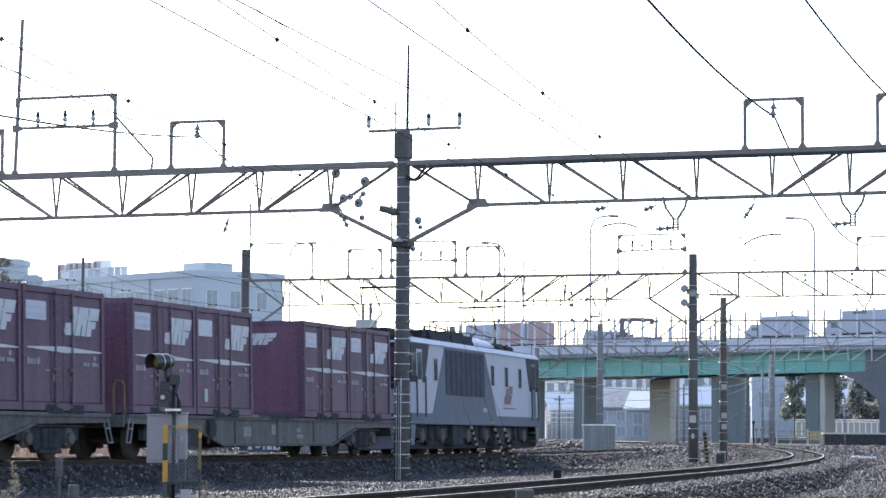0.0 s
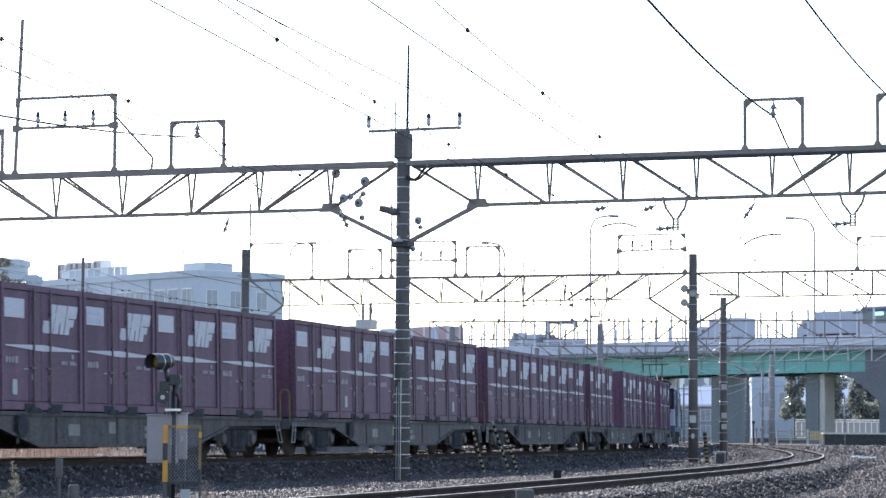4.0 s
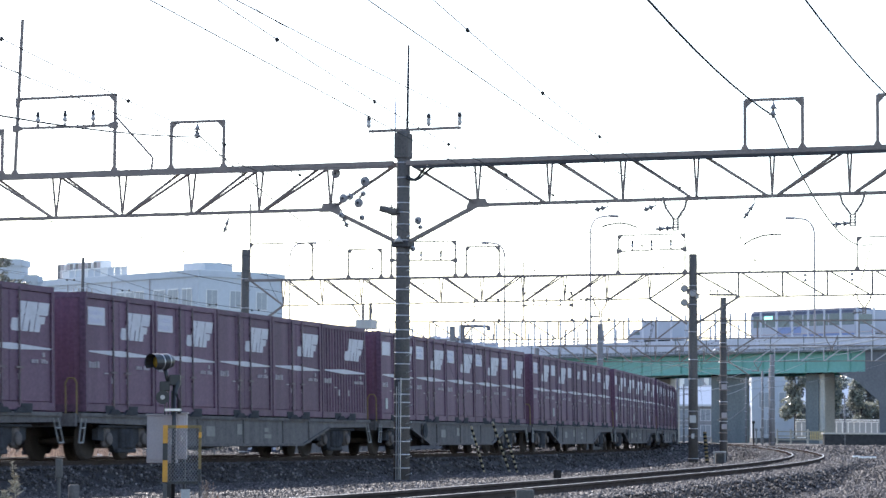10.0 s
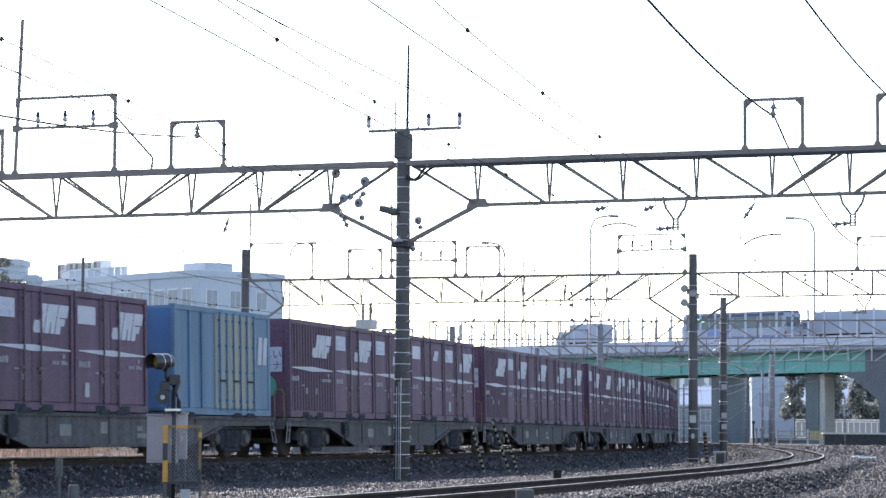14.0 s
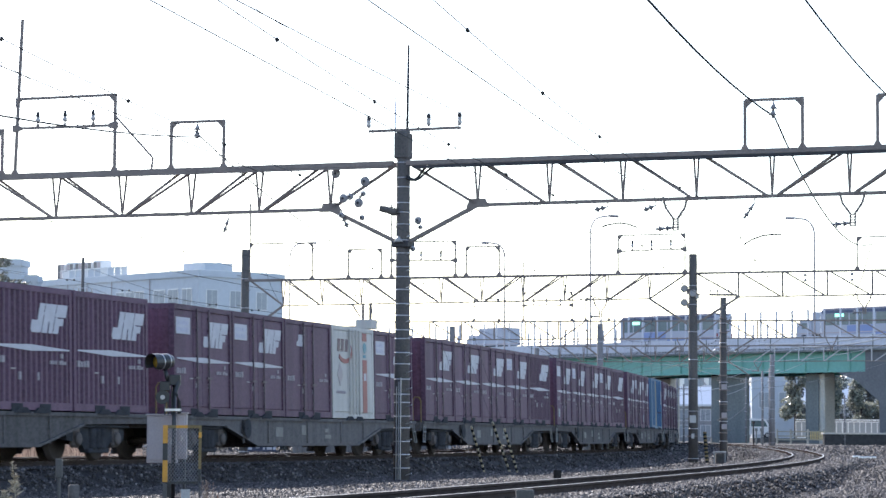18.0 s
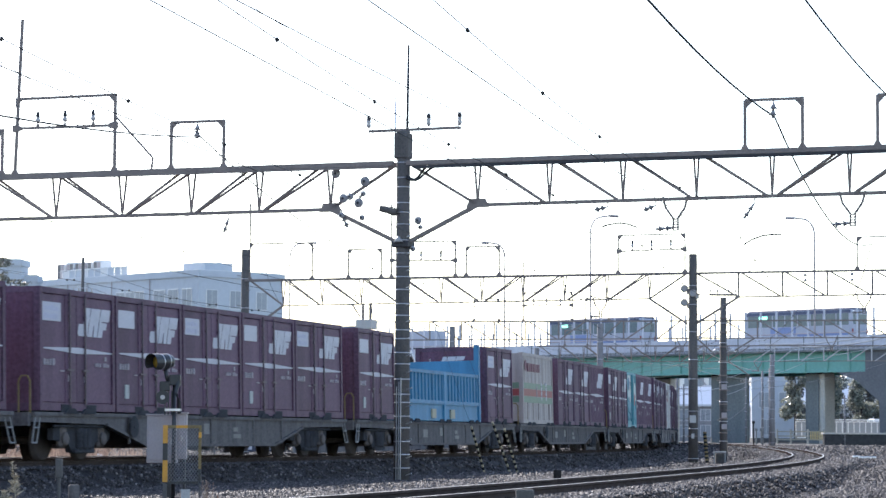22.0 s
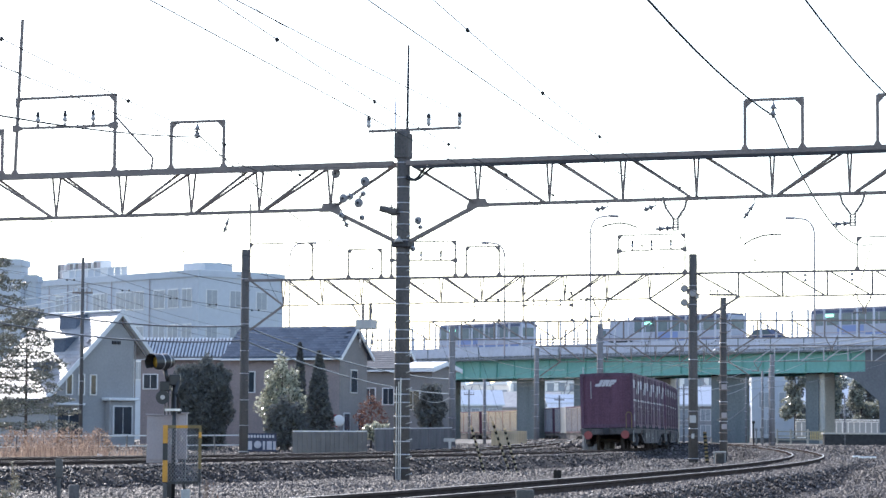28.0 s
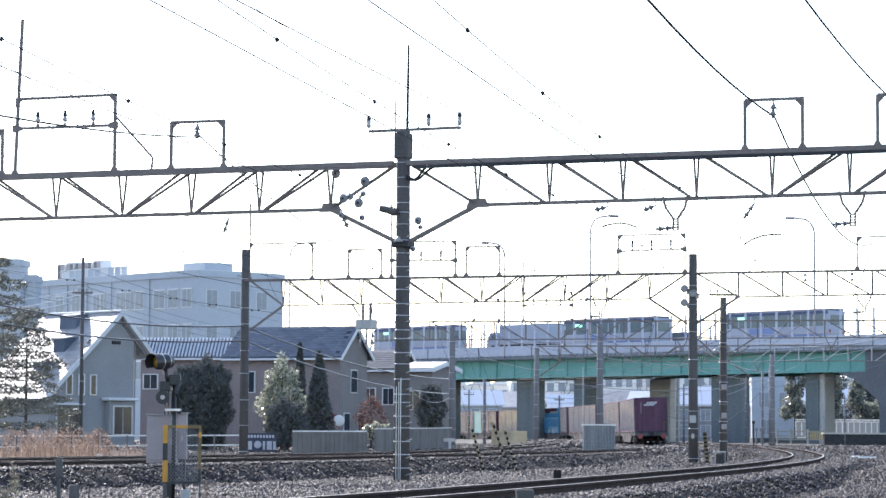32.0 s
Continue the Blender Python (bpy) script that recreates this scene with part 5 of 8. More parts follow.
        part("coupler", box(B(), e * (hl + 0.1), e * (hl + 0.5), -0.15, 0.15, 0.68, 1.0, 0.03), "bogie", lo)
        part("air_hose", tube("air_hose", [(e * (hl + 0.15), 0.6, 0.9), (e * (hl + 0.4), 0.58, 0.7), (e * (hl + 0.45), 0.5, 0.45)], 0.03, "black"), None, lo)
    part("roof", slab(B(), [(-hy + 0.05, z1 - 0.02), (hy - 0.05, z1 - 0.02), (hy - 0.2, z1 + 0.14), (-hy + 0.2, z1 + 0.14)], "x", -hl + 0.1, hl - 0.1), "locor", lo)
    # both gutters are white to paint the sun's highlight along the roof edge
    part("gutter", slab(B(), [(-hy - 0.05, z1 - 0.07), (-hy + 0.1, z1 - 0.07), (-hy + 0.22, z1 + 0.1), (-hy + 0.12, z1 + 0.1)], "x", -hl, hl), "white", lo, "roof edge whitened as a sun highlight")
    part("gutter", slab(B(), [(hy + 0.05, z1 - 0.07), (hy - 0.1, z1 - 0.07), (hy - 0.22, z1 + 0.1), (hy - 0.12, z1 + 0.1)], "x", -hl, hl), "white", lo, "roof edge whitened as a sun highlight")
    for x, w, h in ((-5.2, 2.6, 0.46), (-2.5, 1.9, 0.52), (-0.5, 1.0, 0.44), (4.2, 0.9, 0.36)):
        part("roof_box", slab(B(), [(-1.1, z1 + 0.1), (1.1, z1 + 0.1), (0.95, z1 + h), (-0.95, z1 + h)], "x", x, x + w), "locor", lo)
    arc = [(1.0 * math.cos(math.pi * k / 8), z1 + 0.1 + 0.46 * math.sin(math.pi * k / 8)) for k in range(9)]
    part("roof_cover", slab(B(), arc, "x", 0.7, 3.9), "locow", lo, "rounded pale grey roof cover")
    for x in (-5.6, -2.6, 0.55, 4.1):
        bm = B()
        insulator(bm, (x, -0.95, z1 + 0.13), 0.4, 0.06)
        part("roof_insulator", bm, "dark", lo)
    part("busbar", strut(B(), (-5.7, -0.95, z1 + 0.55), (4.2, -0.95, z1 + 0.55), 0.02), "dark", lo)
    for e in (-1, 1):
        part("air_conditioner", box(B(), e * 7.4, e * 8.6, -0.6, 0.6, z1 + 0.12, z1 + 0.4, 0.06), "locor", lo)
    part("whistle", lathe(B(), [(0.05, 0), (0.07, 0.2)], 8, (8.6, 0.8, z1 + 0.1)), "band", lo)
    for x in (-6.4, 6.2):
        pa = part("pantograph", box(B(), x - 0.7, x + 0.7, -0.6, 0.6, z1 + 0.24, z1 + 0.32), "dark", lo)
        bm = B()
        for y in (-0.5, 0.5):
            strut(bm, (x - 0.6, y, z1 + 0.32), (x + 0.7, y * 0.7, z1 + 0.95), 0.03)
            strut(bm, (x + 0.7, y * 0.7, z1 + 0.95), (x, y * 0.8, z1 + 1.7), 0.025)
        part("arm", bm, "dark", pa)
        bm = B()
        for dx in (-0.15, 0.15):
            strut(bm, (x + dx, -0.8, z1 + 1.72), (x + dx, 0.8, z1 + 1.72), 0.03)
        part("collector", bm, "dark", pa)
    part("underframe", box(B(), -hl + 0.3, hl - 0.3, -1.0, 1.0, 0.16, 0.9), "bogie", lo)
    for bx in (-5.9, 0.0, 5.9):
        bo = part("bogie", box(B(), bx - 1.95, bx + 1.95, -1.14, 1.14, 0.44, 0.86, 0.05), "bogie", lo)
        for dx in (-1.25, 1.25):
            bm = B()
            for s in (-1, 1):
                lathe(bm, [(0.15, -0.07), (0.56, -0.06), (0.56, 0.03), (0.6, 0.035), (0.6, 0.06), (0.15, 0.065)], 24, (bx + dx, s * 0.56, 0.56), "y")
            part("wheelset", bm, "rust", bo)
            for s in (-1, 1):
                part("axle_box", lathe(B(), [(0.24, 0.0), (0.24, s * 0.1), (0.17, s * 0.13)], 14, (bx + dx, s * 1.14, 0.56), "y"), "hub", bo, "dusty round axle cover")
        for s in (-1, 1):
            part("side_frame", slab(B(), [(bx - 2.0, 0.86), (bx + 2.0, 0.86), (bx + 2.0, 0.5), (bx + 0.75, 0.42), (bx + 0.5, 0.3), (bx - 0.5, 0.3), (bx - 0.75, 0.42), (bx - 2.0, 0.5)], "y", s * 1.12, s * 1.2), "bogie", bo)
            for dx in (-0.42, 0.42):
                part("damper", lathe(B(), [(0.09, 0.4), (0.09, 0.9)], 8, (bx + dx, s * 1.22, 0)), "bogie", bo)
            part("sand_pipe", strut(B(), (bx - 1.95, s * 0.9, 0.75), (bx - 1.95, s * 0.75, 0.12), 0.03), "bogie", bo)
    for x in (-3.3, -2.6, 2.6, 3.3):
        for s in (-1, 1):
            part("equipment_box", box(B(), x - 0.32, x + 0.32, s * 0.9, s * 1.32, 0.25, 0.9, 0.03), "bogie", lo)
    return lo


# slots from the rear of each wagon to its front: S printed sheet, W blank sheet, N no sheet, R ribbed, J old,
# k a small emblem, - empty; long ones: blue, cream, open
TRAIN = ["S W - S S", "W S - S S", "S S S W S", "S W S S W", "S W S W S", "S S J S S", "W S W S W", "S W Wk Wk S",
         "W S S S S", "S S N N R", "S R N W S", "Rs S N N S", "Rsg S S Wk W", "N S W blue", "W S N S R", "N N N S R",
         "S S J white S", "W N teal R R", "cream N N R", "W open S", "S W S W S", "S S S S S", "W S S S S"]
# where each load starts, from the rear of its wagon, on the wagons with long loads
PLACES = {"blue": (0.0, 3.8, 7.6, 12.855), "cream": (0.35, 7.6, 11.4, 15.2), "open": (0.0, 4.75, 15.2)}
LENGTH = {"blue": 6.06, "cream": 6.06, "open": 9.1}
MAKERS = {"blue": box_blue, "white": box_white, "teal": box_teal, "cream": box_cream, "open": box_open}
CARRIED = []  # (thing, wagon number, offset in the wagon's space)


def make_train():
    made = {}
    w0 = wagon()
    for n, row in enumerate(TRAIN):
        w = w0 if n == 0 else copy_thing(w0, Matrix())
        CARRIED.append((w, n, (0.0, 0.0, 0.0)))
        slots = row.split()
        for k, x in zip(slots, PLACES.get(slots[-1] if "blue" in slots else slots[0] if "cream" in slots else slots[1], (0.0, 3.8, 7.6, 11.4, 15.2))):
            L = LENGTH.get(k, CL)
            x -= 9.4575
            if k != "-":
                if k in made:
                    c = copy_thing(made[k], Matrix())
                else:
                    c = made[k] = MAKERS[k]() if k in MAKERS else container(k)
                CARRIED.append((c, n, (x + L / 2, 0.0, 1.008)))
        if n == len(TRAIN) - 1:
            for y in (-0.85, 0.85):
                part("tail_disc", lathe(B(), [(0.19, 0), (0.19, -0.02)], 18, (-9.9, y, 0.68), "x"), "red", w, "round red tail disc")
    CARRIED.append((locomotive(), -1, (0.0, 0.0, 0.0)))


make_train()
CANT = Matrix.Rotation(-0.0244, 4, "X")


def run(t):
    """How far the rear of the first wagon's load has come along the line."""
    u = t / 10.0
    slack = float(np.interp(t, (0, 3, 12, 14, 17, 20, 22, 24.4, 28), (0, 0.25, 0.2, -0.2, -0.85, -0.65, -0.5, -0.1, 0)))
    return 0.7529 + 176.5624 * u + 5.4255 * u * u - 1.0104 * u ** 3 + slack


def stock_pose(t, n):
    """The pose of wagon n (or of the locomotive, -1): it stands on its two bogies."""
    mid = run(t) - WAGON * n + 9.4575
    b = 7.1
    if n < 0:
        mid = run(t) + 19.66 + 9.05 + 0.75
        b = 6.1
    ax, ay, _ = freight(mid - b)
    bx, by, _ = freight(mid + b)
    return Matrix.Translation(((ax + bx) / 2, (ay + by) / 2, 0)) @ Matrix.Rotation(math.atan2(by - ay, bx - ax), 4, "Z") @ CANT

# ---------- road bridge ----------
M["ramp"] = mat("ramp_concrete", (0.13, 0.135, 0.145), 0.9, vary=0.3, scale=0.4, fine=5)
BRIDGE = pose(22.4, 250.0, 0.0, rz=-math.degrees(math.atan2(0.755, 0.656)))


def road_bridge():
    b = thing("road_bridge", BRIDGE, "road bridge with green steel girders on grey concrete piers", "bridge", kind="structure")
    u0, u1 = -128.0, 23.3
    for v in (0.0, 9.5):
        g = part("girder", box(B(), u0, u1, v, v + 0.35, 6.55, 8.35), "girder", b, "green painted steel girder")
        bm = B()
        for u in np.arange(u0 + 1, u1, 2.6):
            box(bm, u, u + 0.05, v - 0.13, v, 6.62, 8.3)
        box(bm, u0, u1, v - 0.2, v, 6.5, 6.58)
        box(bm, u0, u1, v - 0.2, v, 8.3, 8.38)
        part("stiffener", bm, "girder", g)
    part("deck", box(B(), u0, 70, -0.9, 10.8, 8.36, 8.75), "pier", b)
    for v in (-0.9, 10.6):
        pp = part("parapet", box(B(), u0, 70, v, v + 0.2, 8.5, 9.75), "parapet", b, "pale grey parapet")
        for u in np.arange(u0 + 0.5, 70, 4.0):
            part("joint_cover", box(B(), u, u + 0.1, v - 0.03, v, 8.5, 9.74), "pier", pp)
        part("handrail", strut(B(), (u0, v + 0.1, 10.0), (70, v + 0.1, 10.0), 0.05), "grey", pp)
        for u in np.arange(u0 + 0.5, 45, 1.9):
            part("screen_post", box(B(), u, u + 0.17, v + 0.04, v + 0.16, 9.7, 12.15 if v < 0 else 11.7), "parapet", pp)
        part("screen_wire", strut(B(), (u0, v + 0.1, 12.1 if v < 0 else 11.65), (45, v + 0.1, 12.1 if v < 0 else 11.65), 0.018), "grey", pp)
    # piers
    # near u 16 a dark slab and a pale block paint one pier's lit side
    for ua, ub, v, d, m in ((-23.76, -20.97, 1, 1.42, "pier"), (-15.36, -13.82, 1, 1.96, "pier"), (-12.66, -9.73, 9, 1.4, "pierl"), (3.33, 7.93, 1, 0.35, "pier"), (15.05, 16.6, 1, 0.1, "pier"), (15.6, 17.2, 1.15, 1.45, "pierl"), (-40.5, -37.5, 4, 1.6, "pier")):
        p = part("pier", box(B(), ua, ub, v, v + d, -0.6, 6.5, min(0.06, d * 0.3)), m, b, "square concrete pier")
        part("bearing", box(B(), ua + 0.2, ub - 0.2, v, v + d, 6.42, 6.56), "dark", p)
    # darker than the pier concrete, with the ramp's shade put into the colour
    part("approach_wall", slab(B(), [(23.4, 8.4), (70, 8.4), (70, -1), (25.0, -1), (24.95, 3.85), (22.4, 5.7), (20.2, 6.45), (23.4, 6.5)], "y", -0.6, 10.0), "ramp", b, "concrete pier head at the ramp, toned dark")
    return b


road_bridge()


def street_lamp(x, y, z0, z1, reach):
    l = thing("street_lamp", pose(x, y, z0), "tall grey street lamp with a curved arm", "street lamp", "lamps on the bridge")
    h = z1 - z0
    pts = [(0, 0, 0), (0, 0, h * 0.6), (0, 0, h - 1.6)] + [(reach * 0.5 * (1 - math.cos(a)), 0, h - 1.6 + 1.4 * math.sin(a)) for a in np.linspace(0.2, 1.57, 6)] + [(reach * 0.85, 0, h - 0.1)]
    part("pole", tube("pole", pts, 0.09, "grey"), None, l)
    part("head", box(B(), min(reach * 0.8, reach * 1.2), max(reach * 0.8, reach * 1.2), -0.2, 0.2, h - 0.26, h - 0.02, 0.06), "grey", l)


street_lamp(13.795, 245, 8.7, 21.367, 2.2)
street_lamp(33.437, 236, 8.7, 20.506, -2.2)
street_lamp(6.189, 262, 8.7, 20.045, -2.0)
street_lamp(-16.442, 282, 8.7, 21.409, 2.4)


M["busw"] = mat("bus_white", (0.34, 0.36, 0.43), 0.5, vary=0.08, scale=0.5)
# blue greyed, so that the colour holds the haze over the bridge
M["busb"] = mat("bus_blue", (0.17, 0.23, 0.42), 0.5, vary=0.15, scale=0.5)
M["busg"] = mat("bus_glass", (0.12, 0.16, 0.17), 0.25, vary=0.2)
M["busr"] = mat("bus_roof", (0.075, 0.09, 0.15), 0.7, vary=0.15)
# added glow that stands for sunlight glaring green through the bus windows
M["led"] = glow("bus_window_glare", (0.25, 0.85, 0.62), 1.0)


def city_bus():
    """A city bus; origin at its front, on the road, its front towards -x, near side at -y."""
    b = thing("city_bus", Matrix(), "white and blue city bus in slow traffic on the bridge", "bus", "buses on the bridge")
    L = 13.0
    part("body", box(B(), 0.0, L, -1.22, 1.22, 0.35, 3.0, 0.18), "busw", b)
    part("roof", box(B(), 0.25, L - 0.1, -1.1, 1.1, 2.9, 3.14, 0.1), "busr", b, "blue-grey roof")
    part("windscreen", box(B(), -0.03, 0.1, -1.08, 1.08, 1.25, 2.6, 0.05), "busg", b)
    part("front_glare", box(B(), -0.06, 0.05, -0.8, 0.8, 2.5, 2.8), "led", b, "glowing green panel for glare at the windscreen")
    for s in (-1, 1):
        y = s * 1.22
        part("roof_band", box(B(), 0.3, L - 0.1, y - s * 0.05, y + s * 0.01, 2.63, 2.92), "busr", b, "dark blue band under the roof")
        for k in range(8):
            x = 0.5 + k * 1.54
            part("window", box(B(), x, x + 1.44, y - s * 0.05, y + s * 0.012, 1.55, 2.62, 0.02), "busg", b)
        part("sign", box(B(), 1.9, 2.9, y - s * 0.02, y + s * 0.03, 2.3, 2.58), "led", b, "glowing green panel for glare in the side windows")
        part("advert_panel", box(B(), 3.3, 6.4, y - s * 0.02, y + s * 0.015, 0.75, 1.5), "busb", b, "blue painted panel")
        part("skirt_stripe", box(B(), 6.6, L - 0.3, y - s * 0.02, y + s * 0.012, 0.5, 0.9), "busb", b)
        for x in (2.3, 8.9):
            w = part("wheel", lathe(B(), [(0.2, -0.12), (0.48, -0.12), (0.48, 0.12), (0.2, 0.12)], 18, (x, s * 1.08, 0.48), "y"), "black", b)
            part("rim", lathe(B(), [(0.26, 0), (0.26, 0.03)], 14, (x, s * 1.2, 0.48), "y"), "band", w)
    part("rear_window", box(B(), L - 0.05, L + 0.02, -0.95, 0.95, 1.6, 2.55, 0.04), "busg", b)
    for y in (-1.0, 1.0):
        part("tail_lamp", box(B(), L - 0.02, L + 0.02, y - 0.1, y + 0.1, 0.8, 1.2), "red", b)
    return b


def crane_truck():
    """A flatbed with a folded crane behind its low cab; origin at its front, front towards -x."""
    b = thing("crane_truck", Matrix(), "blue-grey flatbed truck with a folded loading crane on the bridge", "truck", "trucks on the bridge")
    cab = part("cab", slab(B(), [(0.0, 0.5), (1.7, 0.5), (1.7, 2.1), (1.5, 2.2), (0.5, 2.2), (0.06, 1.4)], "y", -0.95, 0.95), "busw", b)
    part("windscreen", slab(B(), [(0.06, 1.4), (0.44, 2.1), (0.48, 2.1), (0.12, 1.4)], "y", -0.85, 0.85), "busg", cab)
    part("side_window", box(B(), 0.65, 1.3, -0.965, 0.965, 1.4, 2.0), "busg", cab)
    part("chassis", box(B(), 0.4, 9.3, -0.7, 0.7, 0.5, 0.85), "black", b)
    part("bed", box(B(), 1.9, 9.5, -1.0, 1.0, 0.85, 1.0), "busw", b)
    for s in (-1, 1):
        part("side_board", box(B(), 5.2, 9.5, s * 0.96, s * 1.02, 1.0, 1.35), "busw", b)
        for x in (0.95, 7.6):
            part("wheel", lathe(B(), [(0.2, -0.12), (0.45, -0.12), (0.45, 0.12), (0.2, 0.12)], 18, (x, s * 0.85, 0.45), "y"), "black", b)
        part("outrigger", box(B(), 4.45, 4.75, s * 0.75, s * 0.95, 0.5, 1.6, 0.02), "locog", b)
    part("crane_base", box(B(), 4.4, 5.1, -0.45, 0.45, 0.95, 1.7, 0.05), "locog", b)
    part("crane_column", box(B(), 4.6, 5.0, -0.2, 0.2, 1.7, 3.15, 0.04), "locog", b)
    part("lift_cylinder", strut(B(), (5.05, 0, 1.9), (6.1, 0, 2.9), 0.09), "locog", b)
    part("boom", slab(B(), [(4.5, 3.05), (8.9, 2.9), (9.0, 3.0), (8.9, 3.2), (4.8, 3.35)], "y", -0.16, 0.16), "locog", b)
    part("boom_tip", box(B(), 8.8, 9.25, -0.12, 0.12, 2.6, 3.1, 0.03), "locog", b)
    part("hook_line", strut(B(), (9.1, 0, 1.9), (9.1, 0, 2.7), 0.04), "dark", b)
    part("tool_box", box(B(), 2.2, 4.1, -0.95, 0.95, 1.0, 2.0, 0.05), "busw", b)
    for k in range(3):
        part("control_box", box(B(), 5.2 + 0.5 * k, 5.5 + 0.5 * k, -0.5, 0.5, 1.0, 1.9 - 0.25 * k, 0.04), "locog", b)
    return b


def dark_car():
    """A dark saloon; origin at its front, front towards -x."""
    c = thing("car", Matrix(), "dark blue-grey car in slow traffic on the bridge", "car")
    part("body", slab(B(), [(0.0, 0.3), (4.6, 0.3), (4.65, 0.95), (3.9, 1.0), (1.1, 1.0), (0.1, 0.8)], "y", -0.84, 0.84), "busr", c)
    part("cabin", slab(B(), [(1.0, 1.0), (1.75, 1.62), (3.3, 1.66), (4.2, 1.0)], "y", -0.72, 0.72), "busr", c)
    for s in (-1, 1):
        part("side_window", slab(B(), [(1.3, 1.04), (1.85, 1.54), (3.25, 1.56), (3.85, 1.04)], "y", s * 0.71, s * 0.73), "busg", c)
        for x in (0.85, 3.7):
            part("wheel", lathe(B(), [(0.15, -0.1), (0.32, -0.1), (0.32, 0.1), (0.15, 0.1)], 16, (x, s * 0.75, 0.32), "y"), "black", c)
    return c


def box_truck(L=8.0, tail="cwhite", label="white box truck on the bridge", H=3.4):
    b = thing("box_truck", Matrix(), label, "truck", "trucks on the bridge")
    part("cargo_box", box(B(), 2.1, L, -1.2, 1.2, 0.95, H, 0.04), "busw", b)
    for a, e in ((0.57, 0.8), (0.9, 1.0)) if L > 10 else ((1 - 2.6 / L, 1.0),):
        part("tail_panel", box(B(), L * a, L * e + 0.01, -1.215, 1.215, 0.94, H + 0.015), tail, b)
    cab = part("cab", slab(B(), [(0.0, 0.5), (1.95, 0.5), (1.95, H - 0.75), (0.6, H - 0.75), (0.05, 1.5)], "y", -1.1, 1.1), "busw", b)
    part("windscreen", slab(B(), [(0.06, 1.5), (0.52, H - 0.85), (0.56, H - 0.85), (0.12, 1.5)], "y", -0.95, 0.95), "busg", cab)
    part("side_window", box(B(), 0.75, 1.5, -1.115, 1.115, 1.5, H - 1.0), "busg", cab)
    part("chassis", box(B(), 0.5, L - 0.2, -0.9, 0.9, 0.5, 0.95), "black", b)
    for x in (1.0, L - 1.6):
        for s in (-1, 1):
            part("wheel", lathe(B(), [(0.2, -0.12), (0.48, -0.12), (0.48, 0.12), (0.2, 0.12)], 18, (x, s * 1.0, 0.48), "y"), "black", b)
    return b


bus_a = city_bus()
bus_b, bus_c = copy_thing(bus_a, Matrix()), copy_thing(bus_a, Matrix())
truck_a = box_truck(9.5, "busw", "white box truck on the bridge", 3.05)
# truck red paled and greyed to imitate haze
M["tail"] = mat("hazed_red", (0.38, 0.25, 0.25), 0.6, vary=0.2)
truck_b = box_truck(13.5, "tail", "long white truck with a pale red tail on the bridge", 3.2)
truck_c = box_truck(6.0, "busw", "small white box truck in slow traffic on the bridge", 2.8)
truck_e = crane_truck()
car = dark_car()
ROAD = 9.3


def on_bridge(u, v):
    return BRIDGE @ pose(u, v, ROAD)


def van():
    """A small white van; origin at its middle, on the road, its front towards +x."""
    v = thing("van", Matrix(), "small white van driving along the side road", "van")
    part("body", slab(B(), [(-1.7, 0.35), (1.65, 0.35), (1.7, 0.85), (1.45, 1.1), (0.95, 1.85), (-1.6, 1.9), (-1.7, 1.1)], "y", -0.74, 0.74), "vanw", v)
    part("roof", slab(B(), [(-1.58, 1.88), (0.94, 1.83), (0.75, 1.93), (-1.4, 1.97)], "y", -0.66, 0.66), "vanw", v)
    for s in (-1, 1):
        part("side_window", slab(B(), [(-0.55, 1.15), (1.15, 1.15), (0.85, 1.72), (-0.55, 1.74)], "y", s * 0.73, s * 0.752), "busg", v)
        part("rear_side_window", slab(B(), [(-1.5, 1.15), (-0.68, 1.15), (-0.68, 1.74), (-1.45, 1.74)], "y", s * 0.73, s * 0.75), "busw", v)
        for x in (-1.1, 1.1):
            w = part("wheel", lathe(B(), [(0.12, -0.08), (0.28, -0.08), (0.28, 0.08), (0.12, 0.08)], 16, (x, s * 0.68, 0.28), "y"), "black", v)
            part("rim", lathe(B(), [(0.17, -0.02), (0.17, 0.02)], 12, (x, s * 0.77, 0.28), "y"), "band", w)
        part("tail_lamp", box(B(), -1.73, -1.66, s * 0.62, s * 0.74, 0.7, 1.1), "red", v)
    part("windscreen", slab(B(), [(1.44, 1.13), (0.97, 1.83), (1.0, 1.83), (1.48, 1.13)], "y", -0.66, 0.66), "busg", v)
    part("rear_window", slab(B(), [(-1.72, 1.2), (-1.63, 1.8), (-1.6, 1.8), (-1.68, 1.2)], "y", -0.6, 0.6), "busg", v)
    part("bumper", box(B(), -1.78, -1.66, -0.7, 0.7, 0.32, 0.55, 0.02), "grey", v)
    return v


M["vanw"] = mat("van_white", (0.8, 0.8, 0.82), 0.35, vary=0.05, scale=0.8)
side_van = van()

# ---------- houses and buildings ----------
M["wallg"] = mat("wall_grey_plaster", (0.29, 0.287, 0.29), 0.85, vary=0.12, scale=0.5, fine=8, bump=0.1)
M["wallb"] = mat("wall_brown", (0.25, 0.205, 0.2), 0.85, vary=0.2, scale=0.6, fine=8)
M["wallt"] = mat("wall_tan", (0.22, 0.2, 0.19), 0.85, vary=0.15, scale=0.6, fine=8)
M["wallblue"] = mat("wall_bluegrey", (0.46, 0.49, 0.53), 0.8, vary=0.08, scale=0.15, fine=2)
M["wallw"] = mat("wall_white", (0.62, 0.62, 0.62), 0.8, vary=0.12, scale=0.4)
M["wallm"] = mat("wall_weathered", (0.4, 0.41, 0.42), 0.85, vary=0.25, scale=0.4, fine=3)
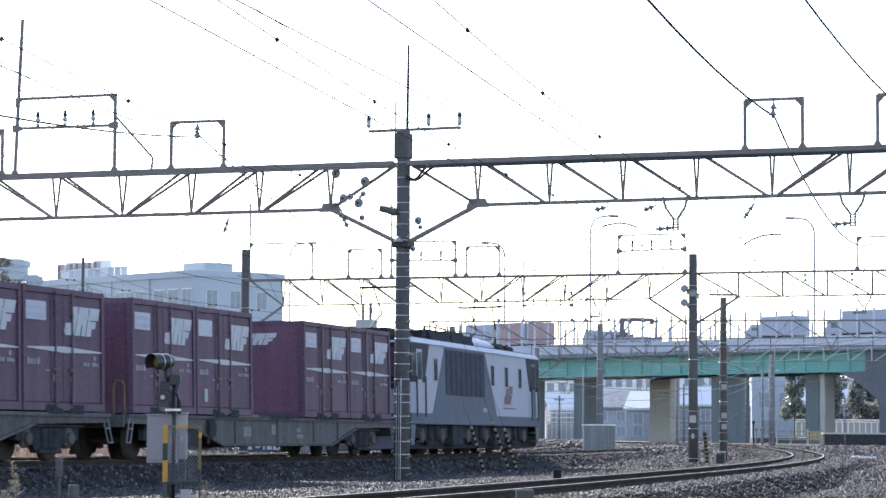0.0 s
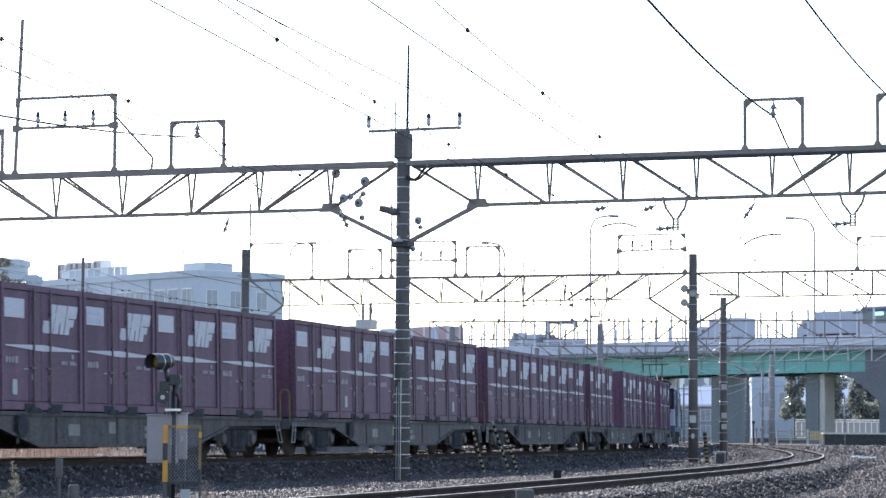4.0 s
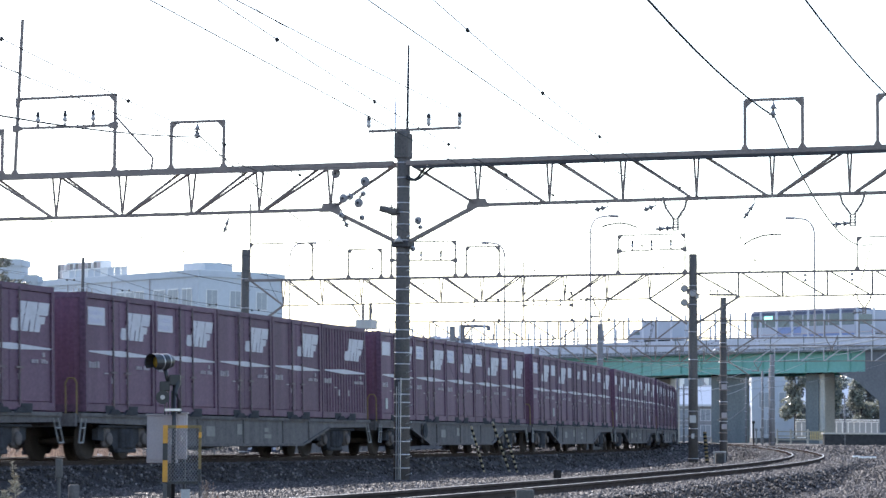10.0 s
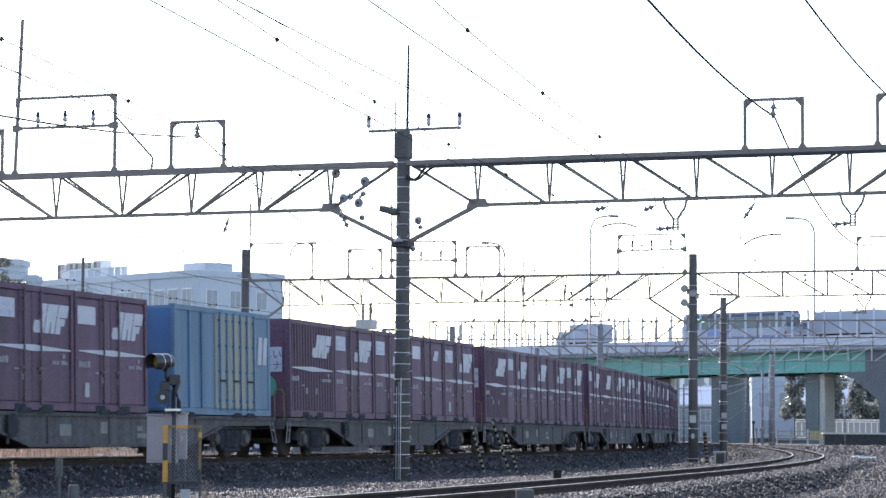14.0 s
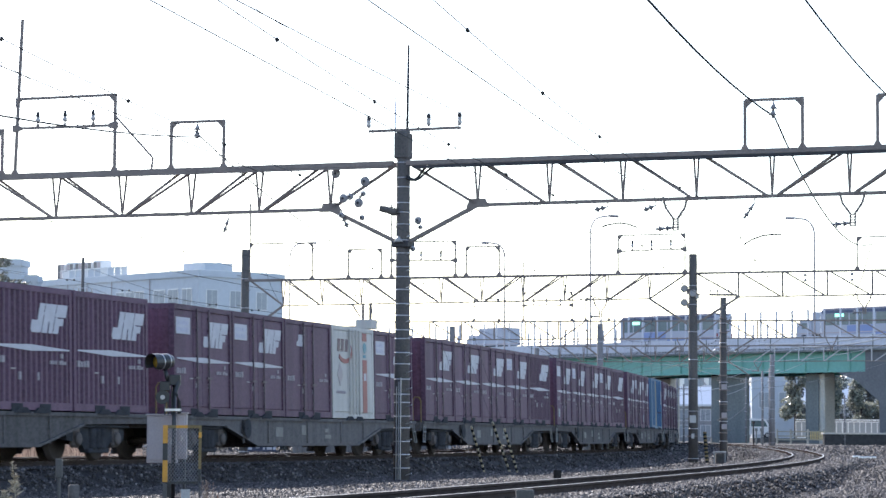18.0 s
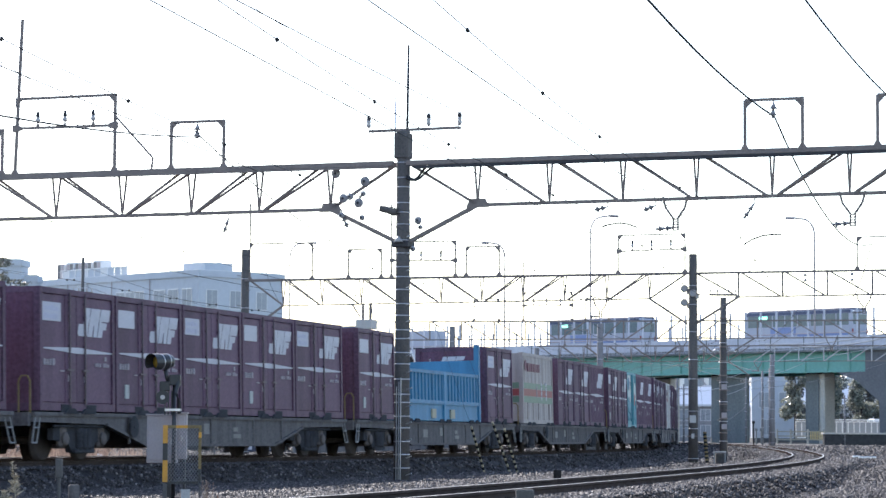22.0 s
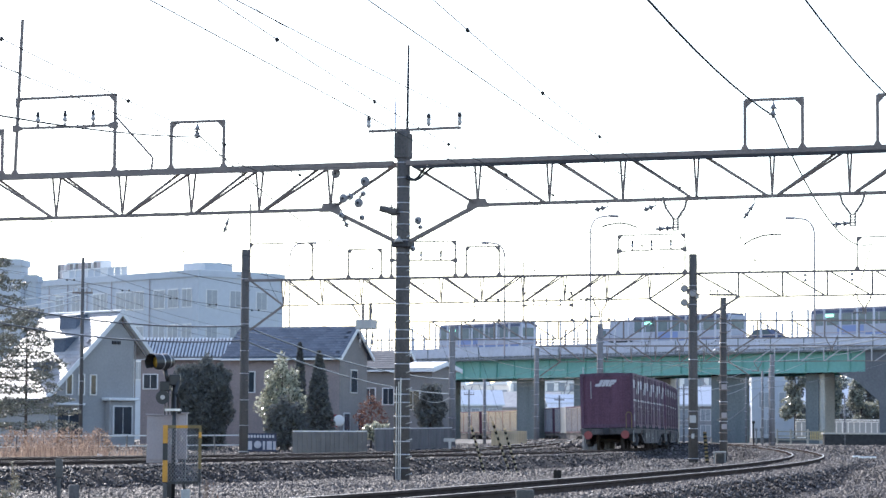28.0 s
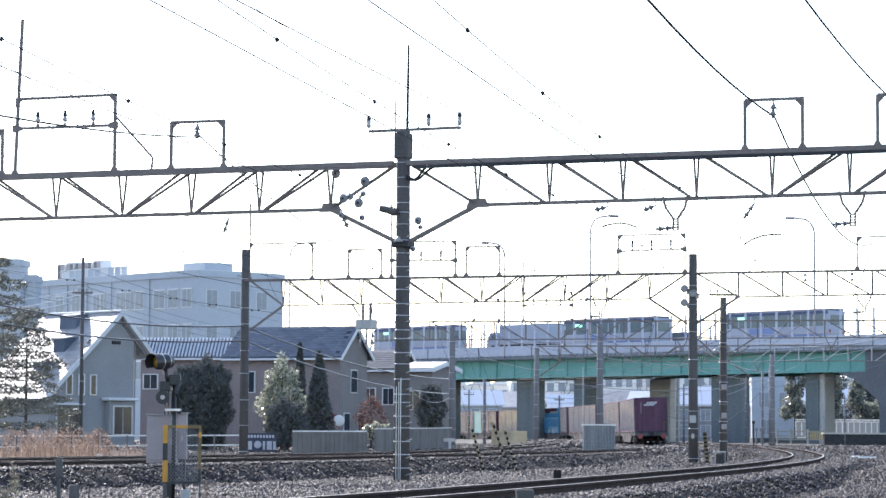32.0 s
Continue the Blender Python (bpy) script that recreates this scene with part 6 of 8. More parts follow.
# tone raised and warmed, to stand for the haze before the far halls
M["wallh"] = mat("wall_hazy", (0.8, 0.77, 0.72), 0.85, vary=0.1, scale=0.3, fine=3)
M["trim"] = mat("trim_white", (0.7, 0.7, 0.7), 0.6, vary=0.1)
M["shingle"] = mat("roof_shingle", (0.3, 0.295, 0.3), 0.45, spec=0.5, vary=0.35, scale=1.5, fine=9, rand=0.5)
M["slate"] = mat("roof_slate", (0.12, 0.14, 0.18), 0.9, spec=0.08, vary=0.3, scale=1.2, fine=9, rand=0.5)
M["tile"] = mat("roof_tile", (0.12, 0.12, 0.13), 0.5, spec=0.35, vary=0.3, scale=2, rand=0.4)
M["farglass"] = mat("far_glass", (0.3, 0.32, 0.34), 0.5, vary=0.15)
M["alum"] = mat("aluminium", (0.6, 0.61, 0.63), 0.4, 0.5, vary=0.1)
M["fence"] = mat("fence_board", (0.17, 0.155, 0.145), 0.8, vary=0.25, scale=1.5, rand=0.4)
M["leafd"] = island("leaf_dark", (0.1, 0.105, 0.1), (0.17, 0.175, 0.165), 0.9, 0.06, through_light=0.15)
M["leafp"] = island("leaf_pine", (0.085, 0.085, 0.072), (0.24, 0.235, 0.185), 0.5, 0.35, through_light=0.15)
# in these two leaf tones the pale end imitates sparkle and sunlight
M["leafs"] = island("leaf_glinting", (0.08, 0.09, 0.06), (0.6, 0.6, 0.48), 0.3, through_light=0.45)
M["leaft"] = island("leaf_pale_sunlit", (0.11, 0.12, 0.1), (0.44, 0.44, 0.36), 0.4, through_light=0.45)
M["leafr"] = island("leaf_rust", (0.1, 0.05, 0.04), (0.2, 0.1, 0.07), 0.7, through_light=0.3)
M["reed"] = island("dry_reed", (0.14, 0.09, 0.07), (0.45, 0.34, 0.27), 0.8, 0.2, through_light=0.5)
M["bark"] = mat("bark", (0.08, 0.06, 0.05), 0.9, vary=0.4, scale=4, bump=0.5)


def shingle_plane(parent, a, b, c, d, rows, cols, mat_key, name="shingle", thick=0.03):
    """Lays rows of overlapping pieces on the plane a-b (eaves) to d-c (ridge)."""
    a, b, c, d = (Vector(p) for p in (a, b, c, d))
    n = (b - a).cross(d - a).normalized()
    if n.z < 0:
        n = -n
    w = (b - a).length / cols
    h = (d - a).length / rows
    bm = B()
    box(bm, 0.004, w - 0.004, -0.02, h * 1.1, 0.0, thick)
    me = mesh_of(name, bm, mat_key)
    X = (b - a).normalized()
    Yv = (d - a).normalized()
    for r in range(rows):
        for k in range(cols):
            p = a + X * w * (k + (0.5 if r % 2 and k < cols - 1 else 0)) + Yv * h * r + n * 0.02
            ob = part(name, me, None, parent)
            rot = Matrix((X, n.cross(X), n)).transposed().to_4x4()
            ob.matrix_local = Matrix.Translation(p) @ rot @ Matrix.Rotation(radians(-2.5), 4, "X")


def window_on(parent, x0, x1, z0, z1, y, s=-1, glass="glass", bars=1):
    """A framed window in a wall whose outside is at y, facing s."""
    w = part("window", box(B(), x0 - 0.06, x1 + 0.06, min(y, y + s * 0.06), max(y, y + s * 0.06), z0 - 0.06, z1 + 0.06), "alum", parent)
    n = bars + 1
    for k in range(n):
        a = x0 + (x1 - x0) * k / n + 0.02
        b = x0 + (x1 - x0) * (k + 1) / n - 0.02
        part("pane", box(B(), a, b, min(y + s * 0.05, y + s * 0.07), max(y + s * 0.05, y + s * 0.07), z0, z1), glass, w)
    return w


def gable_house():
    """The grey gabled house: gable towards the line, long roof slope to one side."""
    h = thing("house", pose(-22.517, 150, 0.0, rz=45), "grey rendered house with a steep pale shingled roof", "house", "houses")
    D = 7.6
    prof = [(0.4, -0.6), (0.4, 2.75), (5.335, 7.4), (6.5, 6.15), (6.5, -0.6)]
    part("wall", slab(B(), prof, "y", 0.35, D - 0.35), "wallg", h)
    wing = part("side_wing", slab(B(), [(6.5, -0.6), (6.5, 6.1), (7.3, 5.25), (7.3, -0.6)], "y", 1.5, D - 0.35), "wallg", h, "recessed grey side wing")
    window_on(wing, 6.62, 7.2, 3.8, 4.5, 1.5)
    up = (5.335, 7.6)
    for x, z, nm in ((-0.15, 2.4, "long"), (7.78, 5.05, "short")):
        r = part("roof", slab(B(), [(x, z), (x, z + 0.2), (up[0], up[1] + 0.2), up], "y", 0, D), "slate" if nm == "long" else "trim", h)
        if nm == "long":
            shingle_plane(r, (x, D, z + 0.2), (x, 0, z + 0.2), (up[0], 0, up[1] + 0.2), (up[0], D, up[1] + 0.2), 24, 11, "shingle")
            for u, v, w in ((1.75, 2.5, 0.55), (3.25, 2.6, 0.55), (4.75, 3.8, 0.8)):
                zr = z + 0.2 + (up[1] - z) * (u - x) / (up[0] - x)
                d = part("dormer", slab(B(), [(u - 0.55, zr - 0.75), (u - 0.5, zr + 0.32), (u + 0.1, zr + 0.42), (u + 0.6, zr + 0.4), (u + 0.6, zr)], "y", v - w, v + w), "slate", r, "dark roof dormer")
                part("dormer_roof", slab(B(), [(u - 0.6, zr + 0.31), (u + 0.1, zr + 0.42), (u + 0.62, zr + 0.42), (u + 0.62, zr + 0.48), (u + 0.1, zr + 0.49), (u - 0.6, zr + 0.38)], "y", v - w - 0.06, v + w + 0.06), "shingle", d)
        part("bargeboard", slab(B(), [(x, z - 0.05), (x, z + 0.28), (up[0], up[1] + 0.28), (up[0], up[1] - 0.08)], "y", -0.06, 0.02), "wallw", h)
        part("soffit_board", slab(B(), [(x + (0.3 if nm == "long" else -0.3), z - 0.02), (x + (0.3 if nm == "long" else -0.3), z + 0.12), (up[0], up[1] - 0.05), (up[0], up[1] - 0.3)], "y", 0.28, 0.35), "wallt", h)
    part("ridge_cap", box(B(), up[0] - 0.18, up[0] + 0.18, -0.05, D, up[1] + 0.16, up[1] + 0.28, 0.03), "trim", h)
    part("gutter", box(B(), -0.3, -0.14, -0.02, D, 2.42, 2.54), "wallt", h)
    part("downpipe", strut(B(), (6.55, 0.3, -0.6), (6.55, 0.3, 5.9), 0.04), "wallt", h)
    y = 0.35
    for x0, x1 in ((1.6, 1.97), (2.48, 2.84), (3.33, 3.7)):
        window_on(h, x0, x1, 2.9, 4.0, y, bars=0)
    window_on(h, 0.95, 2.6, 0.3, 2.0, y)
    part("bay_window", box(B(), 4.4, 6.3, -0.1, 0.35, -0.1, 2.55, 0.04), "wallg", h)
    window_on(h, 4.7, 6.0, 0.6, 2.2, -0.1)
    part("canopy", box(B(), 4.15, 6.4, -0.35, 0.35, 2.55, 2.72, 0.03), "trim", h)
    part("canopy", box(B(), 0.75, 2.75, 0.0, 0.35, 2.25, 2.38, 0.03), "trim", h)
    for k in range(3):
        part("vent", box(B(), 4.85 + k * 0.22, 5.02 + k * 0.22, 0.28, 0.36, 5.85, 6.05), "dark", h)
    return h


gable_house()


def block_house(name, m, L, D, eave, ridge, wall, roof, label, side_wall=None, rows=10, cols=14, wins=(), side_wins=(), ribs=0):
    """A house with its ridge along x; front at y=0, gable at both ends."""
    h = thing("house", m, label, "house", "houses")
    prof = [(0, -0.8), (D, -0.8), (D, eave), (D / 2, ridge), (0, eave)]
    part("wall", slab(B(), prof, "x", 0, L), wall, h)
    if side_wall:
        part("gable_wall", slab(B(), prof, "x", L, L + 0.06), side_wall, h)
    o, e = 0.4, 0.35
    k = (ridge - eave) / (D / 2)
    for s in (0, 1):
        ya, za = (-o, eave - o * k) if s == 0 else (D + o, eave - o * k)
        pts = [(ya, za), (D / 2, ridge), (D / 2, ridge + 0.15), (ya, za + 0.15)]
        r = part("roof", slab(B(), pts, "x", -e, L + e), roof, h)
        if s == 0 and ribs:
            for j in range(ribs):
                x = -e + (L + 2 * e) * (j + 0.5) / ribs
                part("tile_rib", strut(B(), (x, ya, za + 0.17), (x, D / 2, ridge + 0.17), 0.065, 6), "alum", r)
        elif s == 0:
            shingle_plane(r, (-e, ya, za + 0.16), (L + e, ya, za + 0.16), (L + e, D / 2, ridge + 0.16), (-e, D / 2, ridge + 0.16), rows, cols, roof)
    part("bargeboard", slab(B(), [(-o, eave - o * k - 0.1), (D / 2, ridge - 0.1), (D + o, eave - o * k - 0.1), (D + o, eave - o * k + 0.18), (D / 2, ridge + 0.2), (-o, eave - o * k + 0.18)], "x", L + e - 0.05, L + e + 0.02), "trim", h)
    part("gutter", box(B(), -e, L + e, -o - 0.1, -o, eave - o * k - 0.06, eave - o * k + 0.05), "trim", h)
    for w in wins:
        window_on(h, *w, 0.0)
    for y0, y1, z0, z1 in side_wins:
        w = part("window", box(B(), L + 0.05, L + 0.12, y0 - 0.06, y1 + 0.06, z0 - 0.06, z1 + 0.06), "alum", h)
        part("pane", box(B(), L + 0.11, L + 0.135, y0, y1, z0, z1), "glass", w)
    return h


block_house("house", pose(-12.907, 160, 0.0, rz=-24), 7.4, 3.7, 5.486, 7 , "wallb", "slate", "brown rendered house with a blue-grey slate roof", "wallt", 12, 16,
            wins=((0.9, 1.7, 3.2, 4.4), (2.9, 3.9, 0.4, 1.8)), side_wins=((1.4, 2.2, 3.2, 4.5), (0.5, 1.2, 0.3, 1.9), (2.4, 3.2, 0.3, 1.9)))
block_house("house", pose(-19.718, 172, 0.0, rz=-4), 6.2, 2.6, 5.817, 6.778, "wallb", "tile", "pale house with a low ribbed tile roof", None, 5, 26,
            wins=((0.2, 1.1, 3.6, 4.5),), ribs=30)
block_house("house", pose(-6.013, 185, 0.0, rz=-20), 3.2, 2.8, 5.417, 6.411, "wallt", "tile", "small grey-brown house with a glinting tile roof", None, 8, 10, wins=((0.6, 1.4, 2.8, 3.9), (2.0, 2.8, 2.8, 3.9)))
block_house("house", pose(-2.723, 178, 0.0, rz=-30), 2.3, 3.2, 5.058, 5.44, "wallt", "alum", "small grey-brown house with a low light roof", "wallt", 4, 6, wins=((0.4, 1.4, 2.4, 3.6),))


def flat_block(m, L, D, z1, label, wins, wall="wallblue", rail=True, name="apartment_building"):
    b = thing(name, m, label, "building", "far buildings")
    part("wall", box(B(), 0, L, 0, D, -1, z1), wall, b)
    part("cornice", box(B(), -0.15, L + 0.15, -0.15, D + 0.15, z1 - 0.5, z1 + 0.12), wall, b)
    part("roof", box(B(), 0.1, L - 0.1, 0.1, D - 0.1, z1 + 0.1, z1 + 0.2), "wallw", b)
    for w in wins:
        window_on(b, *w, 0.0, glass="farglass")
    return b


zb = 16.563
rows = [(x, x + 1.3, zz, zz + 1.7) for zz in (zb - 3.5, zb - 7.0, zb - 10.5) for x in (1.0, 3.9, 7.2)]
big = flat_block(pose(-23.843, 256, 0, rz=42.5), 10.6, 28, zb, "large blue-grey office building with rows of windows", rows)
for zz in (zb - 3.5, zb - 7.0, zb - 10.5):
    for y, e in ((1.0, 2.6), (3.2, 4.9), (5.4, 7.3), (8.9, 10.4), (10.5, 12.0), (12.2, 13.7), (15.2, 16.4), (16.5, 17.7), (20.0, 21.5), (23.0, 24.5)):
        w = part("window", box(B(), -0.06, 0.0, y, e, zz, zz + 1.9), "alum", big)
        m = (y + e) / 2
        for a, b in ((y + 0.08, m - 0.04), (m + 0.04, e - 0.08)):
            part("pane", box(B(), -0.075, -0.05, a, b, zz + 0.08, zz + 1.82), "farglass", w)
for y in (7.9, 14.4, 18.7, 22.2, 25.6):
    part("downpipe", strut(B(), (-0.1, y, 2.0), (-0.1, y, zb - 0.4), 0.05), "grey", big)
part("penthouse", box(B(), 1.5, 5.0, 1.0, 4.5, zb + 0.1, zb + 1.0), "wallblue", big)
for k in range(5):
    y = 19.6 + k * 1.65
    cu = part("cooling_unit", box(B(), 2.2, 3.6, y, y + 1.4, zb + 0.15, zb + 2.1 - 0.12 * (k % 3), 0.04), "wallw", big, "pale rooftop cooling unit")
    for j in range(2):
        part("louvre", box(B(), 2.16, 2.2, y + 0.14 + j * 0.62, y + 0.64 + j * 0.62, zb + 0.3, zb + 1.9), "stencil" if (k + j) % 2 else "grey", cu, "dark grey louvre")
for k in range(10):
    y = 12.6 + k * 1.15
    sp = part("screen_panel", box(B(), 0.5, 0.56, y, y + 1.02, zb + 0.1, zb + 1.0), "wallblue" if k % 3 else "wallw", big, "pale rooftop screen panel")
    part("screen_post", box(B(), 0.44, 0.5, y + 1.04, y + 1.12, zb, zb + 1.02), "trim", sp)
part("screen_rail", box(B(), 0.44, 0.58, 12.5, 24.2, zb + 1.0, zb + 1.1), "trim", big)
flat_block(pose(-40.75, 256, 0, rz=-5), 1.1, 2, 15.9, "low pale annexe beside the office block", [])
flat_block(pose(-45.133, 255, 0, rz=-5), 4.2, 3, 17.394, "pale blue-grey office block behind the trees", [(0.6, 1.6, 10, 11.5), (2.2, 3.2, 10, 11.5)])
flat_block(pose(34.103, 290, 0, rz=-6), 5, 9, 8.727, "pale blue house wall under the bridge", [(0.8, 2, 4, 5.6), (3, 4.2, 4, 5.6), (1, 2.2, 1, 2.6)], wall="wallblue", name="house_block")


def far_house(x, y, L, eave, ridge, wall, roof, seed):
    """A small pitched house far off."""
    g = random.Random(seed)
    h = thing("house", pose(x, y, 0, rz=g.uniform(-25, 10)), "distant pale house with a sunlit pitched roof", "house", "distant houses")
    D = 7.0
    part("wall", slab(B(), [(0, -1), (D, -1), (D, eave), (D / 2, ridge), (0, eave)], "x", 0, L), wall, h)
    for ya, yb in ((-0.5, D / 2), (D + 0.5, D / 2)):
        part("roof", slab(B(), [(ya, eave - 0.2), (yb, ridge), (yb, ridge + 0.25), (ya, eave + 0.05)], "x", -0.4, L + 0.4), roof, h)
    for x0 in np.arange(0.8, L - 1.2, 2.6):
        for z in ((eave - 1.9, eave - 0.6), (0.8, 2.1)):
            window_on(h, x0, x0 + 1.2, *z, 0.0, glass="farglass")
    return h


for k, (x, y, L, e, rd) in enumerate(((1.006, 395, 8, 5.4, 7.4), (8.538, 410, 9, 5.2, 7.4), (15.677, 380, 6, 4.6, 6.6), (21.231, 370, 6, 4.8, 7.0), (23.194, 330, 5, 4.2, 6.2),
                                       (27.996, 320, 5.5, 4.6, 6.6), (33.484, 330, 6, 5.2, 7.0), (36.121, 310, 5, 4.4, 6.4), (-7.689, 430, 9, 6.0, 8.2), (45.101, 340, 8, 5.0, 7.2))):
    far_house(x, y, L, e, rd, ("wallm", "wallm", "wallg")[k % 3], ("alum", "shingle", "alum", "shingle", "alum")[k % 5], k)


def factory_shed(x, y, L, z1, teeth, wall, seed):
    """A low works hall with a saw-tooth roof of pale sheets."""
    g = random.Random(seed)
    f = thing("factory_shed", pose(x, y, 0, rz=g.uniform(-8, 4)), "distant grey works hall with a bright saw-tooth roof", "building", "distant halls")
    part("wall", box(B(), 0, L, 0, 14, -1, z1 - 1.4), wall, f)
    w = L / teeth
    for k in range(teeth):
        part("roof", slab(B(), [(k * w, z1 - 1.4), ((k + 1) * w - 0.1, z1 - 1.4), (k * w + w * 0.75, z1 + g.uniform(-0.2, 0.2))], "y", -0.3, 14), "wallw" if k % 2 else "alum", f)
    for k in range(teeth * 2):
        a = 0.4 + k * w / 2
        part("window", box(B(), a, a + w * 0.3, -0.05, 0.02, z1 - 3.6, z1 - 2.2), "farglass", f)
    for k in range(3):
        part("pipe", strut(B(), (g.uniform(1, L - 1), -0.3, -1), (g.uniform(1, L - 1), -0.3, z1 - 1.5), 0.09), "grey", f)
    return f


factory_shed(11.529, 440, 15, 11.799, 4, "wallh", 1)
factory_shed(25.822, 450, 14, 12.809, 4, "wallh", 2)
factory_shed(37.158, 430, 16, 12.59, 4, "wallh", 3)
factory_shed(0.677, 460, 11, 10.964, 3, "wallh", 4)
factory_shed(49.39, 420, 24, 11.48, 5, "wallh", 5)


# ---------- plants ----------
def leaves(name, centre, radii, n, size, seed, shape="egg"):
    """A crown of many small leaf blades, thin at the edge, with gaps."""
    rng = np.random.RandomState(seed)
    u = rng.normal(size=(n, 3))
    u /= np.linalg.norm(u, axis=1)[:, None]
    r = rng.uniform(0.35, 1.0, n) ** 0.5
    clump = 1 + 0.22 * np.sin(u[:, 0] * 7 + seed) * np.cos(u[:, 2] * 6 + seed * 2) + rng.normal(0, 0.06, n)
    p = u * (r * clump)[:, None]
    if shape == "cone":
        t = rng.uniform(0, 1, n) ** 0.8
        a = rng.uniform(0, 6.2832, n)
        rr = np.sqrt(rng.uniform(0.2, 1, n)) * (1 - t) ** 0.75 * (1 + 0.15 * np.sin(a * 3 + t * 9))
        p = np.stack([rr * np.cos(a), rr * np.sin(a), t * 2 - 1], 1)
    p = p * np.array(radii) + np.array(centre)
    d1 = rng.normal(size=(n, 3))
    d1 /= np.linalg.norm(d1, axis=1)[:, None]
    d2 = np.cross(d1, rng.normal(size=(n, 3)))
    d2 /= np.linalg.norm(d2, axis=1)[:, None]
    s = size * rng.uniform(0.6, 1.4, n)[:, None]
    v = np.stack([p - d1 * s, p + d2 * s * 0.45, p + d1 * s, p - d2 * s * 0.45], 1).reshape(-1, 3)
    f = np.arange(4 * n).reshape(-1, 4)
    me = bpy.data.meshes.new(name)
    me.from_pydata(v.tolist(), [], f.tolist())
    return me


def tree(x, y, z, h, label, key, crowns, trunk=0.12, n=2600, size=0.16, name="tree", lean=0.0):
    t = thing(name, pose(x, y, z), label, "tree" if name == "tree" else "shrub", "trees and shrubs")
    bm = B()
    strut(bm, (0, 0, -0.3), (lean * 0.5, 0, h * 0.5), trunk, 8, trunk * 0.7)
    strut(bm, (lean * 0.5, 0, h * 0.5), (lean, 0, h * 0.93), trunk * 0.7, 8, trunk * 0.15)
    rng = random.Random(int(x * 7 + y))
    for c in crowns:
        strut(bm, (lean * 0.4, 0, max(0.2, c[2] - c[5] * 0.7)), (c[0], c[1], c[2]), trunk * 0.35, 6, trunk * 0.08)
    part("trunk", bm, "bark", t)
    for i, c in enumerate(crowns):
        me = leaves("crown", c[:3], c[3:6], int(n * (c[6] if len(c) > 6 else 1)), size, int(x * 3 + y) % 900 + i, c[7] if len(c) > 7 else "egg")
        me.materials.append(M[key])
        part("crown", me, None, t)
    return t


rng = random.Random(11)


def pine_crowns(n, z0, dz, spread, seed):
    """Layered sprays of needles that leave gaps between them."""
    g = random.Random(seed)
    out = []
    for k in range(n):
        w = spread * (1.0 - 0.62 * k / n)
        for s in (-1, 1):
            x = s * g.uniform(0.25, 0.75) * w
            out.append((x, g.uniform(-0.5, 0.5), z0 + dz * k + g.uniform(-0.15, 0.15) + 0.1 * abs(x), w * g.uniform(0.35, 0.55), 0.5, g.uniform(0.18, 0.32), 0.5))
    return out


tree(-20.631, 118, -0.3, 8.9, "grey-green pine with ragged layered branches", "leafp", pine_crowns(14, 1.0, 0.58, 3.7, 1), 0.11, 1200, 0.06)
tree(-19.127, 121, -0.3, 6.8, "grey-green pine with ragged layered branches", "leafp", pine_crowns(10, 1.2, 0.56, 2.3, 2), 0.08, 1000, 0.06)
tree(-12.799, 140, 0, 4.6, "dense dark evergreen shrub beside the house", "leafd", [(0, 0, 2.1, 1.5, 1.3, 2.3, 5.0), (0.6, 0, 3.2, 1.0, 1.0, 1.2, 1.4), (-0.7, 0, 3.0, 0.9, 1.0, 1.3, 1.4)], 0.14, 5200, 0.09)
tree(-8.402, 138, 0, 4.5, "shrub with glossy sunlit leaves", "leafs", [(0, 0, 2.45, 1.15, 1.1, 2.15, 2.6)], 0.1, 2600, 0.095)
tree(-7.916, 146, 0, 5.2, "narrow dark green cypress", "leafd", [(0, 0, 2.85, 0.62, 0.55, 2.85, 1.8, "cone")], 0.08, 2600, 0.12)
tree(-6.661, 142, 0, 4.8, "narrow dark green cypress", "leafd", [(0, 0, 2.55, 1.0, 0.8, 2.55, 2.4, "cone")], 0.08, 2600, 0.12)
tree(-7.871, 134, 0, 2.4, "dark low shrub by the fence", "leafd", [(0, 0, 1.1, 1.1, 0.8, 1.3, 1.5)], 0.08, 2400, 0.12, name="shrub")
tree(-4.037, 150, 0, 2.6, "reddish half-bare shrub by the fence", "leafr", [(0, 0, 1.7, 0.9, 0.7, 1.2, 0.4)], 0.06, 2000, 0.09, name="shrub")
tree(-3.49, 146, 0, 1.4, "low shrub with glinting leaves", "leafs", [(0, 0, 0.8, 0.9, 0.7, 0.5, 0.6)], 0.06, 2000, 0.1, name="shrub")
tree(-0.719, 158, 0, 3.6, "dark shrub beside the pale house", "leafd", [(0, 0, 2.0, 0.9, 0.8, 1.7, 1.2)], 0.08, 2400, 0.12, name="shrub")
def street_tree(x, y, h, key, seed, label, wide=1.7):
    """A street tree with a tall uneven crown of loose clumps."""
    g = random.Random(seed)
    crowns = []
    for k in range(9):
        z = h * (0.3 + 0.075 * k)
        r = wide * (0.95 - 0.05 * abs(k - 3)) * g.uniform(0.45, 0.75)
        crowns.append((g.uniform(-0.55, 0.55) * wide, g.uniform(-0.5, 0.5), z, r, r, r * g.uniform(0.7, 1.0), g.uniform(0.22, 0.45)))
    return tree(x, y, 0, h, label, key, crowns, 0.16, 1500, 0.17)


for x, y, h, key, wide in ((36.9, 275, 8.6, "leaft", 1.5), (41.9, 284, 8.8, "leaft", 1.7), (46.2, 290, 7.4, "leaft", 1.7), (48.9, 291, 6.2, "leaft", 1.2)):
    street_tree(x, y, h, key, int(x), "leafy tree with sunlit leaves behind the bridge pier", wide)
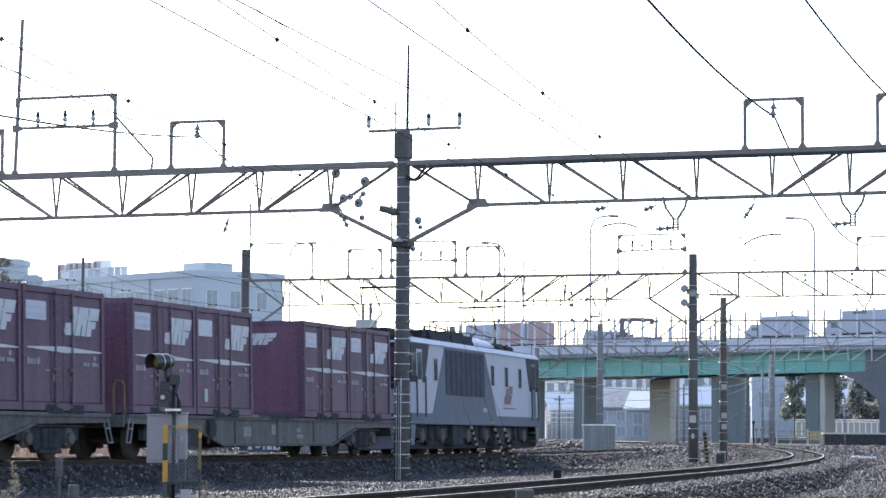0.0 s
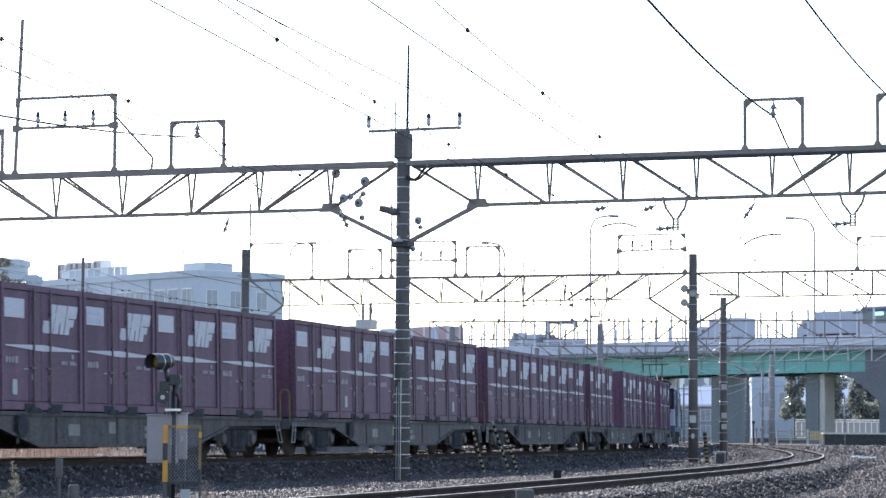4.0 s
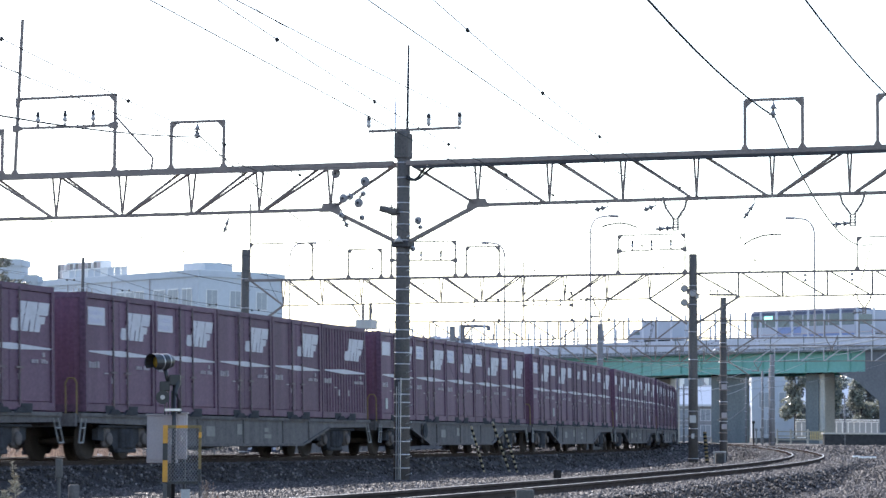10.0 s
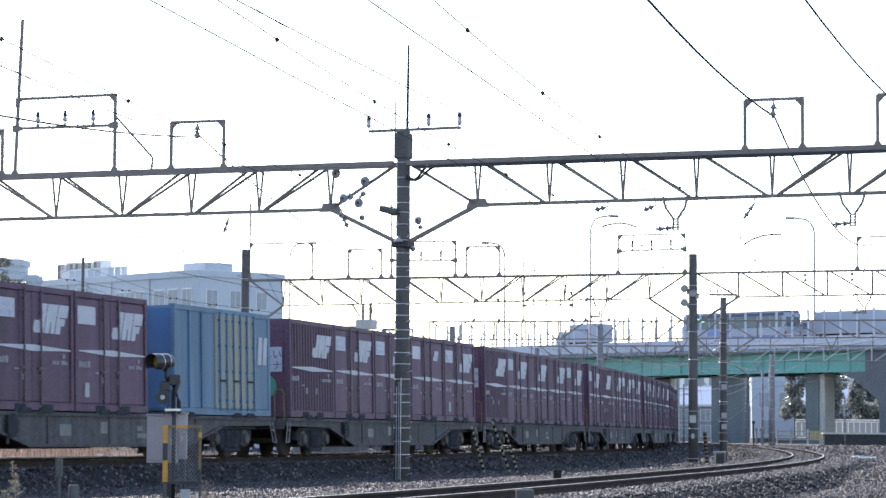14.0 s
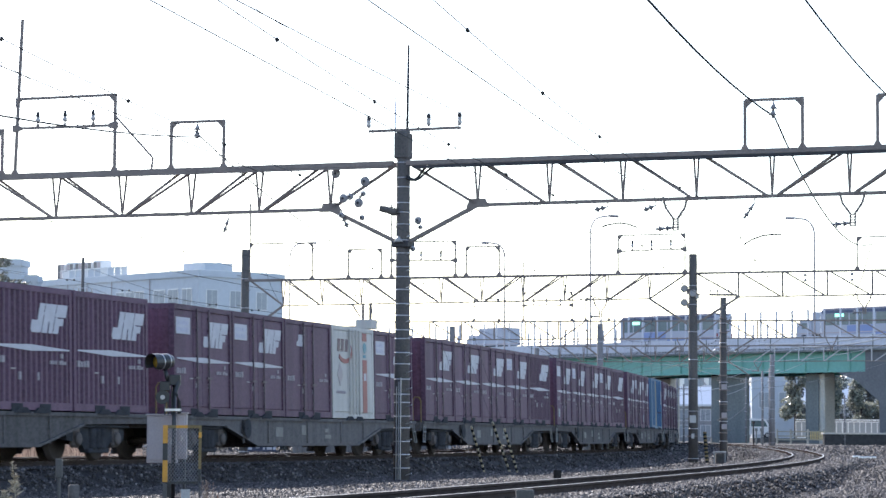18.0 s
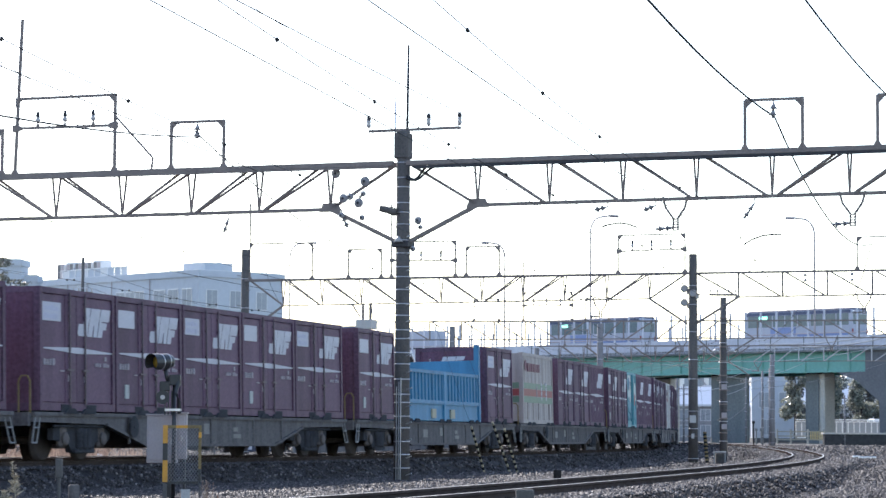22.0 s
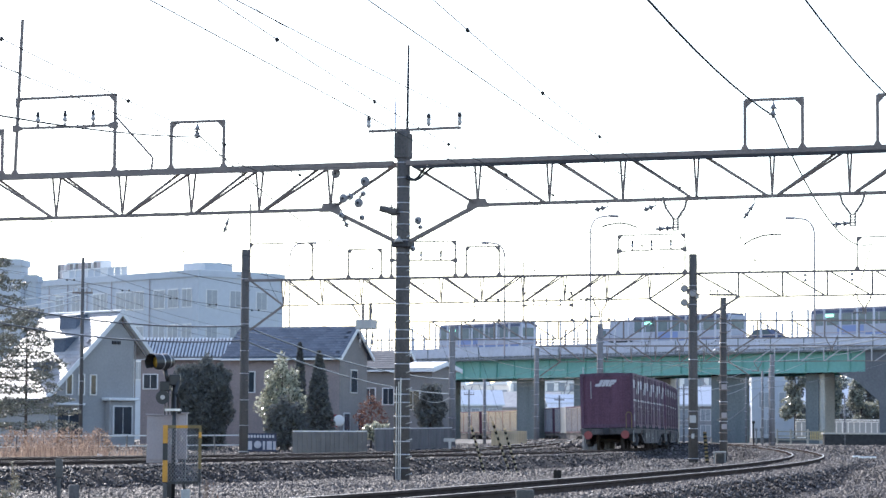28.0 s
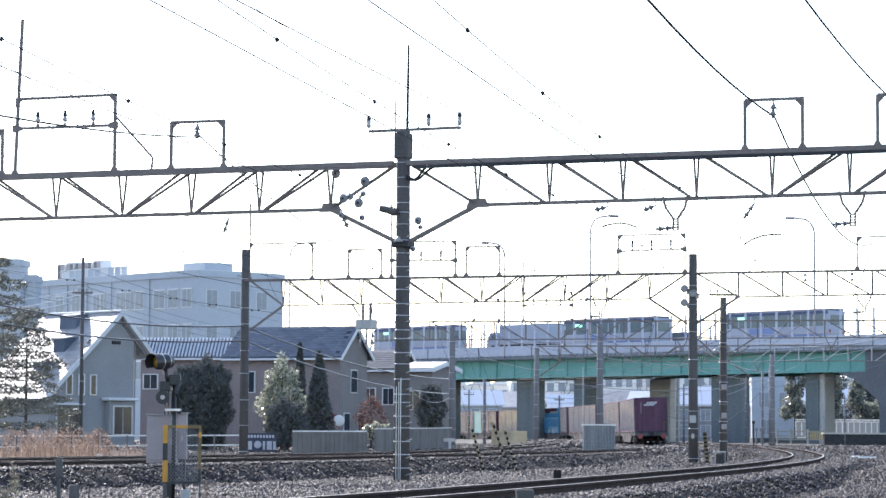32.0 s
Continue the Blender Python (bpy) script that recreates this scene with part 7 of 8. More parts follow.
for x, y, h in ((39.5, 300, 7.5), (44.6, 297, 8.2), (48.5, 300, 7.2)):
    street_tree(x, y, h, "leafd", int(x), "dark evergreen tree in the bridge's shade", 2.6)


def reeds(x0, x1, y0, y1, n, h, seed, label):
    """Dry grass: bent blades with plumes."""
    rng = np.random.RandomState(seed)
    V, F = [], []
    for i in range(n):
        x, y = rng.uniform(x0, x1), rng.uniform(y0, y1)
        z = float(ground_height(np.array([x]), np.array([y]))[0])
        hh = h * rng.uniform(0.45, 1.1)
        a, b = rng.normal(0, 0.18 * hh), rng.normal(0, 0.1 * hh)
        w = 0.006 + 0.005 * rng.rand()
        k = len(V)
        V += [(x - w, y, z - 0.05), (x + w, y, z - 0.05), (x + a * 0.4 + w, y + b * 0.4, z + hh * 0.6), (x + a * 0.4 - w, y + b * 0.4, z + hh * 0.6), (x + a, y + b, z + hh)]
        F += [(k, k + 1, k + 2, k + 3), (k + 3, k + 2, k + 4)]
        if rng.rand() < 0.5:
            k = len(V)
            c = np.array((x + a, y + b, z + hh))
            for j in range(14):
                p = c + np.array((a * 0.3 * j / 14, 0, 0.22 * j / 14 - 0.04))
                q = rng.normal(size=3) * (0.03 * (1.2 - j / 14))
                k = len(V)
                V += [tuple(p), tuple(p + q + (0.006, 0, 0.03)), tuple(p + q + (-0.006, 0.004, 0.035))]
                F += [(k, k + 1, k + 2)]
    me = bpy.data.meshes.new("dry_grass")
    me.from_pydata(V, [], F)
    me.materials.append(M["reed"])
    return tagged(new("dry_grass", me), label, "grass", kind="stuff")


reeds(-15.872, -13.292, 98, 104, 420, 0.95, 5, "dry straw-coloured reeds by the fence")
for x, y, r in ((-16.3, 101, 0.7), (-15.2, 100.5, 0.9), (-14.2, 101, 0.8), (-13.3, 102, 0.6)):
    tree(x, y, ground_height(np.array([x]), np.array([float(y)]))[0], 1.1 + 0.4 * r, "bushy rust-brown dry shrub by the fence", "reed", [(0, 0, 0.7, r, 0.5, 0.65, 0.5)], 0.03, 1800, 0.05, name="shrub")
reeds(-17.054, -11.464, 98, 103, 700, 0.5, 6, "dry low grass along the fence")

# ---------- lineside things ----------
def ground_at(x, y):
    return float(ground_height(np.array([float(x)]), np.array([float(y)]))[0])


def lineside_fence(xa, ya, xb, yb, h, label, n, board=False):
    f = thing("fence", pose(0, 0, 0), label, "fence", "lineside fences")
    a, b = Vector((xa, ya, 0)), Vector((xb, yb, 0))
    for k in range(n + 1):
        p = a.lerp(b, k / n)
        z = ground_at(p.x, p.y)
        part("post", box(B(), p.x - 0.04, p.x + 0.04, p.y - 0.04, p.y + 0.04, z - 0.2, z + h), "fence", f)
        if k < n:
            q = a.lerp(b, (k + 1) / n)
            zq = ground_at(q.x, q.y)
            if board:
                m = max(2, int((q - p).length / 0.22))
                for j in range(m):
                    c0, c1 = p.lerp(q, (j + 0.04) / m), p.lerp(q, (j + 0.96) / m)
                    zz = z + (zq - z) * j / m
                    part("board", bar(B(), (c0.x, c0.y - 0.05, zz + h * 0.5), (c1.x, c1.y - 0.05, zz + h * 0.5), 0.03, h * 0.94), "fence", f)
                part("top_rail", bar(B(), (p.x, p.y - 0.05, z + h), (q.x, q.y - 0.05, zq + h), 0.08, 0.06), "alum", f)
            else:
                for t in (0.97, 0.5):
                    part("rail", bar(B(), (p.x, p.y, z + h * t), (q.x, q.y, zq + h * t), 0.05, 0.06), "alum", f)
    return f


lineside_fence(-19.58, 108, -9.264, 122, 0.95, "low grey pipe fence beside the line", 9)
lineside_fence(-7.13, 126, -3.665, 128, 1.1, "weathered grey board fence", 8, True)
lineside_fence(-3.354, 132, 0.543, 150, 1.2, "weathered pale board fence", 9, True)


M["amber"] = mat("amber_lens", (0.3, 0.17, 0.02), 0.2, vary=0.2)
M["mesh"] = mat("mesh_wire", (0.2, 0.2, 0.21), 0.6, 0.2, vary=0.2)


def warning_signal():
    """A lineside warning lamp and horn on a post."""
    s = thing("warning_signal", pose(-4.675, 45.0, 0.0), "black lineside warning lamp and horn on a post", "signal")
    x = lambda px: (px - 300) / 103.35
    z = lambda py: 0.55 + (771 - py) / 103.35
    part("post", strut(B(), (x(309), 0.05, -0.6), (x(309), 0.05, z(668)), 0.035, 10), "black", s)
    h = part("lamp_head", lathe(B(), [(0.06, 0.2), (0.11, 0.17), (0.135, 0.08), (0.135, -0.1), (0.13, -0.14)], 20, (0, 0, 0), "y"), "black", s)
    head = Matrix.Translation((x(290), -0.02, z(641))) @ Matrix.Rotation(radians(-38), 4, "Z") @ Matrix.Rotation(radians(4), 4, "X")
    h.matrix_local = head
    bm = B()
    n = 16
    ring = []
    for k in range(n - 3):
        a = math.pi * 2 * (k - 2.5) / n + 0.1
        ring.append([bm.verts.new((r * math.cos(a), y, r * math.sin(a))) for y, r in ((-0.12, 0.137), (-0.3, 0.146), (-0.3, 0.153), (-0.12, 0.146))])
    for p, q in zip(ring, ring[1:]):
        for j in range(4):
            bm.faces.new((p[j], p[(j + 1) % 4], q[(j + 1) % 4], q[j]))
    part("hood", bm, "black", h)
    part("lens", lathe(B(), [(0.02, -0.17), (0.08, -0.155), (0.115, -0.142)], 18, (0, 0, 0), "y"), "amber", h, "dark amber lens")
    for y in (-0.1, 0.05):
        part("band", lathe(B(), [(0.139, y), (0.139, y + 0.02)], 20, (0, 0, 0), "y"), "band", h)
    part("neck", strut(B(), (x(293), 0.0, z(655)), (x(298), 0.0, z(676)), 0.035, 8), "black", s)
    part("junction_box", box(B(), x(284), x(302), -0.06, 0.1, z(693), z(676), 0.012), "black", s)
    part("junction_box", box(B(), x(300), x(320), -0.03, 0.12, z(683), z(664), 0.012), "black", s)
    ho = part("horn", lathe(B(), [(0.03, 0.12), (0.06, 0.06), (0.07, 0.0), (0.11, -0.06), (0.118, -0.08)], 18, (x(290), 0.0, z(704)), "y"), "black", s)
    part("horn_centre", lathe(B(), [(0.04, -0.09), (0.04, -0.078)], 14, (x(290), 0.0, z(704)), "y"), "ceramic", ho)
    part("cable", tube("cable", [(x(318), 0.0, z(675)), (x(313), -0.06, z(695)), (x(318), -0.03, z(712)), (x(319), 0.0, z(732))], 0.036, "black", 8), None, s)
    for px in (293, 299, 305):
        part("conduit", strut(B(), (x(px), 0.03, z(735)), (x(px), 0.03, z(692)), 0.012), "black", s)
    part("clamp", box(B(), x(294), x(322), -0.06, 0.1, z(728), z(724)), "band", s)
    return s


def equipment_cabinet(x0, x1, z0, z1, y, d, label, key="grey"):
    c = thing("equipment_cabinet", pose((x0 + x1) / 2, y, z0), label, "cabinet", "lineside cabinets")
    w, h = (x1 - x0) / 2, z1 - z0
    part("body", box(B(), -w, w, 0, d, 0.0, h, 0.01), key, c)
    part("lid", box(B(), -w - 0.02, w + 0.02, -0.02, d + 0.02, h, h + 0.03, 0.008), key, c)
    door = part("door", box(B(), -w + 0.03, w - 0.03, -0.015, 0.004, 0.05, h - 0.04, 0.005), key, c)
    part("handle", box(B(), w - 0.09, w - 0.06, -0.035, -0.012, h * 0.4, h * 0.52), "band", door)
    part("leg", box(B(), w * 0.3, w * 0.75, 0.05, d - 0.05, -(z0 + 0.75), 0.0), "black", c, "dark steel pedestal")
    return c


warning_signal()
equipment_cabinet(-5.088, -4.58, 0.072, 0.888, 45.4, 0.35, "grey steel equipment cabinet behind the guard panel")
equipment_cabinet(-4.54, -4.375, 0.145, 0.916, 45.1, 0.2, "narrow pale grey terminal box")


def guard_panel():
    g = thing("guard_panel", pose(-4.639, 44.2, 0.0), "wire mesh guard panel in a yellow and black frame", "guard fence")
    k = 44.2 / 4650.9
    W = 63 * k
    zz = lambda py: 0.55 + (771 - py) * k
    top, bot = zz(753), zz(856)
    for x in (0.0, W):
        seg = [(853, 815, "yellow"), (815, 785, "black"), (785, 753, "yellow")] if x == 0 else [(853, 830, "black"), (830, 775, "picketd"), (775, 765, "yellow"), (765, 753, "picketd")]
        for a, b, m in seg:
            part("frame_post", box(B(), x - 0.04, x + (0.04 if x == 0 else 0.005), -0.03, 0.03, zz(a), zz(b)), m, g)
        part("leg", box(B(), x - 0.03, x + (0.03 if x == 0 else 0.0), -0.025, 0.025, -0.8, bot), "sleeper", g)
    for a, b, m in ((0.04, W * 0.3, "picketd"), (W * 0.3, W * 0.62, "yellow"), (W * 0.62, W - 0.04, "picketd")):
        part("top_rail", box(B(), a, b, -0.028, 0.028, top - 0.05, top), m, g)
    part("bottom_rail", box(B(), 0.04, W - 0.04, -0.028, 0.028, bot, bot + 0.04), "black", g)
    bm = B()
    step = 0.052
    H = top - bot
    for i in range(-30, 40):
        for sgn in (1, -1):
            a = i * step
            pts = []
            for t in np.linspace(0, 1, 2):
                pts.append((a + sgn * t * H * 0.75, bot + t * H))
            (xa, za), (xb, zb_) = pts
            lo, hi = 0.04, W - 0.04
            if max(xa, xb) < lo or min(xa, xb) > hi:
                continue
            f = lambda xx: za + (zb_ - za) * (xx - xa) / (xb - xa)
            x0, x1 = (xa, xb) if xa < xb else (xb, xa)
            x0, x1 = max(x0, lo), min(x1, hi)
            if x1 - x0 > 0.01:
                strut(bm, (x0, 0.006 * sgn, f(x0)), (x1, 0.006 * sgn, f(x1)), 0.0042, 4, caps=False)
    part("mesh", bm, "mesh", g, "diamond wire mesh")
    part("plate", box(B(), W * 0.45, W * 0.7, 0.03, 0.05, zz(900), zz(866)), "cwhite", g)
    return g


guard_panel()


def stub(px, y, z0, z1, r, label, key="concrete", square=True):
    s = thing("marker_post", pose(px, y, z0), label, "marker post", "marker posts")
    if square:
        part("post", box(B(), -r, r, -r, r, -0.3, z1 - z0, 0.012), key, s)
    else:
        part("post", lathe(B(), [(r, -0.3), (r, z1 - z0 - 0.02), (r * 0.85, z1 - z0)], 12), key, s)
    return s


mk = stub(-6.097, 42, -0.6, 0.153, 0.028, "weathered grey marker post with a wider head in the ballast", "sleeper")
part("head", box(B(), -0.055, 0.055, -0.05, 0.05, -0.134 + 0.6, 0.171 + 0.6, 0.012), "sleeper", mk)
stub(-5.714, 41, -0.6, -0.221, 0.085, "dark round stub post in the ballast", "pole", False)
stub(0.916, 29, -0.5, -0.025, 0.1, "grey square concrete stub beside the rail", "sleeper")
cg = thing("cable_guard", pose(0, 0, 0), "low pale steel guard frame beside the pole", "guard frame")
for px in (10.754, 11.179):
    part("post", box(B(), px - 0.025, px + 0.025, 104, 104.05, -0.6, 0.017), "railing", cg)
part("top_bar", box(B(), 10.754 - 0.03, 11.179 + 0.03, 103.99, 104.06, -0.005, 0.039), "cwhite", cg)
part("base_block", box(B(), 10.821, 11.134, 104.1, 104.4, -0.6, -0.05, 0.02), "dirt", cg)
stub(2.63, 60, -0.55, -0.187, 0.09, "round dark stub in the ballast", "bandb", False)


def striped_guard(a, b, up, label="black and yellow striped guy-wire guard leaning over the ballast", r=0.036, pale="hazard"):
    """A guy wire with a striped guard tube on its foot."""
    g = thing("guy_wire", Matrix(), label, "guy wire", "guy wires")
    a, b, up = Vector(a), Vector(b), Vector(up)
    n = 18
    for k in range(n):
        p, q = a.lerp(b, k / n), a.lerp(b, (k + 1) / n)
        part("guard_band", strut(B(), p, q, r, 10), pale if k % 2 else "bandb", g)
    part("wire", tube("wire", [b, up], 0.004, "wire"), None, g)
    return g


for (x0, z0), (x1, z1), zk in (((1.31, -0.6), (0.875, 0.87), 5.3), ((2.09, -0.6), (1.51, 1.0), 6.7), ((2.32, -0.6), (1.87, 0.8), 8.0)):
    striped_guard((x0, 80.0, z0), (x1, 79.0, z1), (-0.9, 65.15, zk))
striped_guard((10.68, 106, -0.6), (10.6, 106.3, 0.8), (10.285, 107.5, 5.529), "tan and black striped guard beside a pole", 0.075, "picketd")


# ---------- poles, signs and cables ----------
def utility_pole(x, y, z1, r, label, arms=()):
    z0 = ground_at(x, y)
    p = thing("utility_pole", pose(x, y, 0), label, "utility pole", "utility poles")
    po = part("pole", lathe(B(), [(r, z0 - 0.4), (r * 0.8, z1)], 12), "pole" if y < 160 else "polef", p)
    for k in range(7):
        z = z0 + (z1 - z0) * (0.12 + 0.12 * k)
        part("band", lathe(B(), [(r + 0.01, z), (r + 0.01, z + 0.03)], 12), "band", po)
    for z, w in arms:
        part("crossarm", box(B(), -w, w, -0.05, 0.05, z, z + 0.09), "steel", p)
        for u in (-w * 0.9, -w * 0.4, w * 0.4, w * 0.9):
            bm = B()
            insulator(bm, (u, 0, z + 0.09), 0.2, 0.05)
            part("insulator", bm, "ceramic", p)
    return p


lp = utility_pole(11.966, 112, 6.54, 0.17, "dark banded concrete pole with two small lamps", ((6.612, 0.6),))
for k in range(13):
    part("step_iron", strut(B(), (-0.3 if k % 2 else 0.3, -0.14, 0.9 + 0.42 * k), (-0.1 if k % 2 else 0.1, -0.14, 0.9 + 0.42 * k), 0.016, 5), "steel", lp)
for k in range(9):
    part("strap", lathe(B(), [(0.178, 0.0), (0.178, 0.05)], 12, (0, 0, 0.75 + 0.61 * k)), "steel", lp)
for px in (-0.33, 0.36):
    part("lamp", lathe(B(), [(0.03, 0.1), (0.17, 0.0), (0.15, -0.05)], 12, (px, -0.1, 4.25)), "ceramic", lp, "small white lamp")
    part("lamp_arm", strut(B(), (0, -0.05, 4.25 + 0.1), (px, -0.1, 4.25 + 0.1), 0.02), "steel", lp)
for py in (690, 740, 760):
    part("plate", box(B(), -0.1, 0.12, -0.2, -0.17, 0.695 + (770 - py) / 41.5, 0.695 + (770 - py) / 41.5 + 0.22), "grey", lp, "small grey plate")
utility_pole(-17.975, 131, 9.392, 0.1, "thin grey utility pole before the houses", ((7.583, 0.5),))
utility_pole(24.95, 205, 5.8, 0.1, "grey pole under the bridge")
utility_pole(25.9, 208, 6.1, 0.12, "grey pole under the bridge")
utility_pole(3.058, 190, 4.694, 0.12, "grey pole beside the far track")
utility_pole(16.504, 185, 4.737, 0.1, "thin grey pole under the bridge")
utility_pole(32.866, 215, 4.105, 0.08, "thin street pole by the white fence")


def cable(points, r, label, sag=0.5):
    pts = []
    for a, b in zip(points, points[1:]):
        pts += span_points(a, b, sag)[:-1]
    pts.append(Vector(points[-1]))
    return tagged(new("cable", tube("cable", pts, r, "sheath")), label, "cable", "slung cables")


for a, b, c, r in ((((-20.234, 104, 6.281)), ((-8.627, 114.5, 5.329)), ((0.644, 156, 3.943)), 0.035), (((-20.22, 104, 5.541)), ((-8.62, 114.5, 4.689)), ((0.649, 156, 3.073)), 0.035)):
    cable((a, b, c), r, "thick dark cable slung from pole to pole")
for py in (470, 505, 520, 532):
    cable(((-21.975, 118, 8.892), (-17.975, 131.0, 8.148 + (500 - py) / 35.5), (-5.233, 170.0, 6.845 + (500 - py) / 40)), 0.012, "thin dark power line before the houses", 0.8)
# three dark wires coloured white to paint the sun glint on them
for a, b in (((-18.22, 131, 7.74), (-21.03, 128, 7.06)), ((-18.22, 131, 7.48), (-21.03, 128, 6.67)), ((-18.22, 131, 7.20), (-21.03, 128, 6.43))):
    tagged(new("cable", tube("cable", span_points(a, b, 0.05), 0.03, "trim")), "bright sunlit power line before the houses", "cable", "slung cables")


pw = thing("cable", Matrix(), "thin dark power line with paired round spacers", "cable", "slung cables")
at = lambda px, py, y: ((px - 784) / 4650.9 * y, y, 0.55 + (771.6 - py + 0.0053 * (px - 784)) / 4650.9 * y)
part("wire", tube("wire", [at(px, py, 128) for px, py in ((-40, 470), (60, 484), (124, 494), (222, 513), (307, 527), (377, 538), (452, 548), (520, 557))], 0.012, "black"), None, pw)
for px, py in ((124, 494), (222, 513), (307, 527), (377, 538), (452, 548)):
    for d in (-6, 6):
        part("spacer", lathe(B(), [(0.01, -0.05), (0.05, -0.03), (0.055, 0.0), (0.05, 0.03), (0.01, 0.05)], 8, at(px + d, py, 128)), "black", pw)


def hung_box():
    """The pale equipment box hung under the second gantry."""
    h = thing("hung_equipment_box", gpose(2), "pale grey equipment box hung below a gantry beam", "equipment box")
    u0, u1 = 5.402, 6.171
    zt, zb2 = (5.853, 5.541)[1], (5.856, 5.13)[1]
    part("body", box(B(), u0, u1, -0.3, 0.3, zb2, zt, 0.02), "cwhite", h)
    for u in (u0 + 0.22, u1 - 0.2):
        part("hanger", box(B(), u - 0.05, u + 0.05, -0.05, 0.05, zt - 0.02, zl2(u) + 0.04), "steel", h)
    part("brace", bar(B(), (u0 + 0.1, 0, zt + 0.1), (u0 - 0.3, 0, zl2(u0)), 0.06, 0.06), "steel", h)
    for u in (u0 + 0.1, (u0 + u1) / 2, u1 - 0.1):
        bm = B()
        string(bm, (u, 0, zb2), (u, 0, zb2 - 0.75), 0.09)
        part("insulator", bm, "disc", h)
    return h


hung_box()


M["hut"] = mat("weathered_sheet", (0.25, 0.255, 0.26), 0.6, streak=True, vary=0.35, scale=1.5, fine=12)


def corrugated_bin():
    b = thing("trackside_hut", pose(7.038, 131, -0.1), "low grey corrugated steel enclosure beside the track", "enclosure")
    k = 131 / 4650.9
    W, H = 56 * k, 1.164 + 0.1
    part("front", corrugated(0, W, 11, 0.0, -0.06, -0.4, H), "hut", b)
    part("body", box(B(), 0.02, W - 0.02, 0.02, 1.2, -0.4, H - 0.02), "hut", b)
    part("top_edge", box(B(), -0.03, W + 0.03, -0.08, 1.22, H - 0.02, H + 0.05), "alum", b)
    part("corner_post", box(B(), -0.05, -0.01, -0.04, 0.0, -0.4, H + 2.9), "galv", b)
    return b


corrugated_bin()


def sign_board():
    """A dark advertising board with a row of big pale shapes."""
    s = thing("advertising_board", pose(-9.648, 130, 0), "dark advertising board with pale lettering shapes", "sign board")
    k = 130 / 4650.9
    zz = lambda py: 0.55 + (771.6 - py) * k
    part("board", box(B(), 0, 53 * k, 0, 0.08, zz(799), zz(767)), "navy", s)
    for i in range(9):
        part("small_bar", box(B(), (2 + i * 5.4) * k, (5.6 + i * 5.4) * k, -0.006, 0.02, zz(775), zz(770)), "white", s)
    for i, (w, h) in enumerate(((9, 15), (13, 17), (4, 15), (9, 15), (5, 15))):
        x = (1, 13, 29, 36, 47)[i]
        if i == 1:
            part("round_shape", lathe(B(), [(6.5 * k, 0.0), (6.5 * k, -0.02)], 18, ((x + 7) * k, 0, zz(787)), "y"), "white", s)
        else:
            part("block_shape", box(B(), x * k, (x + w) * k, -0.006, 0.02, zz(796), zz(796 - h)), "white", s)
    for x in (4 * k, 48 * k):
        part("leg", box(B(), x, x + 0.08, 0.02, 0.1, -0.6, zz(798)), "steel", s)
    return s


sign_board()
r = thing("round_sign", pose(-5.861, 148, 0), "round pale-faced sign with a red rim on a post", "sign")
part("rim", lathe(B(), [(0.36, 0.0), (0.36, 0.05), (0.3, 0.07)], 20, (-0.14, 0, 1.419), "y"), "red", r)
part("face", lathe(B(), [(0.05, -0.06), (0.28, -0.03), (0.33, 0.0)], 20, (0.06, 0, 1.419), "y"), "trim", r, "pale rounded face")
part("post", strut(B(), (0, 0.1, -0.5), (0, 0.1, 1.419), 0.04), "steel", r)
sg = thing("lineside_sign", pose(-14.852, 104, 0), "small white sign with a blue mark by the fence", "sign")
part("board", box(B(), -0.11, 0.11, 0, 0.02, -0.409, -0.12), "cwhite", sg)
part("mark", box(B(), -0.05, 0.04, -0.006, 0.0, -0.276, -0.187), "busb", sg)
part("post", strut(B(), (0, 0.04, -0.6), (0, 0.04, -0.142), 0.02), "steel", sg)
dm = thing("dome_marker", pose(-12.969, 100, 0), "white dome marker on the ground", "marker")
part("dome", lathe(B(), [(0.16, ground_at(-12.969, 100)), (0.17, -0.258), (0.12, -0.173), (0.02, -0.151)], 14), "cwhite", dm)

# the road fence and the wall under the bridge
sr = thing("side_road", pose(0, 0, 0), "raised asphalt side road behind the bridge piers", "road", kind="structure")
part("embankment", slab(B(), [(30.38, 256.3), (85, 256.3), (85, 284), (28.98, 284), (28.98, 272)], "z", -0.6, 0.56), "ramp", sr)
part("surface", slab(B(), [(30.38, 256.4), (85, 256.4), (85, 284), (28.98, 284), (28.98, 272)], "z", 0.56, 0.6), "pier", sr)
M["panelg"] = island("frosted_pane", (0.25, 0.28, 0.3), (0.36, 0.38, 0.4), 0.5, through_light=0.6)
rf = thing("road_fence", pose(0, 0, 0), "white road fence with frosted panels", "fence", "lineside fences")
zf0, zf1 = 0.6, 2.269
M["panelw"] = island("frosted_panel", (0.6, 0.62, 0.64), (0.74, 0.75, 0.76), 0.5, through_light=0.6)
xs = np.linspace(34.667, 43.212, 16)
for a, b in zip(xs, xs[1:]):
    part("post", box(B(), a - 0.04, a + 0.04, 258, 258.08, zf0, zf1), "panelw", rf)
    part("panel", box(B(), a + 0.05, b - 0.05, 258.03, 258.04, zf0 + 0.1, zf1 - 0.1), "panelg", rf, "frosted grey panel")
for z in (zf0 + 0.05, zf1 - 0.05, zf1 + 0.14):
    part("rail", box(B(), 34.667, 43.212, 257.98, 258.1, z - 0.05, z + 0.05), "panelw", rf)
M["kerbw"] = mat("kerb_white", (0.75, 0.75, 0.74), 0.8, vary=0.15, scale=1)
rw = thing("retaining_wall", pose(0, 0, 0), "dark low retaining wall below the road", "wall")
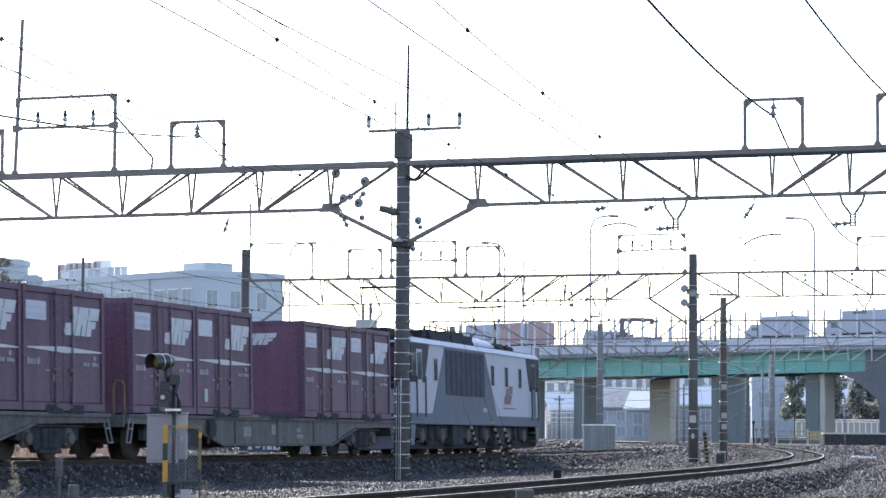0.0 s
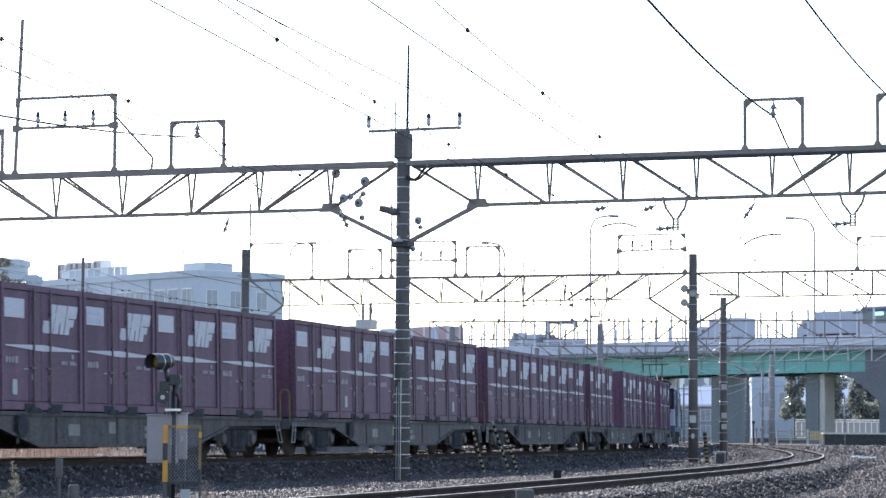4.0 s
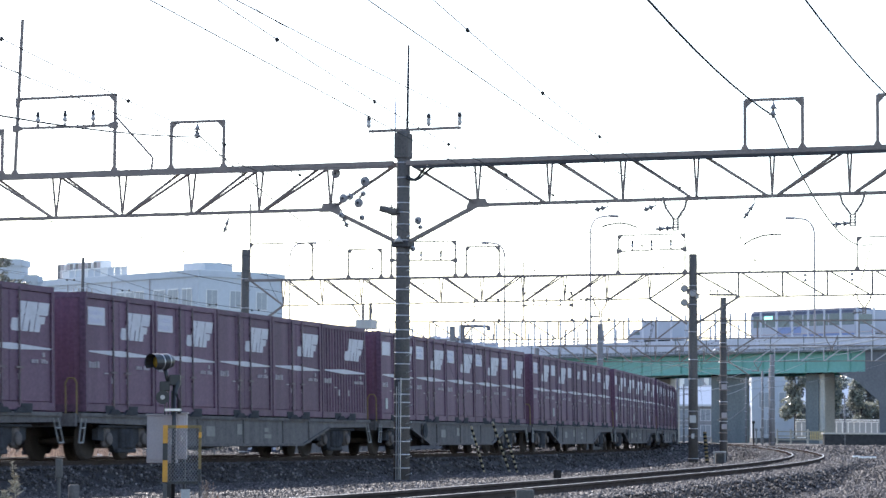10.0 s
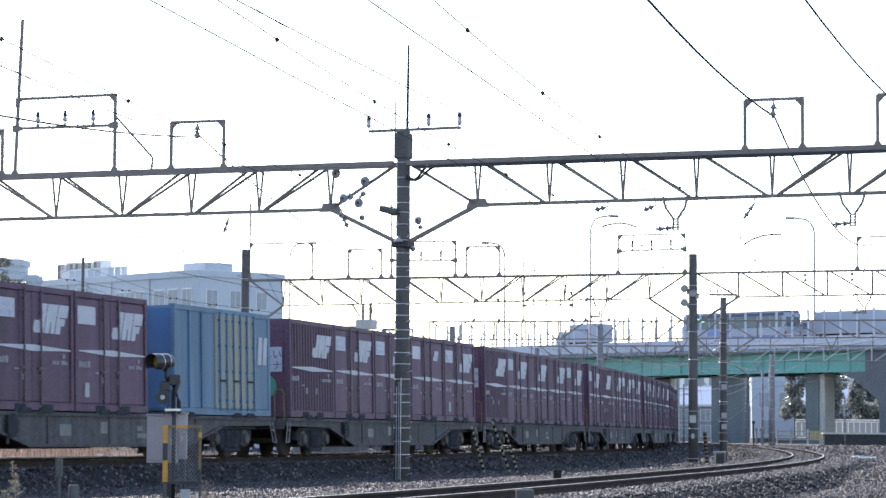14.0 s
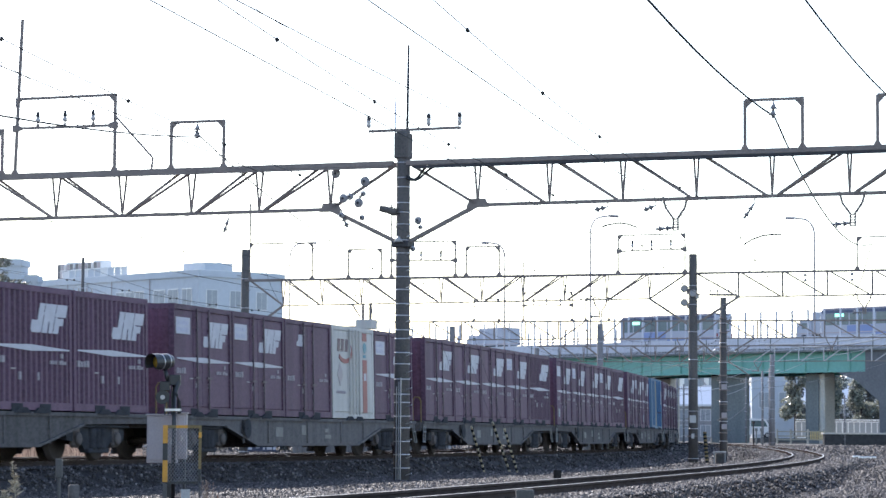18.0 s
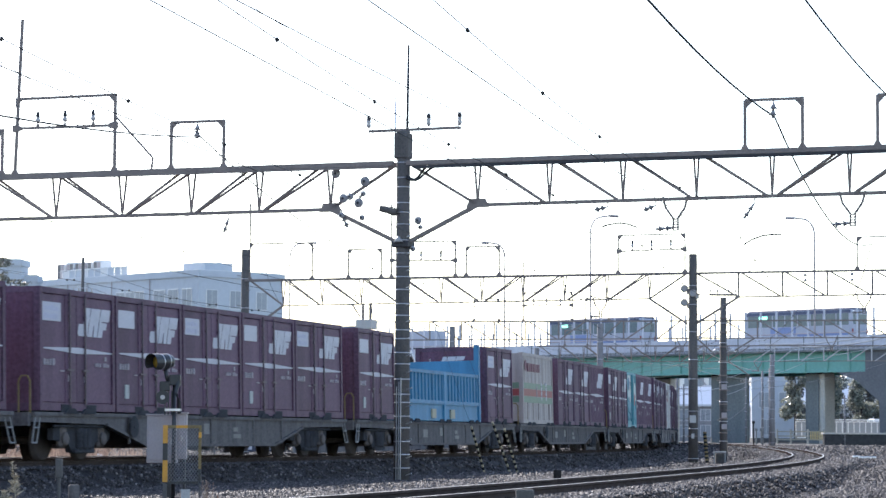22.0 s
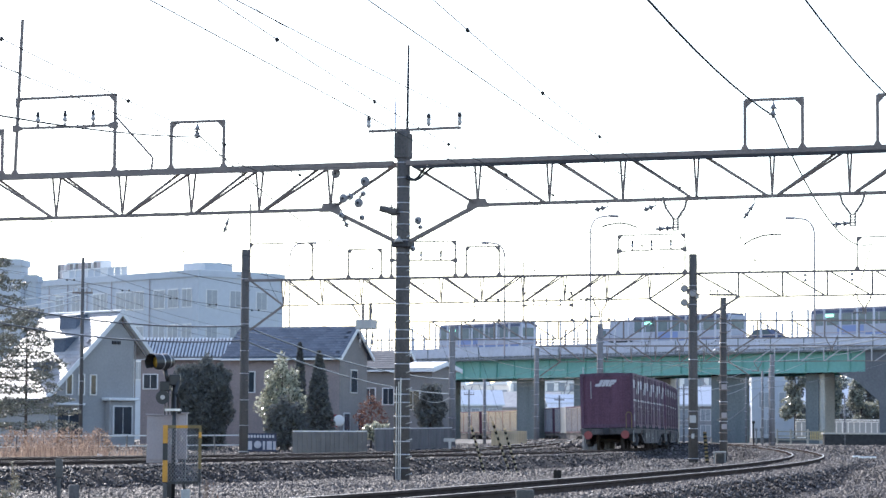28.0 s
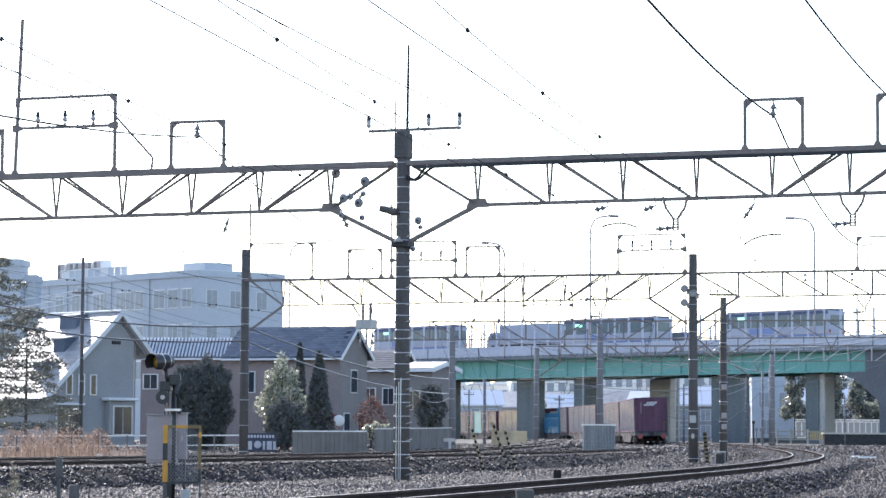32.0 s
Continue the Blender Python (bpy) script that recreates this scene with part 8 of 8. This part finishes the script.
part("wall", box(B(), 31.201, 37.767, 215, 216, -0.8, 0.929), "wetwall", rw)
part("coping", box(B(), 31.109, 37.767, 214.9, 216.1, 0.929, 1.067), "pierl", rw)
for x0, x1, y in ((18.672, 19.459, 118.0), (18.861, 19.173, 121.0)):
    kb = thing("kerb_block", pose(0, 0, ground_at((x0 + x1) / 2, y)), "sunlit white concrete kerb block on the ballast", "kerb", "kerb blocks")
    part("block", box(B(), x0, x1, y, y + 0.25, -0.06, 0.1, 0.02), "kerbw", kb)
gf = thing("low_guard_fence", pose(0, 0, 0), "low weathered pale timber guard fence beside the line", "fence", "lineside fences")
for py in (764, 772, 778):
    part("rail", box(B(), 28.715, 32.798, 226, 226.08, 1.164 - (py - 764) * 0.0486 - 0.06, 1.164 - (py - 764) * 0.0486 + 0.05), "timberp", gf)
for px in (1375, 1399, 1429, 1457):
    part("post", box(B(), 28.764 + (px - 1375) * 0.0486 - 0.07, 28.764 + (px - 1375) * 0.0486 + 0.07, 225.94, 226.1, -0.1, 1.357), "timberp", gf)
part("brace", bar(B(), (29.884, 225.9, 1.212), (30.463, 225.9, 0.538), 0.08, 0.08), "timberp", gf)
for k in range(9):
    part("picket", box(B(), 31.582 + k * 0.145, 31.582 + k * 0.145 + 0.07, 225.9, 225.95, 0.497, 1.174), "picket", gf, "faded yellow picket")
for px, py, k in ((1333, 750, "rust"), (1338, 763, "railing"), (1347, 763, "railing")):
    mp = thing("marker_post", pose(0, 0, 0), "short trackside marker post under the bridge", "post", "marker posts")
    part("post", box(B(), 22.466 + (px - 1333) * 0.0409 - 0.05, 22.466 + (px - 1333) * 0.0409 + 0.05, 190, 190.1, -0.3, 1.092 + (763 - py) * 0.0409), k, mp)
    part("head", box(B(), 22.466 + (px - 1333) * 0.0409 - 0.1, 22.466 + (px - 1333) * 0.0409 + 0.1, 189.95, 190.15, 1.092 + (763 - py) * 0.0409 - 0.02, 1.092 + (763 - py) * 0.0409 + 0.2, 0.03), k, mp)

# dry weeds in the foreground


def feathery_weed(x, y, h, seed):
    """Bent stalks with many short leaflets on both sides."""
    rg = random.Random(seed)
    z = ground_at(x, y)
    w = thing("weed", pose(x, y, z), "dry pale feathery weed stalk in the ballast", "weed")
    for k in range(2):
        a, lean, hh = rg.uniform(0, 6.28), rg.uniform(0.02, 0.14), h * rg.uniform(0.6, 1.05)
        pts = [(math.cos(a) * lean * (i / 7) ** 1.6 * hh, math.sin(a) * lean * (i / 7) ** 1.6 * hh, hh * i / 7 - 0.03) for i in range(8)]
        st = part("stalk", tube("stalk", pts, 0.004, "stalk"), None, w)
        bm = B()
        for i in range(80):
            f = rg.uniform(0.3, 1.0) * 7
            j = min(6, int(f))
            p = Vector(pts[j]).lerp(Vector(pts[j + 1]), f - j)
            b = rg.uniform(0, 6.28)
            L = rg.uniform(0.07, 0.19) * (1.25 - f / 8)
            d = Vector((math.cos(b), math.sin(b), rg.uniform(0.1, 0.9))).normalized()
            side = d.cross(Vector((rg.uniform(-1, 1), rg.uniform(-1, 1), 1))).normalized() * L * 0.1
            up = d.cross(side).normalized() * 0.002
            v = [bm.verts.new(q) for q in (p, p + d * L * 0.5 + side, p + d * L, p + d * L * 0.5 - side, p + d * L * 0.5 + up)]
            for t in ((0, 1, 4), (1, 2, 4), (2, 3, 4), (3, 0, 4), (0, 3, 2, 1)):
                bm.faces.new([v[q] for q in t])
        part("leaves", bm, "stalk", st)
    return w


M["stalk"] = island("dry_stalk", (0.3, 0.27, 0.2), (0.65, 0.6, 0.5), 0.8, through_light=0.4)
feathery_weed(-6.622, 41, 0.74, 5)
feathery_weed(-6.946, 42, 0.35, 9)
reeds(-3.985, -3.739, 43.8, 44.3, 14, 0.16, 10, "low dry weeds by the guard panel")


def curved_fence():
    """A low brown board fence that bends round beside the far track."""
    f = thing("fence", pose(0, 0, 0), "low brown board fence bending beside the track", "fence", "lineside fences")
    cx, cy, r = 4.45, 176.0, 1.6
    for k in range(26):
        a = radians(200 + k * 6.2)
        x, y = cx + r * 0.75 * math.cos(a), cy + r * 1.6 * math.sin(a)
        ob = part("board", box(B(), -0.05, 0.05, -0.02, 0.02, -0.4, 0.95), "timber", f)
        ob.matrix_local = pose(x, y, ground_at(x, y) + 0.1, rz=math.degrees(a) + 90)
    return f


M["timber"] = mat("timber_board", (0.5, 0.41, 0.27), 0.8, vary=0.3, scale=2, rand=0.4)
curved_fence()
ph = thing("pedestal_box", pose(0.381, 128, 0), "small white pedestal box beside the fence", "pedestal")
part("post", box(B(), -0.06, 0.06, -0.06, 0.06, -0.6, 0.481), "cwhite", ph)
part("arm", box(B(), -0.3, 0.25, -0.08, 0.06, 0.317, 0.481), "cwhite", ph)

# clutter beyond the bridge piers
for a, b in (((6.88, 205, 5.15), (21.08, 215, 4.43)), ((7.04, 210, 4.27), (15.42, 220, 5.34)), ((14.38, 215, 3.66), (21.82, 225, 4.61)), ((14.61, 215, 3.20), (18.90, 222, 3.50)), ((8.33, 220, 3.89), (15.49, 228, 4.63)), ((10.58, 200, 4.55), (17.38, 215, 5.43)), ((21.42, 205, 5.23), (25.93, 215, 6.77)), ((21.64, 205, 3.82), (26.63, 215, 6.08)), ((19.16, 225, 2.42), (23.43, 228, 2.81)), ((23.94, 220, 2.08), (28.57, 226, 6.12))):
    cable((a, b), 0.02, "thin grey wire slung under the bridge", 0.35)
sr = thing("stacked_railing", pose(11.87, 300, 0), "rows of white railing on a terrace beyond the bridge", "railing")
for k in range(5):
    part("rail", box(B(), 0.0, 3.5, 0.5 * k, 0.5 * k + 0.1, 2.2 + 0.55 * k, 2.34 + 0.55 * k), "trim", sr)
for x in np.arange(0.05, 3.5, 0.55):
    part("rail_post", box(B(), x, x + 0.07, 0.0, 0.07, 0.2, 4.4), "trim", sr)
part("terrace_wall", box(B(), 0.0, 3.5, 0.3, 2.8, -0.5, 2.1), "wallm", sr)
# pale metal colour gives these cables their sunlit shine
for a, b in (((23.16, 192, 7.43), (32.31, 190, 8.22)), ((25.43, 192, 7.27), (32.31, 190, 7.98))):
    tagged(new("cable", tube("cable", span_points(a, b, 0.3), 0.045, "galv")), "thick bright sheathed cable along the gantry", "cable", "slung cables")

# wires that cross before the bridge
for a, b in (((13.226, 155, 5.053), (27.376, 200, 5.041)), ((16.346, 150, 4.927), (33.375, 190, 7.795)), ((14.14, 170, 3.298), (29.203, 210, 6.711)), ((10.261, 108, 4.389), (26.302, 205, 5.892)), ((-1.486, 120, 2.686), (0.578, 155, 2.99)), ((22.648, 200, 4.244), (37.756, 215, 7.269)), ((3.165, 152, 6.22), (25.988, 206, 5.916)), ((0.56, 154, 5.95), (9.237, 198, 5.624))):
    cable((a, b), 0.014, "thin dark wire before the bridge", 0.5)
for x, y, z in ((2.541, 250, 5.03), (11.666, 262, 4.731), (27.466, 238, 6.071), (22.483, 245, 5.572)):
    utility_pole(x, y, z, 0.1, "thin grey pole beyond the bridge piers", ((z - 0.5, 0.5),))

for x, z in ((9.872, 6.65), (10.19, 6.44), (9.872, 6.073)):
    fl = thing("pole_lamp", pose(x, 107.3 if x < 10 else 106.9, z), "round grey lamp clamped to a concrete pole", "lamp", "pole lamps")
    part("reflector", lathe(B(), [(0.05, 0.22), (0.1, 0.12), (0.15, 0.0), (0.16, -0.03)], 16, (0, 0, 0), "y"), "steel", fl)
    part("lens", lathe(B(), [(0.14, -0.03), (0.13, -0.05)], 16, (0, 0, 0), "y"), "disc", fl)
    part("bracket", strut(B(), (0.02, 0.15, 0), (0.34, 0.2, -0.02), 0.025), "steel", fl)
    part("clamp_box", box(B(), 0.12, 0.26, 0.08, 0.24, -0.22, -0.04, 0.01), "ceramic", fl)

for px, py, w, h in ((1226, 742, 0.26, 0.3), (1226, 772, 0.12, 0.2)):
    pl = thing("pole_plate", pose(10.18, 106.9, 1.323 - (py - 742) * 0.023), "small pale plate strapped to a concrete pole", "plate", "pole plates")
    part("plate", box(B(), -w / 2, w / 2, 0.0, 0.03, -h / 2, h / 2, 0.005), "cwhite", pl)
    part("strap", box(B(), -0.22, 0.22, 0.03, 0.2, -0.02, 0.02), "steel", pl)

# ---------- what moves ----------
def motions():
    times = [k * 1.0 for k in range(33)]
    poses = {n: [(t, stock_pose(t, n)) for t in times] for n in range(-1, len(TRAIN))}
    for ob, n, off in CARRIED:
        walk(ob, [(t, m @ Matrix.Translation(off)) for t, m in poses[n]])
    walk(bus_a, [(t, on_bridge(u, 3.6)) for t, u in ((0, 28.48), (6, 15.87), (9, 9.20), (13, 0.39), (19, -12.70), (23, -23.34), (28, -37.67), (32, -48.56))])
    walk(bus_b, [(t, on_bridge(u, 3.6)) for t, u in ((0, 48.51), (9, 32.47), (19, 13.36), (23, 3.84), (29, -11.18), (32, -18.47))])
    walk(bus_c, [(t, on_bridge(u, 3.6)) for t, u in ((0, 64.14), (19, 38), (25, 24.5), (28, 14.38), (29, 12.12), (32, 3.62))])
    walk(truck_a, [(t, on_bridge(u, 7.0)) for t, u in ((0, 13.20), (3, 9.95), (6, 9.74), (17, 9.74), (20, 8.06), (23, 1.20), (29, -21.37), (32, -33.79))])
    walk(truck_c, [(t, on_bridge(u, 7.0)) for t, u in ((0, 3.32), (3, -2.07), (6, -6.25), (10, -12.44), (14, -23.12), (17, -33.70), (24, -54.68), (32, -78.07))])
    walk(truck_e, [(t, on_bridge(u, 7.0)) for t, u in ((0, -19.35), (1, -23.97), (3, -28.98), (6, -32.96), (10, -43.72), (14, -57), (20, -76), (32, -100))])
    walk(car, [(t, on_bridge(u, 7.0)) for t, u in ((0, 68), (20, 26), (28, 2.38), (32, -9))])
    walk(truck_b, [(t, on_bridge(u, 7.0)) for t, u in ((0, -39.27), (0.5, -41.13), (2, -46.34), (3, -50.22), (6, -60.28), (9, -74.17), (20, -100.0), (32, -114.0))])
    walk(side_van, [(t, pose(x, y, 0.6, rz=a)) for t, x, y, a in ((0, 30.979, 282, -85), (13, 30.539, 278, -85), (16, 29.88, 272, -70), (17, 29.673, 267.5, -30), (18, 31.388, 264.5, 8), (19, 34.33, 263.5, 20), (20, 37.673, 263.5, 20), (21, 41.016, 263.5, 20), (23, 47.42, 263.5, 12), (32, 63.408, 264, 0))])


motions()
